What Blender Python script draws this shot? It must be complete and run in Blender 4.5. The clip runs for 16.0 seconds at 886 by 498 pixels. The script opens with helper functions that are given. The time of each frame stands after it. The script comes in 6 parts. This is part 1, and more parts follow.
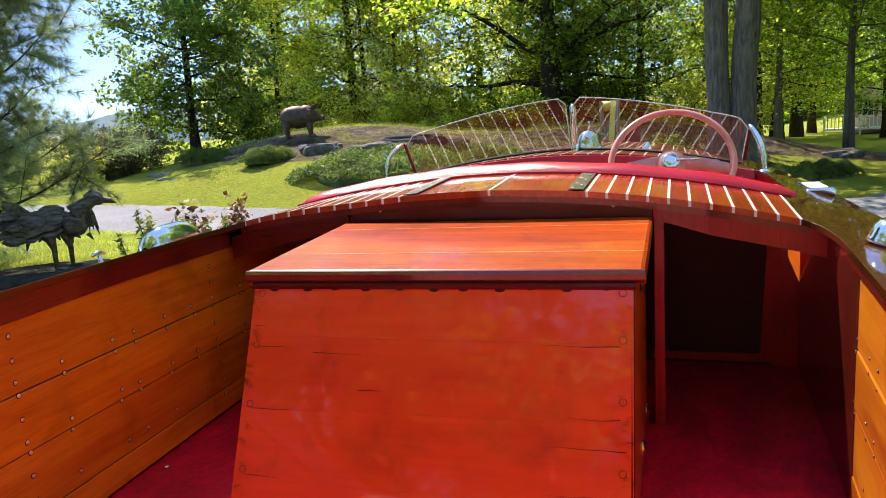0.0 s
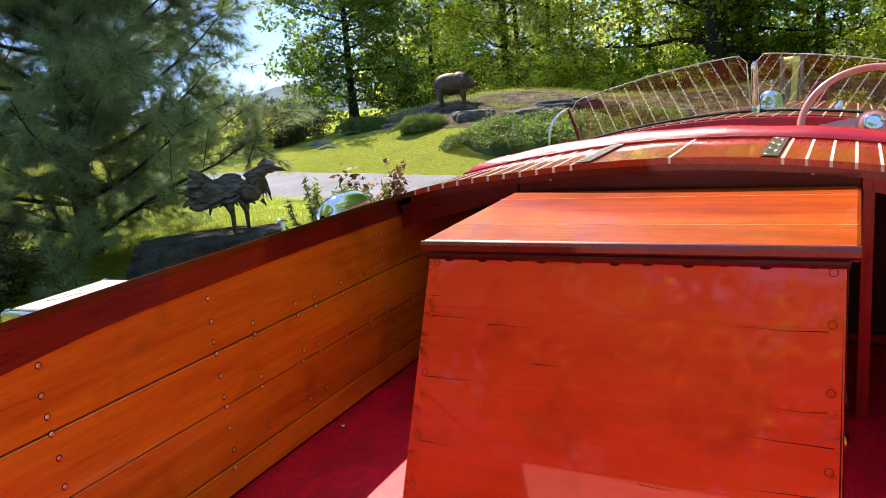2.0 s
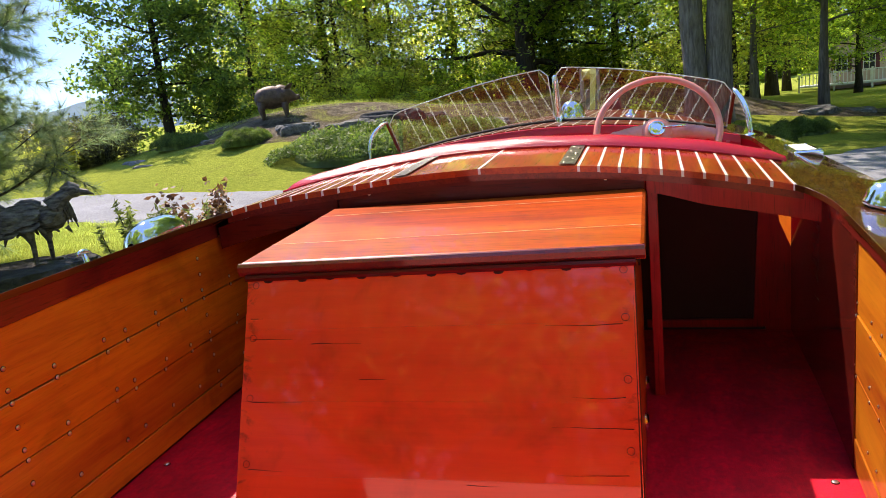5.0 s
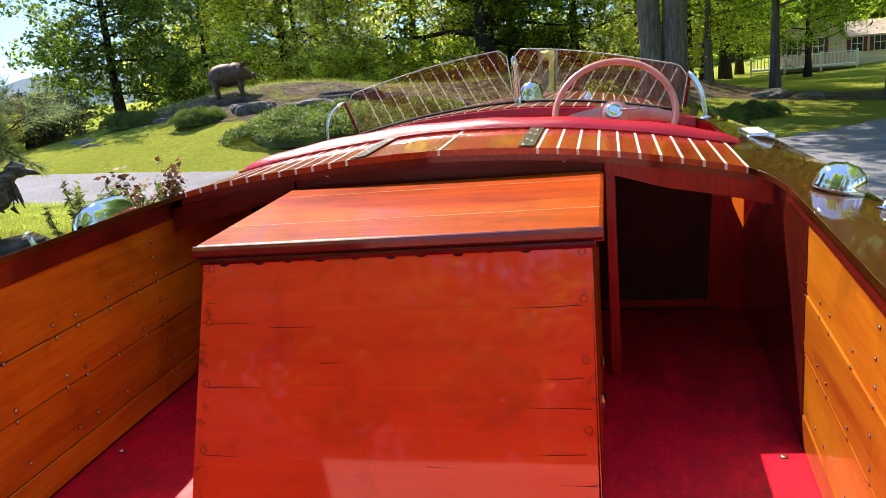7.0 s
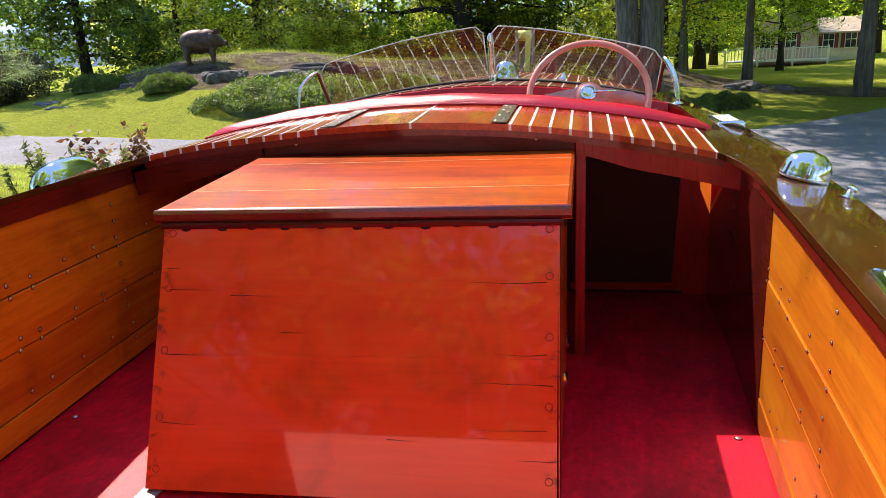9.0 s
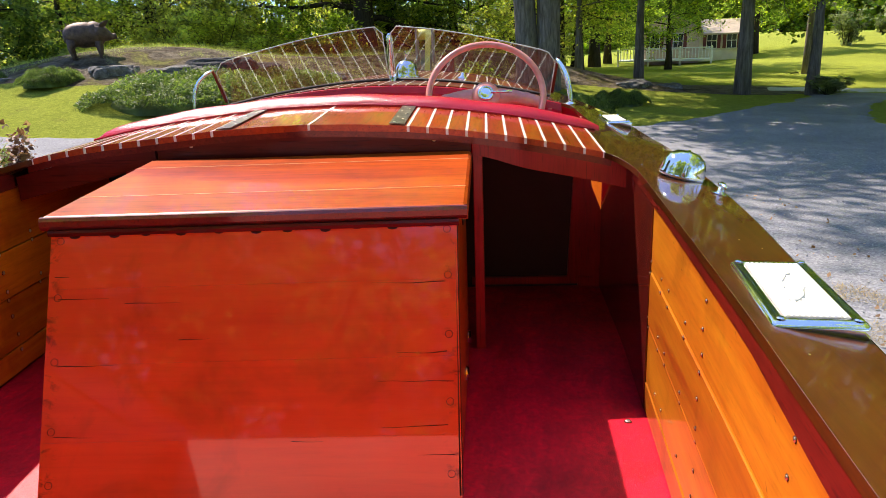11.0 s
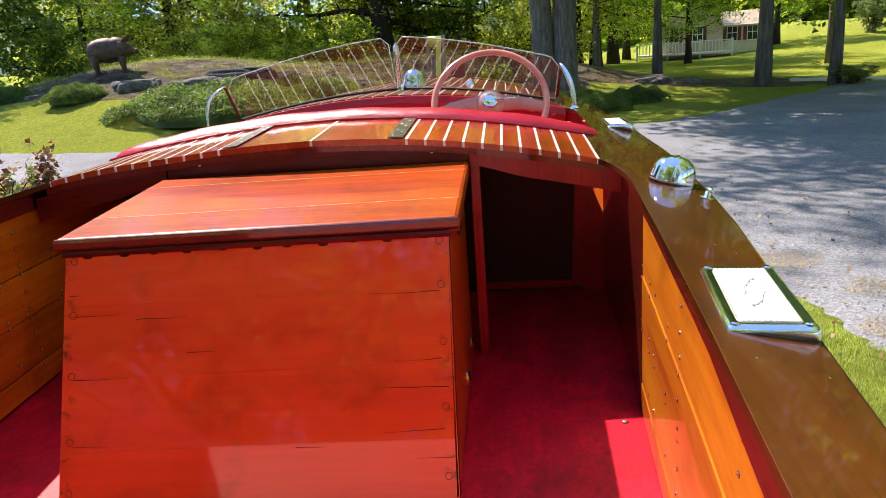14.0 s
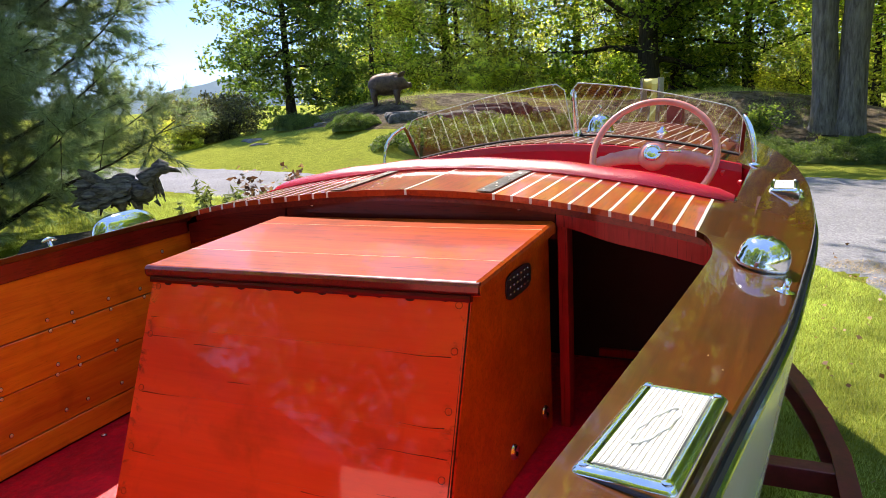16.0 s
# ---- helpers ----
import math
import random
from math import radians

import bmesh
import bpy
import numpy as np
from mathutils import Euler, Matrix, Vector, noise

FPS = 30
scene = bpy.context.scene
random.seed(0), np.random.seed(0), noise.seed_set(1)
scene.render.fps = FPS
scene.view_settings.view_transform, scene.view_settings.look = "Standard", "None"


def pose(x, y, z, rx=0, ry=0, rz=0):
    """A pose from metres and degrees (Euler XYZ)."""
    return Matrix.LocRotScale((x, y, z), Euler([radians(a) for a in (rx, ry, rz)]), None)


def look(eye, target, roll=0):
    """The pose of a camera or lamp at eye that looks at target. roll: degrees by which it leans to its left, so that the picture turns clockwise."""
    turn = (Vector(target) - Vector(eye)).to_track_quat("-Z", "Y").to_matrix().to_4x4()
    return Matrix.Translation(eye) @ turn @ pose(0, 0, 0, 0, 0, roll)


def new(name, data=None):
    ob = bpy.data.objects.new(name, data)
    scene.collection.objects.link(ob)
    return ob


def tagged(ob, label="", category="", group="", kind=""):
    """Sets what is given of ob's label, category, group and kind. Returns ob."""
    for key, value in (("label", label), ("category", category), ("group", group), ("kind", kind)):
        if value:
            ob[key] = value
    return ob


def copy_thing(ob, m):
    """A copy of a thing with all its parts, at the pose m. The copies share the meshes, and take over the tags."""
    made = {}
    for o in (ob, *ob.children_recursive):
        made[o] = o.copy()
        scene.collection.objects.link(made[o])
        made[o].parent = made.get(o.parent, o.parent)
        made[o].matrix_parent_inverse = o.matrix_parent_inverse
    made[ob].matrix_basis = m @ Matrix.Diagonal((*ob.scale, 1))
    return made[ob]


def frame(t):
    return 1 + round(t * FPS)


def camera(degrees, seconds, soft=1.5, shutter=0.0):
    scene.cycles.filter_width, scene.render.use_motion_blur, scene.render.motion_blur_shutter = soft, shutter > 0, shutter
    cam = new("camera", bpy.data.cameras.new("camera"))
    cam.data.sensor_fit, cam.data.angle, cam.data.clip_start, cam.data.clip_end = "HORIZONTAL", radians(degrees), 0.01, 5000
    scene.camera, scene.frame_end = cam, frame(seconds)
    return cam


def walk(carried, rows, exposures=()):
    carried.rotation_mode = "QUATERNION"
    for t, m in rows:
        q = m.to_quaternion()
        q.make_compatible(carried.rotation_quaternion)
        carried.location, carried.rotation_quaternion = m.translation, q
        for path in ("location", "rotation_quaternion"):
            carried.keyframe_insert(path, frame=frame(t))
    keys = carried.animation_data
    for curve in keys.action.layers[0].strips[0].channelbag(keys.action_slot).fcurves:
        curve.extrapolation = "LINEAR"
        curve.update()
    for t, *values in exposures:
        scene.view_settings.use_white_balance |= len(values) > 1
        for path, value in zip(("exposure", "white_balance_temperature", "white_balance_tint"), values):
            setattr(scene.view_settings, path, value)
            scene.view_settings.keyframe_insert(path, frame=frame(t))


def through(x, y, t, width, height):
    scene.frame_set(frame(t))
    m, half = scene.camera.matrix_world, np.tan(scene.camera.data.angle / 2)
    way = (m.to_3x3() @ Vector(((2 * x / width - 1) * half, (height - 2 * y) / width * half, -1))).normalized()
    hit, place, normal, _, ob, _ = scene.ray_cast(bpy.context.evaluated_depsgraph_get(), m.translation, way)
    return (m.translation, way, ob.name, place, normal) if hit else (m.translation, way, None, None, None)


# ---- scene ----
cam = camera(63.0, 16.0, soft=0.8)
PATH = [
    (0, (0.426, -1.229, 0.733), (-0.186, 0.645, 0.398), -3.4),
    (0.5, (0.391, -1.22, 0.737), (-0.404, 0.584, 0.4), -4.0),
    (1, (0.369, -1.219, 0.74), (-0.547, 0.522, 0.377), -4.5),
    (1.5, (0.364, -1.212, 0.739), (-0.604, 0.496, 0.358), -4.7),
    (2, (0.366, -1.214, 0.739), (-0.621, 0.479, 0.342), -4.9),
    (2.5, (0.368, -1.213, 0.74), (-0.613, 0.483, 0.339), -5.1),
    (3, (0.369, -1.213, 0.738), (-0.578, 0.505, 0.348), -5.2),
    (3.5, (0.377, -1.216, 0.741), (-0.503, 0.539, 0.359), -5.5),
    (4, (0.391, -1.222, 0.746), (-0.388, 0.58, 0.365), -5.6),
    (4.5, (0.391, -1.215, 0.748), (-0.27, 0.632, 0.36), -5.7),
    (5, (0.397, -1.212, 0.748), (-0.171, 0.661, 0.339), -5.9),
    (5.2, (0.398, -1.214, 0.749), (-0.141, 0.667, 0.331), -5.9),
    (7.3, (0.394, -1.205, 0.749), (-0.066, 0.68, 0.265), -5.4),
    (7.5, (0.404, -1.216, 0.752), (-0.054, 0.667, 0.259), -5.4),
    (8, (0.396, -1.197, 0.739), (-0.031, 0.69, 0.233), -3.9),
    (10.3, (0.397, -1.196, 0.735), (0.09, 0.699, 0.173), -1.8),
    (10.5, (0.395, -1.201, 0.74), (0.132, 0.701, 0.18), -1.8),
    (11, (0.413, -1.219, 0.749), (0.287, 0.7, 0.198), -2.0),
    (11.5, (0.439, -1.212, 0.743), (0.475, 0.713, 0.199), -2.0),
    (12, (0.441, -1.204, 0.734), (0.577, 0.714, 0.185), -1.7),
    (12.5, (0.44, -1.2, 0.729), (0.598, 0.714, 0.17), -1.4),
    (13, (0.439, -1.2, 0.731), (0.529, 0.716, 0.163), -1.7),
    (13.5, (0.428, -1.222, 0.747), (0.386, 0.695, 0.181), -2.7),
    (14, (0.473, -1.258, 0.775), (0.281, 0.657, 0.232), -4.1),
    (14.5, (0.629, -1.312, 0.801), (0.262, 0.588, 0.294), -5.0),
    (15, (0.749, -1.319, 0.787), (0.205, 0.547, 0.317), -5.0),
    (15.5, (0.766, -1.189, 0.783), (0.045, 0.626, 0.352), -4.2),
    (16, (0.853, -1.097, 0.792), (-0.006, 0.662, 0.38), -3.1),
]
walk(cam, [(t, look(e, g, r)) for t, e, g, r in PATH], [(0, 2.27, 7000, 21), (16, 2.27, 7000, 21)])


# ---- light ----
SUN = Vector((-0.55, 0.62, 1.0)).normalized()
world = bpy.data.worlds.new("sky")
scene.world = world
world.use_nodes = True
wn = world.node_tree.nodes
sky = wn.new("ShaderNodeTexSky")
sky.sky_type = "NISHITA"
sky.sun_disc = False
sky.dust_density, sky.air_density, sky.ozone_density = 0.0, 0.6, 4.0
sky.altitude = 2500
sky.sun_elevation = math.asin(SUN.z)
sky.sun_rotation = math.atan2(SUN.x, SUN.y)
wn["Background"].inputs["Strength"].default_value = 0.14
haze = wn.new("ShaderNodeMix")
haze.data_type = "RGBA"
haze.inputs[0].default_value = 0.74
haze.inputs[7].default_value = (0.48, 0.95, 2.1, 1)
world.node_tree.links.new(sky.outputs[0], haze.inputs[6])
world.node_tree.links.new(haze.outputs[2], wn["Background"].inputs["Color"])
sun_data = bpy.data.lights.new("sun", "SUN")
sun_data.energy, sun_data.angle, sun_data.color = 2.1, radians(0.55), (1.0, 0.94, 0.84)
new("sun", sun_data).matrix_world = look(SUN * 50, (0, 0, 0))


# ---- materials ----
class Mat:
    """A node material with short ways to add nodes."""

    def __init__(self, name, rough=0.5, metal=0.0, coat=0.0, coat_rough=0.05, spec=0.5):
        self.m = bpy.data.materials.new(name)
        self.m.use_nodes = True
        self.t = self.m.node_tree
        self.b = self.t.nodes["Principled BSDF"]
        self.b.inputs["Roughness"].default_value = rough
        self.b.inputs["Metallic"].default_value = metal
        self.b.inputs["Coat Weight"].default_value = coat
        self.b.inputs["Coat Roughness"].default_value = coat_rough
        self.b.inputs["Specular IOR Level"].default_value = spec
        self.co = self.t.nodes.new("ShaderNodeTexCoord").outputs["Object"]

    def link(self, a, b):
        self.t.links.new(a, b)

    def scaled(self, s, src=None):
        n = self.t.nodes.new("ShaderNodeMapping")
        n.inputs["Scale"].default_value = s if hasattr(s, "__len__") else (s, s, s)
        self.link(src or self.co, n.inputs["Vector"])
        return n.outputs[0]

    def noise(self, s, detail=4.0, rough=0.55, dist=0.0, scale=1.0):
        n = self.t.nodes.new("ShaderNodeTexNoise")
        n.inputs["Scale"].default_value = scale
        n.inputs["Detail"].default_value = detail
        n.inputs["Roughness"].default_value = rough
        n.inputs["Distortion"].default_value = dist
        self.link(self.scaled(s), n.inputs["Vector"])
        return n.outputs["Fac"]

    def voronoi(self, s, feature="F1"):
        n = self.t.nodes.new("ShaderNodeTexVoronoi")
        n.feature = feature
        n.inputs["Scale"].default_value = 1.0
        self.link(self.scaled(s), n.inputs["Vector"])
        return n

    def ramp(self, fac, *stops):
        n = self.t.nodes.new("ShaderNodeValToRGB")
        while len(n.color_ramp.elements) < len(stops):
            n.color_ramp.elements.new(0.5)
        for e, (p, c) in zip(n.color_ramp.elements, stops):
            e.position = p
            e.color = (*c, 1) if hasattr(c, "__len__") else (c, c, c, 1)
        self.link(fac, n.inputs["Fac"])
        return n.outputs["Color"]

    def mix(self, fac, a, b, mode="MIX"):
        n = self.t.nodes.new("ShaderNodeMix")
        n.data_type, n.blend_type = "RGBA", mode
        for v, k in ((fac, 0), (a, 6), (b, 7)):
            if isinstance(v, (int, float)):
                n.inputs[k].default_value = v if k == 0 else (v, v, v, 1)
            elif hasattr(v, "__len__"):
                n.inputs[k].default_value = (*v, 1)
            else:
                self.link(v, n.inputs[k])
        return n.outputs[2]

    def rand(self):
        return self.t.nodes.new("ShaderNodeObjectInfo").outputs["Random"]

    def island(self):
        return self.t.nodes.new("ShaderNodeNewGeometry").outputs["Random Per Island"]

    def color(self, c):
        if hasattr(c, "__len__"):
            self.b.inputs["Base Color"].default_value = (*c, 1)
        else:
            self.link(c, self.b.inputs["Base Color"])
        return self

    def rough(self, fac):
        self.link(fac, self.b.inputs["Roughness"])
        return self

    def bump(self, fac, dist=0.002, strength=0.5):
        n = self.t.nodes.new("ShaderNodeBump")
        n.inputs["Distance"].default_value = dist
        n.inputs["Strength"].default_value = strength
        self.link(fac, n.inputs["Height"])
        self.link(n.outputs[0], self.b.inputs["Normal"])
        return self


def wood(name, dark, mid, light, along="y", coat=1.0, coat_rough=0.04, tone=0.25, rough=0.35, marks=0.75, grainy=1.0, bump=0.35, worn_edge=0.0, streaky=1.0, pores=1.0):
    """Varnished wood, the grain along one axis."""
    m = Mat(name, rough=rough, coat=coat, coat_rough=coat_rough, spec=0.15)
    s = {"x": (2.2, 46, 46), "y": (46, 2.2, 46), "z": (46, 46, 2.2)}[along]
    s2 = {"x": (1.0, 9, 9), "y": (9, 1.0, 9), "z": (9, 9, 1.0)}[along]
    s3 = {"x": (14, 240, 240), "y": (240, 14, 240), "z": (240, 240, 14)}[along]
    grain = m.noise(s, 5, 0.6, 0.6)
    band = m.noise(s2, 3, 0.5, 0.3)
    pore = m.noise(s3, 2, 0.6)
    c = m.ramp(grain, (0.5 - 0.22 * grainy, dark), (0.52, mid), (0.5 + 0.28 * grainy, light))
    c = m.mix(0.45, c, m.ramp(band, (0.3, dark), (0.5, mid), (0.72, light)))
    c = m.mix(1.0, c, m.ramp(pore, (0.30, 1.0 - pores * (0.15 if grainy > 1.2 else 0.45)), (0.42, 1.0)), "MULTIPLY")
    c = m.mix(1.0, c, m.ramp(m.rand(), (0.0, 1.0 - tone), (1.0, 1.0 + tone * 0.6)), "MULTIPLY")
    mark = m.noise((70, 28, 70) if along == "y" else (28, 70, 70), 3, 0.6, 0.5)
    c = m.mix(m.ramp(mark, (0.72, 0.0), (0.78, marks)), c, (0.05, 0.012, 0.004))
    stain = m.noise(6.5, 4, 0.6, 0.4)
    c = m.mix(1.0, c, m.ramp(stain, (0.30, 0.72), (0.48, 1.0)), "MULTIPLY")
    streak = m.noise({"x": (5, 110, 110), "y": (110, 5, 110), "z": (110, 110, 5)}[along], 3, 0.7)
    c = m.mix(1.0, c, m.ramp(streak, (0.34, 1.0 - 0.2 * streaky), (0.50, 1.0), (0.68, 1.0 + 0.1 * streaky)), "MULTIPLY")
    if worn_edge:
        # blackened varnish along the two ends of the boards
        sep = m.t.nodes.new("ShaderNodeSeparateXYZ")
        m.link(m.co, sep.inputs[0])
        ab = m.t.nodes.new("ShaderNodeMath")
        ab.operation = "ABSOLUTE"
        m.link(sep.outputs[0], ab.inputs[0])
        near = m.ramp(ab.outputs[0], (worn_edge - 0.034, 0.0), (worn_edge - 0.004, 1.0))
        spots = m.ramp(m.noise((30, 42, 42), 5, 0.7, 0.4), (0.53, 0.0), (0.66, 0.85))
        c = m.mix(m.mix(1.0, near, spots, "MULTIPLY"), c, (0.05, 0.008, 0.005))
    m.color(c)
    m.bump(m.noise(s2, 3), 0.0008, bump)
    return m.m


box_wood = wood("varnished red wood", (0.60, 0.038, 0.012), (0.80, 0.064, 0.014), (0.90, 0.104, 0.018), "x", coat=0.85, coat_rough=0.04, tone=0.06, marks=0.12, grainy=3.4, bump=0.12, worn_edge=0.362, streaky=0.15, pores=0.2)
box_wood.node_tree.nodes["Principled BSDF"].inputs["Coat IOR"].default_value = 1.65
lid_wood = wood("varnished orange wood", (0.29, 0.025, 0.003), (0.44, 0.060, 0.004), (0.56, 0.105, 0.007), "x", coat=0.32, coat_rough=0.03, tone=0.08, bump=0.12)
side_wood = wood("varnished fir", (0.34, 0.045, 0.007), (0.55, 0.155, 0.010), (0.70, 0.275, 0.015), "y", coat=0.45, coat_rough=0.05, tone=0.34, marks=0.9, grainy=1.3, bump=0.2, streaky=0.45)
rail_wood = wood("dark red rail wood", (0.105, 0.008, 0.006), (0.165, 0.014, 0.008), (0.22, 0.023, 0.011), "y", coat_rough=0.06, tone=0.08)
deck_wood = wood("deck mahogany", (0.26, 0.018, 0.004), (0.44, 0.044, 0.006), (0.56, 0.078, 0.012), "y", coat=1.0, coat_rough=0.06, tone=0.2)
board_wood = wood("brown covering board", (0.055, 0.013, 0.002), (0.088, 0.023, 0.003), (0.122, 0.036, 0.006), "y", coat=1.0, coat_rough=0.04, tone=0.05, marks=0.35, grainy=1.5, bump=0.3)
foredeck_wood = wood("foredeck mahogany", (0.11, 0.012, 0.004), (0.18, 0.026, 0.006), (0.24, 0.045, 0.010), "y", coat=0.5, coat_rough=0.03, tone=0.2)
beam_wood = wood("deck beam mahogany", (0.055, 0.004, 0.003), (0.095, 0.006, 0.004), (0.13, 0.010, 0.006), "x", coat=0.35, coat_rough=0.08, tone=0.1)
red_trim = wood("red painted frame", (0.26, 0.008, 0.010), (0.34, 0.011, 0.013), (0.40, 0.016, 0.018), "z", coat=0.6, coat_rough=0.15, tone=0.05)
dark_panel_wood = wood("dark panel wood", (0.05, 0.006, 0.004), (0.10, 0.010, 0.006), (0.14, 0.018, 0.008), "y", coat_rough=0.10, tone=0.05)

m = Mat("black panel", rough=0.55)
m.color(m.ramp(m.noise(8), (0.3, (0.009, 0.004, 0.007)), (0.7, (0.018, 0.008, 0.013)))).bump(m.noise(300), 0.001, 0.2)
black_panel = m.m

m = Mat("red floor", rough=0.40, coat=0.08, coat_rough=0.25, spec=0.30)
fl = m.mix(0.5, m.ramp(m.noise((60, 20, 60), 5, 0.65), (0.3, (0.30, 0.003, 0.011)), (0.7, (0.74, 0.007, 0.030))),
           m.ramp(m.noise(7, 5, 0.6, 0.5), (0.3, (0.30, 0.003, 0.011)), (0.7, (0.74, 0.007, 0.030))))
fl = m.mix(1.0, fl, m.ramp(m.noise(70, 6, 0.8, 0.6), (0.34, 0.70), (0.5, 1.0), (0.66, 1.25)), "MULTIPLY")
fl = m.mix(1.0, fl, m.ramp(m.noise((9, 5, 9), 5, 0.7, 0.8), (0.34, 0.72), (0.66, 1.22)), "MULTIPLY")
fl = m.mix(m.ramp(m.noise((220, 60, 220), 3, 0.7), (0.68, 0.0), (0.80, 0.45)), fl, (0.72, 0.18, 0.20))
fl = m.mix(m.ramp(m.noise(34, 5, 0.75, 1.5), (0.68, 0.0), (0.76, 0.25)), fl, (0.70, 0.20, 0.22))
m.color(fl).bump(m.noise(420, 3, 0.6), 0.0012, 0.6)
red_floor = m.m

m = Mat("red vinyl", rough=0.27)
m.color(m.ramp(m.noise(5), (0.3, (0.42, 0.005, 0.024)), (0.7, (0.54, 0.010, 0.034))))
m.bump(m.voronoi(300).outputs["Distance"], 0.0014, 0.7)
red_vinyl = m.m

m = Mat("faded pink vinyl", rough=0.45)
m.color(m.ramp(m.noise(6), (0.3, (0.62, 0.20, 0.17)), (0.7, (0.74, 0.28, 0.24)))).bump(m.noise(60), 0.001, 0.3)
pink_vinyl = m.m

m = Mat("chrome", rough=0.07, metal=1.0)
m.color(m.ramp(m.noise(30), (0.3, (0.78, 0.79, 0.80)), (0.7, (0.92, 0.92, 0.92)))).rough(m.ramp(m.noise(60, 4), (0.35, 0.04), (0.75, 0.16)))
m.bump(m.noise(22, 2), 0.0006, 0.25)
chrome = m.m

m = Mat("worn bronze plate", rough=0.35, metal=0.8)
m.color(m.ramp(m.noise(70, 5), (0.35, (0.05, 0.045, 0.035)), (0.6, (0.16, 0.14, 0.11)), (0.75, (0.45, 0.42, 0.38))))
hinge_metal = m.m

m = Mat("screw brass", rough=0.3, metal=1.0)
m.color(m.ramp(m.rand(), (0.0, (0.72, 0.60, 0.46)), (1.0, (0.92, 0.84, 0.74))))
screw_metal = m.m

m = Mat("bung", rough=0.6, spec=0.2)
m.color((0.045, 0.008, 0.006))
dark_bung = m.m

m = Mat("white seam", rough=0.45, coat=0.5)
m.color(m.ramp(m.noise(40), (0.3, (0.66, 0.60, 0.52)), (0.7, (0.84, 0.80, 0.74))))
seam_white = m.m

m = Mat("tan filler", rough=0.4, coat=0.6)
m.color(m.ramp(m.noise((30, 5, 5), 4), (0.35, (0.62, 0.20, 0.06)), (0.65, (0.84, 0.52, 0.30))))
seam_tan = m.m

m = Mat("ribbed white rubber", rough=0.6)
m.color(m.ramp(m.noise(90, 4), (0.35, (0.62, 0.61, 0.56)), (0.65, (0.76, 0.75, 0.70))))
pad_white = m.m

m = Mat("grey groove", rough=0.8)
m.color(m.ramp(m.noise(60), (0.3, (0.44, 0.42, 0.38)), (0.7, (0.54, 0.52, 0.47))))
pad_groove = m.m

m = Mat("pink wheel plastic", rough=0.3, coat=0.4, coat_rough=0.1)
m.color(m.ramp(m.noise((9, 9, 9), 5, 0.6), (0.35, (0.66, 0.20, 0.155)), (0.65, (0.82, 0.33, 0.27))))
m.bump(m.noise(160), 0.0006, 0.3)
wheel_pink = m.m

m = Mat("hull white", rough=0.25, coat=0.6)
m.color(m.ramp(m.noise(2.5, 5), (0.35, (0.66, 0.65, 0.60)), (0.65, (0.80, 0.79, 0.75))))
hull_white = m.m

m = Mat("black rubber", rough=0.7)
m.color(m.ramp(m.noise(25, 5), (0.3, (0.012, 0.012, 0.013)), (0.7, (0.035, 0.034, 0.033)))).bump(m.noise(90), 0.002, 0.4)
rubber = m.m

m = Mat("maroon trailer steel", rough=0.4, coat=0.3)
m.color(m.ramp(m.noise(14, 6, 0.65), (0.35, (0.12, 0.010, 0.018)), (0.62, (0.20, 0.018, 0.030)), (0.74, (0.14, 0.040, 0.03))))
m.bump(m.noise(60), 0.001, 0.4)
trailer_red = m.m

m = Mat("grey steel", rough=0.45, metal=0.7)
m.color(m.ramp(m.noise(30, 4), (0.3, (0.25, 0.25, 0.26)), (0.7, (0.45, 0.45, 0.46))))
grey_steel = m.m

m = Mat("yellow strap", rough=0.75)
m.color(m.ramp(m.noise(12), (0.3, (0.62, 0.58, 0.12)), (0.7, (0.80, 0.76, 0.26)))).bump(m.noise((600, 600, 120)), 0.001, 0.5)
strap_yellow = m.m

# clear glass for the windshield
gm = bpy.data.materials.new("windshield glass")
gm.use_nodes = True
gt = gm.node_tree
gb = gt.nodes["Principled BSDF"]
gt.nodes.remove(gb)
g_tr = gt.nodes.new("ShaderNodeBsdfTransparent")
g_tr.inputs[0].default_value = (0.86, 0.90, 0.86, 1)
g_gl = gt.nodes.new("ShaderNodeBsdfGlossy")
g_gl.inputs["Roughness"].default_value = 0.01
g_fr = gt.nodes.new("ShaderNodeFresnel")
g_fr.inputs["IOR"].default_value = 2.3
g_mx = gt.nodes.new("ShaderNodeMixShader")
gt.links.new(g_fr.outputs[0], g_mx.inputs[0])
gt.links.new(g_tr.outputs[0], g_mx.inputs[1])
gt.links.new(g_gl.outputs[0], g_mx.inputs[2])
gt.links.new(g_mx.outputs[0], gt.nodes["Material Output"].inputs[0])
glass = gm

m = Mat("glass edge", rough=0.2)
m.color((0.62, 0.70, 0.66))
glass_edge = m.m

# outdoors
m = Mat("lawn", rough=0.9, spec=0.0)
g1 = m.ramp(m.noise(0.35, 5, 0.6), (0.3, (0.215, 0.27, 0.038)), (0.7, (0.36, 0.415, 0.058)))
g2 = m.ramp(m.noise(9, 6, 0.7), (0.3, (0.135, 0.175, 0.032)), (0.7, (0.45, 0.475, 0.095)))
gc = m.mix(0.5, g1, g2)
gc = m.mix(m.ramp(m.noise(1.3, 5, 0.65), (0.60, 0.0), (0.72, 0.5)), gc, (0.20, 0.18, 0.06))
gc = m.mix(1.0, gc, m.ramp(m.noise(38, 4, 0.8), (0.34, 0.62), (0.66, 1.30)), "MULTIPLY")
m.color(gc).bump(m.noise(26, 7, 0.8), 0.07, 1.0)
lawn = m.m

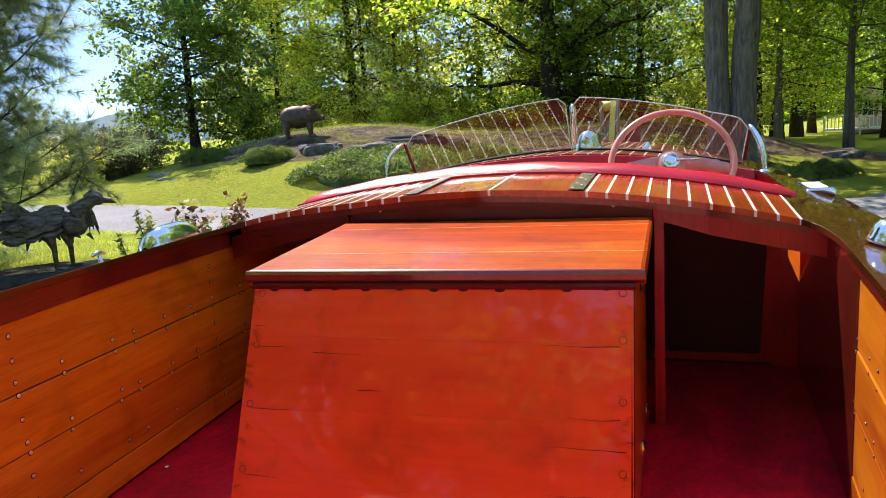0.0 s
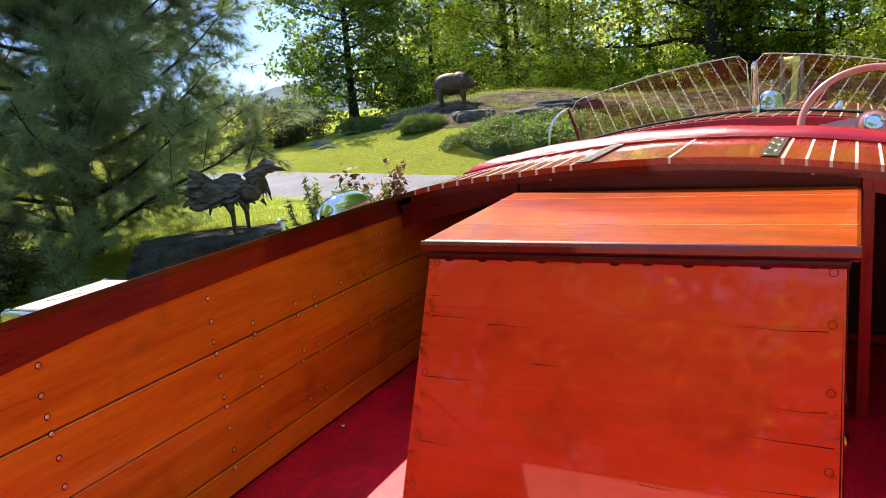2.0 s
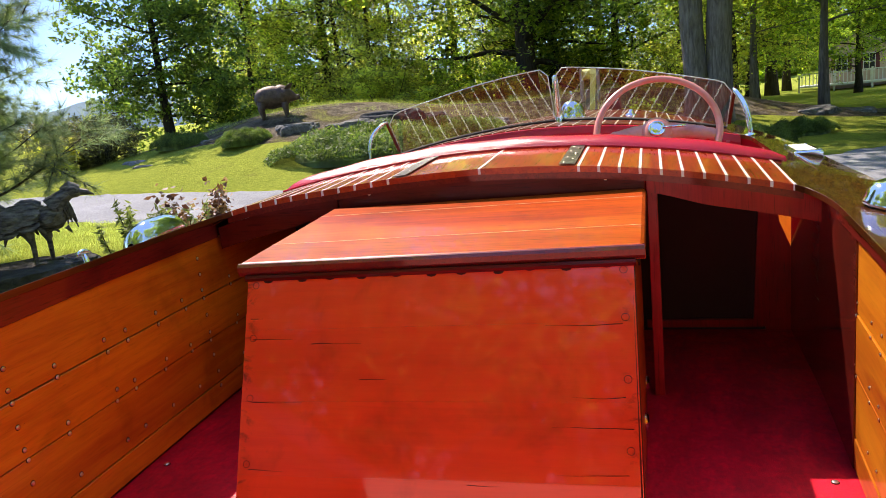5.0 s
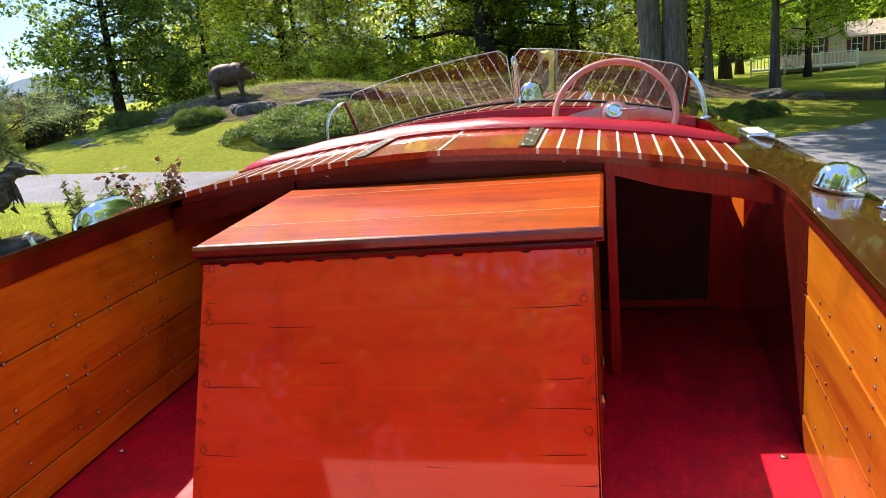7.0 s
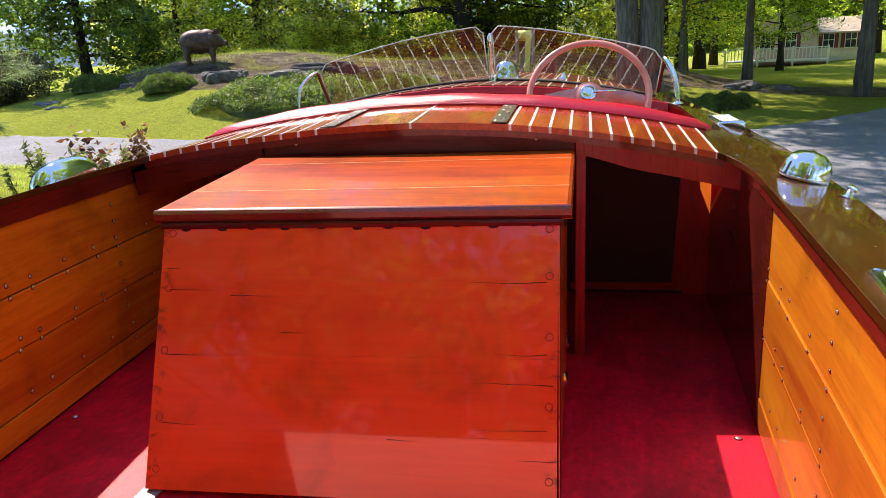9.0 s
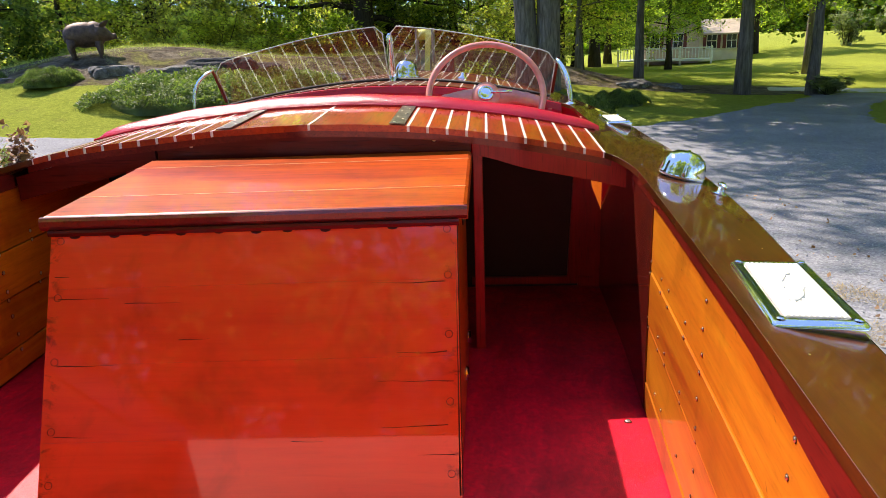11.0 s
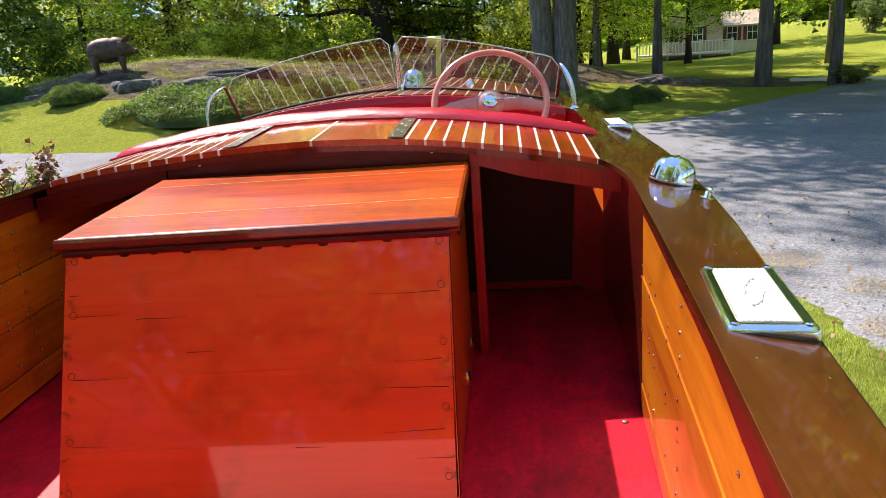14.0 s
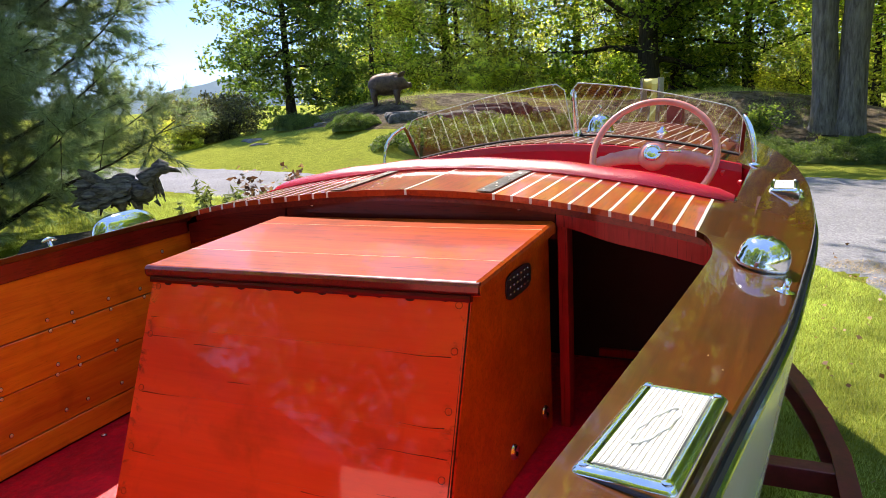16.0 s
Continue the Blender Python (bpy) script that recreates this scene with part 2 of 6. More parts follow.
m = Mat("mound earth", rough=0.95, spec=0.1)
e1 = m.ramp(m.noise(0.8, 8, 0.7, 0.8), (0.34, (0.070, 0.052, 0.036)), (0.45, (0.17, 0.14, 0.10)), (0.50, (0.21, 0.18, 0.13)), (0.57, (0.14, 0.11, 0.06)), (0.64, (0.20, 0.20, 0.055)), (0.76, (0.30, 0.31, 0.065)))
e2 = m.ramp(m.noise(14, 6, 0.7), (0.3, 0.55), (0.7, 1.25))
e3 = m.ramp(m.noise(3.2, 6, 0.75, 0.6), (0.36, 0.45), (0.5, 0.95), (0.64, 1.35))
m.color(m.mix(1.0, m.mix(1.0, e1, e2, "MULTIPLY"), e3, "MULTIPLY")).bump(m.noise(5, 8, 0.75), 0.22, 1.0)
mound_mat = m.m

m = Mat("gravel", rough=0.9, spec=0.25)
v = m.voronoi(58)
c = m.ramp(v.outputs["Color"], (0.0, (0.10, 0.105, 0.12)), (0.5, (0.205, 0.215, 0.235)), (1.0, (0.37, 0.38, 0.39)))
c = m.mix(0.45, c, m.ramp(m.noise(170, 3, 0.7), (0.3, (0.09, 0.098, 0.112)), (0.7, (0.30, 0.31, 0.33))))
c = m.mix(m.ramp(m.noise(0.55, 6, 0.7, 0.5), (0.62, 0.0), (0.74, 0.45)), c, (0.27, 0.24, 0.18))
c = m.mix(1.0, c, m.ramp(m.noise(0.9, 5), (0.3, 0.78), (0.7, 1.1)), "MULTIPLY")
m.color(c).bump(v.outputs["Distance"], 0.008, 0.7)
gravel = m.m

m = Mat("pale road", rough=0.9)
m.color(m.ramp(m.noise(3, 5), (0.3, (0.40, 0.39, 0.37)), (0.7, (0.52, 0.51, 0.49))))
pale_road = m.m

m = Mat("bark", rough=0.95, spec=0.15)
b1 = m.ramp(m.noise((16, 16, 2.4), 6, 0.65, 0.5), (0.3, (0.070, 0.060, 0.050)), (0.55, (0.19, 0.17, 0.145)), (0.78, (0.31, 0.285, 0.25)))
b1 = m.mix(m.ramp(m.noise(2.2, 5), (0.55, 0.0), (0.72, 0.45)), b1, (0.23, 0.22, 0.18))
m.color(b1).bump(m.noise((22, 22, 3), 6, 0.7), 0.03, 0.9)
bark = m.m

m = Mat("dark bark", rough=0.95, spec=0.1)
m.color(m.ramp(m.noise((20, 20, 3), 6, 0.65), (0.3, (0.022, 0.018, 0.014)), (0.7, (0.075, 0.062, 0.05)))).bump(m.noise((26, 26, 4), 5), 0.02, 0.8)
dark_bark = m.m


def leaf_mat(name, a, b, c, through=0.45):
    m = Mat(name, rough=0.55, spec=0.25)
    col = m.ramp(m.island(), (0.0, a), (0.55, b), (1.0, c))
    col = m.mix(1.0, col, m.ramp(m.noise(1.4, 4), (0.34, 0.50), (0.66, 1.45)), "MULTIPLY")
    m.color(col)
    tr = m.t.nodes.new("ShaderNodeBsdfTranslucent")
    mx = m.t.nodes.new("ShaderNodeMixShader")
    br = m.mix(1.0, col, (1.95, 2.05, 1.0), "MULTIPLY")
    m.link(br, tr.inputs["Color"])
    mx.inputs[0].default_value = through
    m.link(m.b.outputs[0], mx.inputs[1])
    m.link(tr.outputs[0], mx.inputs[2])
    m.link(mx.outputs[0], m.t.nodes["Material Output"].inputs[0])
    return m.m


leaf_maple = leaf_mat("maple leaves", (0.085, 0.145, 0.030), (0.22, 0.31, 0.055), (0.50, 0.54, 0.085), 0.66)
leaf_yellow = leaf_mat("turning leaves", (0.20, 0.225, 0.070), (0.44, 0.46, 0.12), (0.74, 0.66, 0.18), 0.64)
leaf_juniper = leaf_mat("juniper needles", (0.050, 0.090, 0.028), (0.095, 0.15, 0.040), (0.17, 0.23, 0.06), 0.35)
leaf_pine = leaf_mat("pine needles", (0.105, 0.155, 0.115), (0.185, 0.25, 0.185), (0.34, 0.41, 0.30), 0.42)
leaf_litter = leaf_mat("dry fallen leaves", (0.14, 0.075, 0.04), (0.26, 0.15, 0.08), (0.42, 0.27, 0.16), 0.15)
leaf_shade = leaf_mat("shaded leaves", (0.060, 0.105, 0.026), (0.14, 0.21, 0.042), (0.32, 0.38, 0.07), 0.58)
leaf_deep = leaf_mat("deep green leaves", (0.070, 0.120, 0.036), (0.130, 0.20, 0.052), (0.26, 0.33, 0.075), 0.55)
straw_mat = leaf_mat("dry straw", (0.26, 0.18, 0.08), (0.40, 0.29, 0.14), (0.55, 0.43, 0.24), 0.15)
leaf_red = leaf_mat("bronze leaves", (0.09, 0.035, 0.032), (0.20, 0.10, 0.085), (0.36, 0.24, 0.19), 0.25)
leaf_grey = leaf_mat("willow leaves", (0.11, 0.15, 0.06), (0.17, 0.21, 0.09), (0.26, 0.30, 0.14), 0.35)
leaf_brown = leaf_mat("dry brush", (0.06, 0.055, 0.034), (0.11, 0.105, 0.05), (0.20, 0.21, 0.07), 0.35)
blade_mat = leaf_mat("grass blades", (0.19, 0.25, 0.08), (0.31, 0.37, 0.12), (0.47, 0.50, 0.22), 0.42)

m = Mat("rusty metal", rough=0.6, metal=0.5)
m.color(m.ramp(m.noise(9, 6, 0.65), (0.3, (0.05, 0.032, 0.025)), (0.6, (0.13, 0.085, 0.062)), (0.8, (0.22, 0.18, 0.15)))).bump(m.noise(26, 5), 0.01, 0.6)
rust = m.m
m = Mat("grey driftwood metal", rough=0.6, metal=0.3)
m.color(m.ramp(m.noise((9, 30, 30), 6, 0.65), (0.35, (0.022, 0.017, 0.014)), (0.72, (0.21, 0.185, 0.165)))).bump(m.noise((10, 60, 60), 5), 0.006, 0.7)
feather_metal = m.m
m = Mat("lichen rock", rough=0.95, spec=0.15)
rk = m.ramp(m.noise(6, 7, 0.7), (0.35, (0.07, 0.066, 0.06)), (0.55, (0.17, 0.165, 0.155)), (0.72, (0.34, 0.34, 0.32)))
m.color(rk).bump(m.noise(10, 7, 0.7), 0.04, 0.9)
rock_mat = m.m
m = Mat("dark slab rock", rough=0.95, spec=0.15)
m.color(m.ramp(m.noise(9, 7, 0.75), (0.35, (0.035, 0.034, 0.034)), (0.6, (0.085, 0.083, 0.08)), (0.76, (0.24, 0.24, 0.22)))).bump(m.noise(14, 7, 0.7), 0.04, 0.9)
slab_mat = m.m
m = Mat("cream siding", rough=0.7)
m.color(m.ramp(m.noise(2), (0.3, (0.66, 0.58, 0.45)), (0.7, (0.75, 0.67, 0.54))))
siding_cream = m.m
m = Mat("pink siding", rough=0.7)
m.color(m.ramp(m.noise(2), (0.3, (0.58, 0.42, 0.36)), (0.7, (0.66, 0.49, 0.43))))
siding_pink = m.m
m = Mat("shingle roof", rough=0.9)
m.color(m.ramp(m.noise((4, 4, 30), 4), (0.3, (0.36, 0.29, 0.23)), (0.7, (0.50, 0.42, 0.35))))
roof_mat = m.m
m = Mat("maroon shutter", rough=0.6)
m.color((0.13, 0.02, 0.025))
shutter_mat = m.m
m = Mat("white paint", rough=0.5)
m.color(m.ramp(m.noise(5), (0.3, (0.74, 0.74, 0.72)), (0.7, (0.84, 0.84, 0.82))))
white_paint = m.m
m = Mat("window dark", rough=0.08)
m.color((0.02, 0.024, 0.03))
window_dark = m.m
m = Mat("tractor green", rough=0.35, coat=0.4)
m.color(m.ramp(m.noise(8), (0.3, (0.010, 0.10, 0.028)), (0.7, (0.018, 0.16, 0.045))))
tractor_green = m.m
m = Mat("rim yellow", rough=0.4)
m.color(m.ramp(m.noise(9), (0.3, (0.62, 0.42, 0.02)), (0.7, (0.76, 0.55, 0.04))))
rim_yellow = m.m
m = Mat("black steel", rough=0.45, metal=0.2)
m.color(m.ramp(m.noise(12, 5), (0.3, (0.014, 0.015, 0.017)), (0.7, (0.045, 0.046, 0.05))))
black_steel = m.m
m = Mat("lamp red", rough=0.3)
m.color((0.55, 0.02, 0.025))
lamp_red = m.m
m = Mat("lamp orange", rough=0.4)
m.color((0.70, 0.16, 0.02))
lamp_orange = m.m
# blue haze of the distance is mixed into this base colour
m = Mat("hazy far hill", rough=1.0, spec=0.0)
m.color(m.ramp(m.noise(0.02, 6, 0.7), (0.3, (0.13, 0.19, 0.21)), (0.7, (0.18, 0.24, 0.25))))
hazy_hill_mat = m.m


# ---- mesh helpers ----
def part(name, bm, mat, parent=None, label="", smooth=False):
    """Links a bmesh as one mesh object, under a thing or a part."""
    me = bpy.data.meshes.new(name)
    bmesh.ops.recalc_face_normals(bm, faces=bm.faces[:])
    bm.to_mesh(me)
    bm.free()
    return mesh_part(name, me, mat, parent, label, smooth)


def mesh_part(name, me, mat, parent=None, label="", smooth=False):
    if not me.materials:
        for one in (mat if isinstance(mat, (list, tuple)) else (mat,)):
            me.materials.append(one)
        if smooth:
            me.polygons.foreach_set("use_smooth", [True] * len(me.polygons))
    ob = new(name, me)
    if parent:
        ob.parent = parent
    return tagged(ob, label)


def from_lists(name, verts, faces):
    me = bpy.data.meshes.new(name)
    me.from_pydata([tuple(v) for v in verts], [], [tuple(f) for f in faces])
    me.update()
    return me


def thing(name, label, category, at=(0, 0, 0), group="", rz=0.0):
    ob = new(name)
    ob.empty_display_size = 0.1
    ob.matrix_world = pose(*at, 0, 0, rz)
    return tagged(ob, label, category, group)


def add_box(bm, lo, hi, bevel=0.0, m=None):
    c = [(a + b) / 2 for a, b in zip(lo, hi)]
    s = [b - a for a, b in zip(lo, hi)]
    r = bmesh.ops.create_cube(bm, size=1.0, matrix=Matrix.Translation(c) @ Matrix.Diagonal((*s, 1)))
    vs = r["verts"]
    if bevel:
        es = list({e for v in vs for e in v.link_edges})
        out = bmesh.ops.bevel(bm, geom=es, offset=bevel, segments=2, affect="EDGES", profile=0.6)
        vs = list({v for f in out["faces"] for v in f.verts} | {v for v in vs if v.is_valid})
        vs = list({w for v in vs for f in v.link_faces for w in f.verts})
    if m is not None:
        bmesh.ops.transform(bm, matrix=m, verts=vs)
    return vs


def box_part(name, lo, hi, mat, parent=None, bevel=0.003, label="", m=None):
    bm = bmesh.new()
    add_box(bm, lo, hi, bevel, m)
    return part(name, bm, mat, parent, label)


def loft(bm, rows, closed=False, caps=True):
    """Skins rows of points, each with the same number."""
    vr = [[bm.verts.new(p) for p in r] for r in rows]
    n = len(vr[0])
    for a, b in zip(vr, vr[1:]):
        for i in range(n if closed else n - 1):
            j = (i + 1) % n
            bm.faces.new((a[i], a[j], b[j], b[i]))
    if closed and caps:
        bm.faces.new(vr[0])
        bm.faces.new(list(reversed(vr[-1])))
    return vr


def tube(bm, pts, radii, seg=10, flat=1.0):
    """A round bar along points."""
    pts = [Vector(p) for p in pts]
    if not hasattr(radii, "__len__"):
        radii = [radii] * len(pts)
    rows, side = [], None
    for i, p in enumerate(pts):
        d = (pts[min(i + 1, len(pts) - 1)] - pts[max(i - 1, 0)]).normalized()
        if side is None:
            side = d.orthogonal().normalized()
        side = (side - d * side.dot(d)).normalized()
        up = d.cross(side)
        rows.append([p + (side * math.cos(a) + up * math.sin(a) * flat) * radii[i]
                     for a in (2 * math.pi * k / seg for k in range(seg))])
    loft(bm, rows, True)


def lathe(bm, prof, seg=24, m=None):
    """Turns a profile of (radius, height) about z."""
    rows = []
    for k in range(seg):
        a = 2 * math.pi * k / seg
        rows.append([Vector((r * math.cos(a), r * math.sin(a), z)) for r, z in prof])
    if m is not None:
        rows = [[m @ p for p in r] for r in rows]
    loft(bm, rows + [rows[0]])
    bmesh.ops.remove_doubles(bm, verts=bm.verts[:], dist=1e-5)


def interp(table, v):
    if v <= table[0][0]:
        return table[0][1]
    for (a, fa), (b, fb) in zip(table, table[1:]):
        if v <= b:
            return fa + (fb - fa) * (v - a) / (b - a)
    return table[-1][1]


# ---- the ground ----
def smooth01(v):
    v = min(1.0, max(0.0, v))
    return v * v * (3 - 2 * v)


def ground_z(x, y):
    z = -0.85 - 0.015 * max(-40.0, min(40.0, x))
    sy = 5.0 if y < 20 else 7.0
    z += 1.6 * math.exp(-((x + 9.5) / 6.0) ** 2 - ((y - 20) / sy) ** 2)
    sy = 2.5 if y < 21.5 else 6.0
    z += 1.2 * math.exp(-((x - 0.0) / 4.5) ** 2 - ((y - 21.5) / sy) ** 2)
    z += 1.8 * smooth01((y - 24) / 40) * smooth01((x - 9) / 15)
    z += 0.22 * smooth01((-x - 2.5) / 3) * smooth01((9 - y) / 4)
    if abs(x) < 60 and -20 < y < 70:
        z += 0.05 * noise.noise((x * 0.45, y * 0.45, 0)) + 0.02 * noise.noise((x * 1.7, y * 1.7, 3))
    return z


def graded(lo, hi, fine_lo, fine_hi, step):
    out = list(np.arange(fine_lo, fine_hi + 1e-6, step))
    s, v = step, fine_lo
    while v > lo:
        s *= 1.35
        v -= s
        out.insert(0, max(v, lo))
    s, v = step, fine_hi
    while v < hi:
        s *= 1.35
        v += s
        out.append(min(v, hi))
    return [float(a) for a in out]


gx, gy = graded(-1600, 1600, -22, 20, 0.45), graded(-1600, 1600, -5, 32, 0.45)
gv = [(x, y, ground_z(x, y)) for y in gy for x in gx]
nx = len(gx)
gf, gmi = [], []
for j in range(len(gy) - 1):
    for i in range(nx - 1):
        gf.append((j * nx + i, j * nx + i + 1, (j + 1) * nx + i + 1, (j + 1) * nx + i))
        cx, cy = (gx[i] + gx[i + 1]) / 2, (gy[j] + gy[j + 1]) / 2
        wob = 0.9 * noise.noise((cx * 0.5, cy * 0.5, 7))
        on_mound = ((cx + 8.0) / 9.5) ** 2 + ((cy - 19.6 + wob + 0.12 * (cx + 8)) / 4.0) ** 2 < 1.0 or ((cx - 3.5) / 7.0) ** 2 + ((cy - 21.4 + wob) / 2.6) ** 2 < 1.0
        gmi.append(1 if on_mound else 0)
me = from_lists("ground", gv, gf)
ground = mesh_part("ground", me, [lawn, mound_mat], smooth=True)
me.polygons.foreach_set("material_index", gmi)
tagged(ground, "sunlit mown lawn rising to a rocky mound", "ground", kind="structure")


def inside(poly, x, y):
    hit = False
    for (x1, y1), (x2, y2) in zip(poly, poly[1:] + poly[:1]):
        if (y1 > y) != (y2 > y) and x < (x2 - x1) * (y - y1) / (y2 - y1) + x1:
            hit = not hit
    return hit


def sheet(name, poly, step, mat, lift, wob=0.25):
    """A sheet that lies on the ground within an outline."""
    xs, ys = [p[0] for p in poly], [p[1] for p in poly]
    idx, verts, faces = {}, [], []
    rag = random.Random(3)

    def vert(i, j):
        if (i, j) not in idx:
            x, y = min(xs) + i * step, min(ys) + j * step
            idx[i, j] = len(verts)
            verts.append((x, y, ground_z(x, y) + lift))
        return idx[i, j]

    for i in range(int((max(xs) - min(xs)) / step)):
        for j in range(int((max(ys) - min(ys)) / step)):
            x, y = min(xs) + (i + 0.5) * step, min(ys) + (j + 0.5) * step
            w = Vector((noise.noise((x * 1.3, y * 1.3, 1)), noise.noise((x * 1.3, y * 1.3, 5)))) * wob
            w += Vector((noise.noise((x * 6, y * 6, 1)), noise.noise((x * 6, y * 6, 5)))) * wob * 0.35
            if inside(poly, x + w.x, y + w.y):
                faces.append((vert(i, j), vert(i + 1, j), vert(i + 1, j + 1), vert(i, j + 1)))
    use = [0] * len(verts)
    for f in faces:
        for k in f:
            use[k] += 1
    for k, n in enumerate(use):
        if n < 4:
            x, y = verts[k][0] + rag.uniform(-0.6, 0.6) * step, verts[k][1] + rag.uniform(-0.6, 0.6) * step
            verts[k] = (x, y, ground_z(x, y) - 0.006)
    ob = mesh_part(name, from_lists(name, verts, faces), mat, smooth=True)
    return tagged(ob, kind="structure")


drive = [(3.8, -26.0), (3.4, -10), (3.3, -4.5), (2.75, 0.5), (2.35, 2.2), (2.0, 3.9), (1.2, 5.8), (-1.5, 7.4), (-6.5, 8.3), (-11, 8.9), (-17, 9.6),
         (-17, 12.4), (-11.5, 11.9), (-6, 11.2), (-1.5, 11.6), (1.1, 12.0), (2.2, 12.3), (3.5, 12.8), (4.7, 13.9), (6.3, 15.8), (7.8, 17.3), (8.7, 18.6), (9.8, 20.6), (11.8, 19.4),
         (10.2, 17.5), (8.7, 15.3), (7.8, 13.1), (7.4, 11.5), (6.9, 9.9), (7.4, 8.6), (9.5, 7.5), (12.5, 5), (12.8, -10), (12.2, -26.0)]
tagged(sheet("road", drive, 0.085, gravel, 0.022), "grey crushed gravel driveway with dry grass patches", "road")
cross = [(8.6, 21.6), (13.2, 19.2), (20, 16), (20.5, 17.2), (13.6, 20.6), (9.2, 22.9)]
tagged(sheet("far_road", cross, 0.25, pale_road, 0.014, 0.1), "pale paved lane crossing beyond the driveway", "road")

# distant hills, their bluish colour carries the haze of distance
rows = []
for k in range(160):
    a = radians(-20 + k)
    d = 900
    hgt = interp([(-20, 30), (30, 52), (36, 46), (41.4, 36), (45.7, 22), (48.2, 17.5), (56, 15), (140, 30)], math.degrees(a)) + 3 * noise.noise((k * 0.9, 0, 4))
    x, y = -math.sin(a) * d, math.cos(a) * d
    rows.append([(x * 0.9, y * 0.9, -30), (x, y, hgt), (x * 1.2, y * 1.2, hgt * 0.5)])
bm = bmesh.new()
loft(bm, rows)
tagged(part("backdrop", bm, hazy_hill_mat, smooth=True), "wooded hills on the horizon, blue-green with painted haze", "hill", kind="structure")



# ---- the boat ----
INNER = [(-2.3, 0.555), (-1.3, 0.615), (-0.75, 0.657), (-0.5, 0.677), (-0.23, 0.695), (0.0, 0.710), (0.2, 0.722), (0.5, 0.738), (0.95, 0.745)]
OUTER = [(-2.3, 0.70), (-1.3, 0.710), (-0.8, 0.757), (-0.6, 0.780), (-0.5, 0.793), (-0.33, 0.813), (-0.13, 0.842), (0.06, 0.865), (0.6, 0.903), (0.9, 0.915), (1.46, 0.912), (2.0, 0.875),
         (2.5, 0.79), (2.9, 0.66), (3.2, 0.51), (3.45, 0.35), (3.62, 0.20), (3.72, 0.07), (3.75, 0.02)]
CROWN = [(-2.3, 0.515), (-0.9, 0.540), (-0.45, 0.553), (0.0, 0.562), (0.45, 0.573), (0.76, 0.590), (1.6, 0.597), (2.04, 0.592), (3.0, 0.582), (3.8, 0.57)]


def smooth_table(table, v):
    return (interp(table, v - 0.10) + interp(table, v - 0.05) + interp(table, v) + interp(table, v + 0.05) + interp(table, v + 0.10)) / 5


def deck_z(x, y):
    return smooth_table(CROWN, y) - 0.175 * x * x + (0.022 * smooth01((-x - 0.3) / 0.4) - 0.10 * max(0.0, -x - interp(INNER, y)) + 0.12 * max(0.0, x - interp(INNER, y))) * (1 - smooth01((y - 0.2) / 0.9))


def outer_x(y):
    return smooth_table(OUTER, y) if y < 3.6 else interp(OUTER, y)


def inner_x(y):
    """Inner edge of the covering board: cockpit side, deck, front cockpit, foredeck."""
    if y < 0.26:
        return interp(INNER, y)
    if y < 0.455:
        u = (y - 0.26) / 0.195
        return interp(INNER, y) - 0.058 * (1 - math.sqrt(max(0.0, 1 - u * u)))
    if y < 0.80:
        return 0.682
    if y < 0.90:
        return 0.682 + 0.048 * smooth01((y - 0.80) / 0.1)
    if y < 1.55:
        return 0.73
    if y < 1.66:
        return 0.73 - 0.05 * smooth01((y - 1.55) / 0.11)
    return max(0.0, min(0.68, outer_x(y) - 0.17))


boat = thing("motorboat", "varnished mahogany runabout with white deck seams and red trim", "boat")

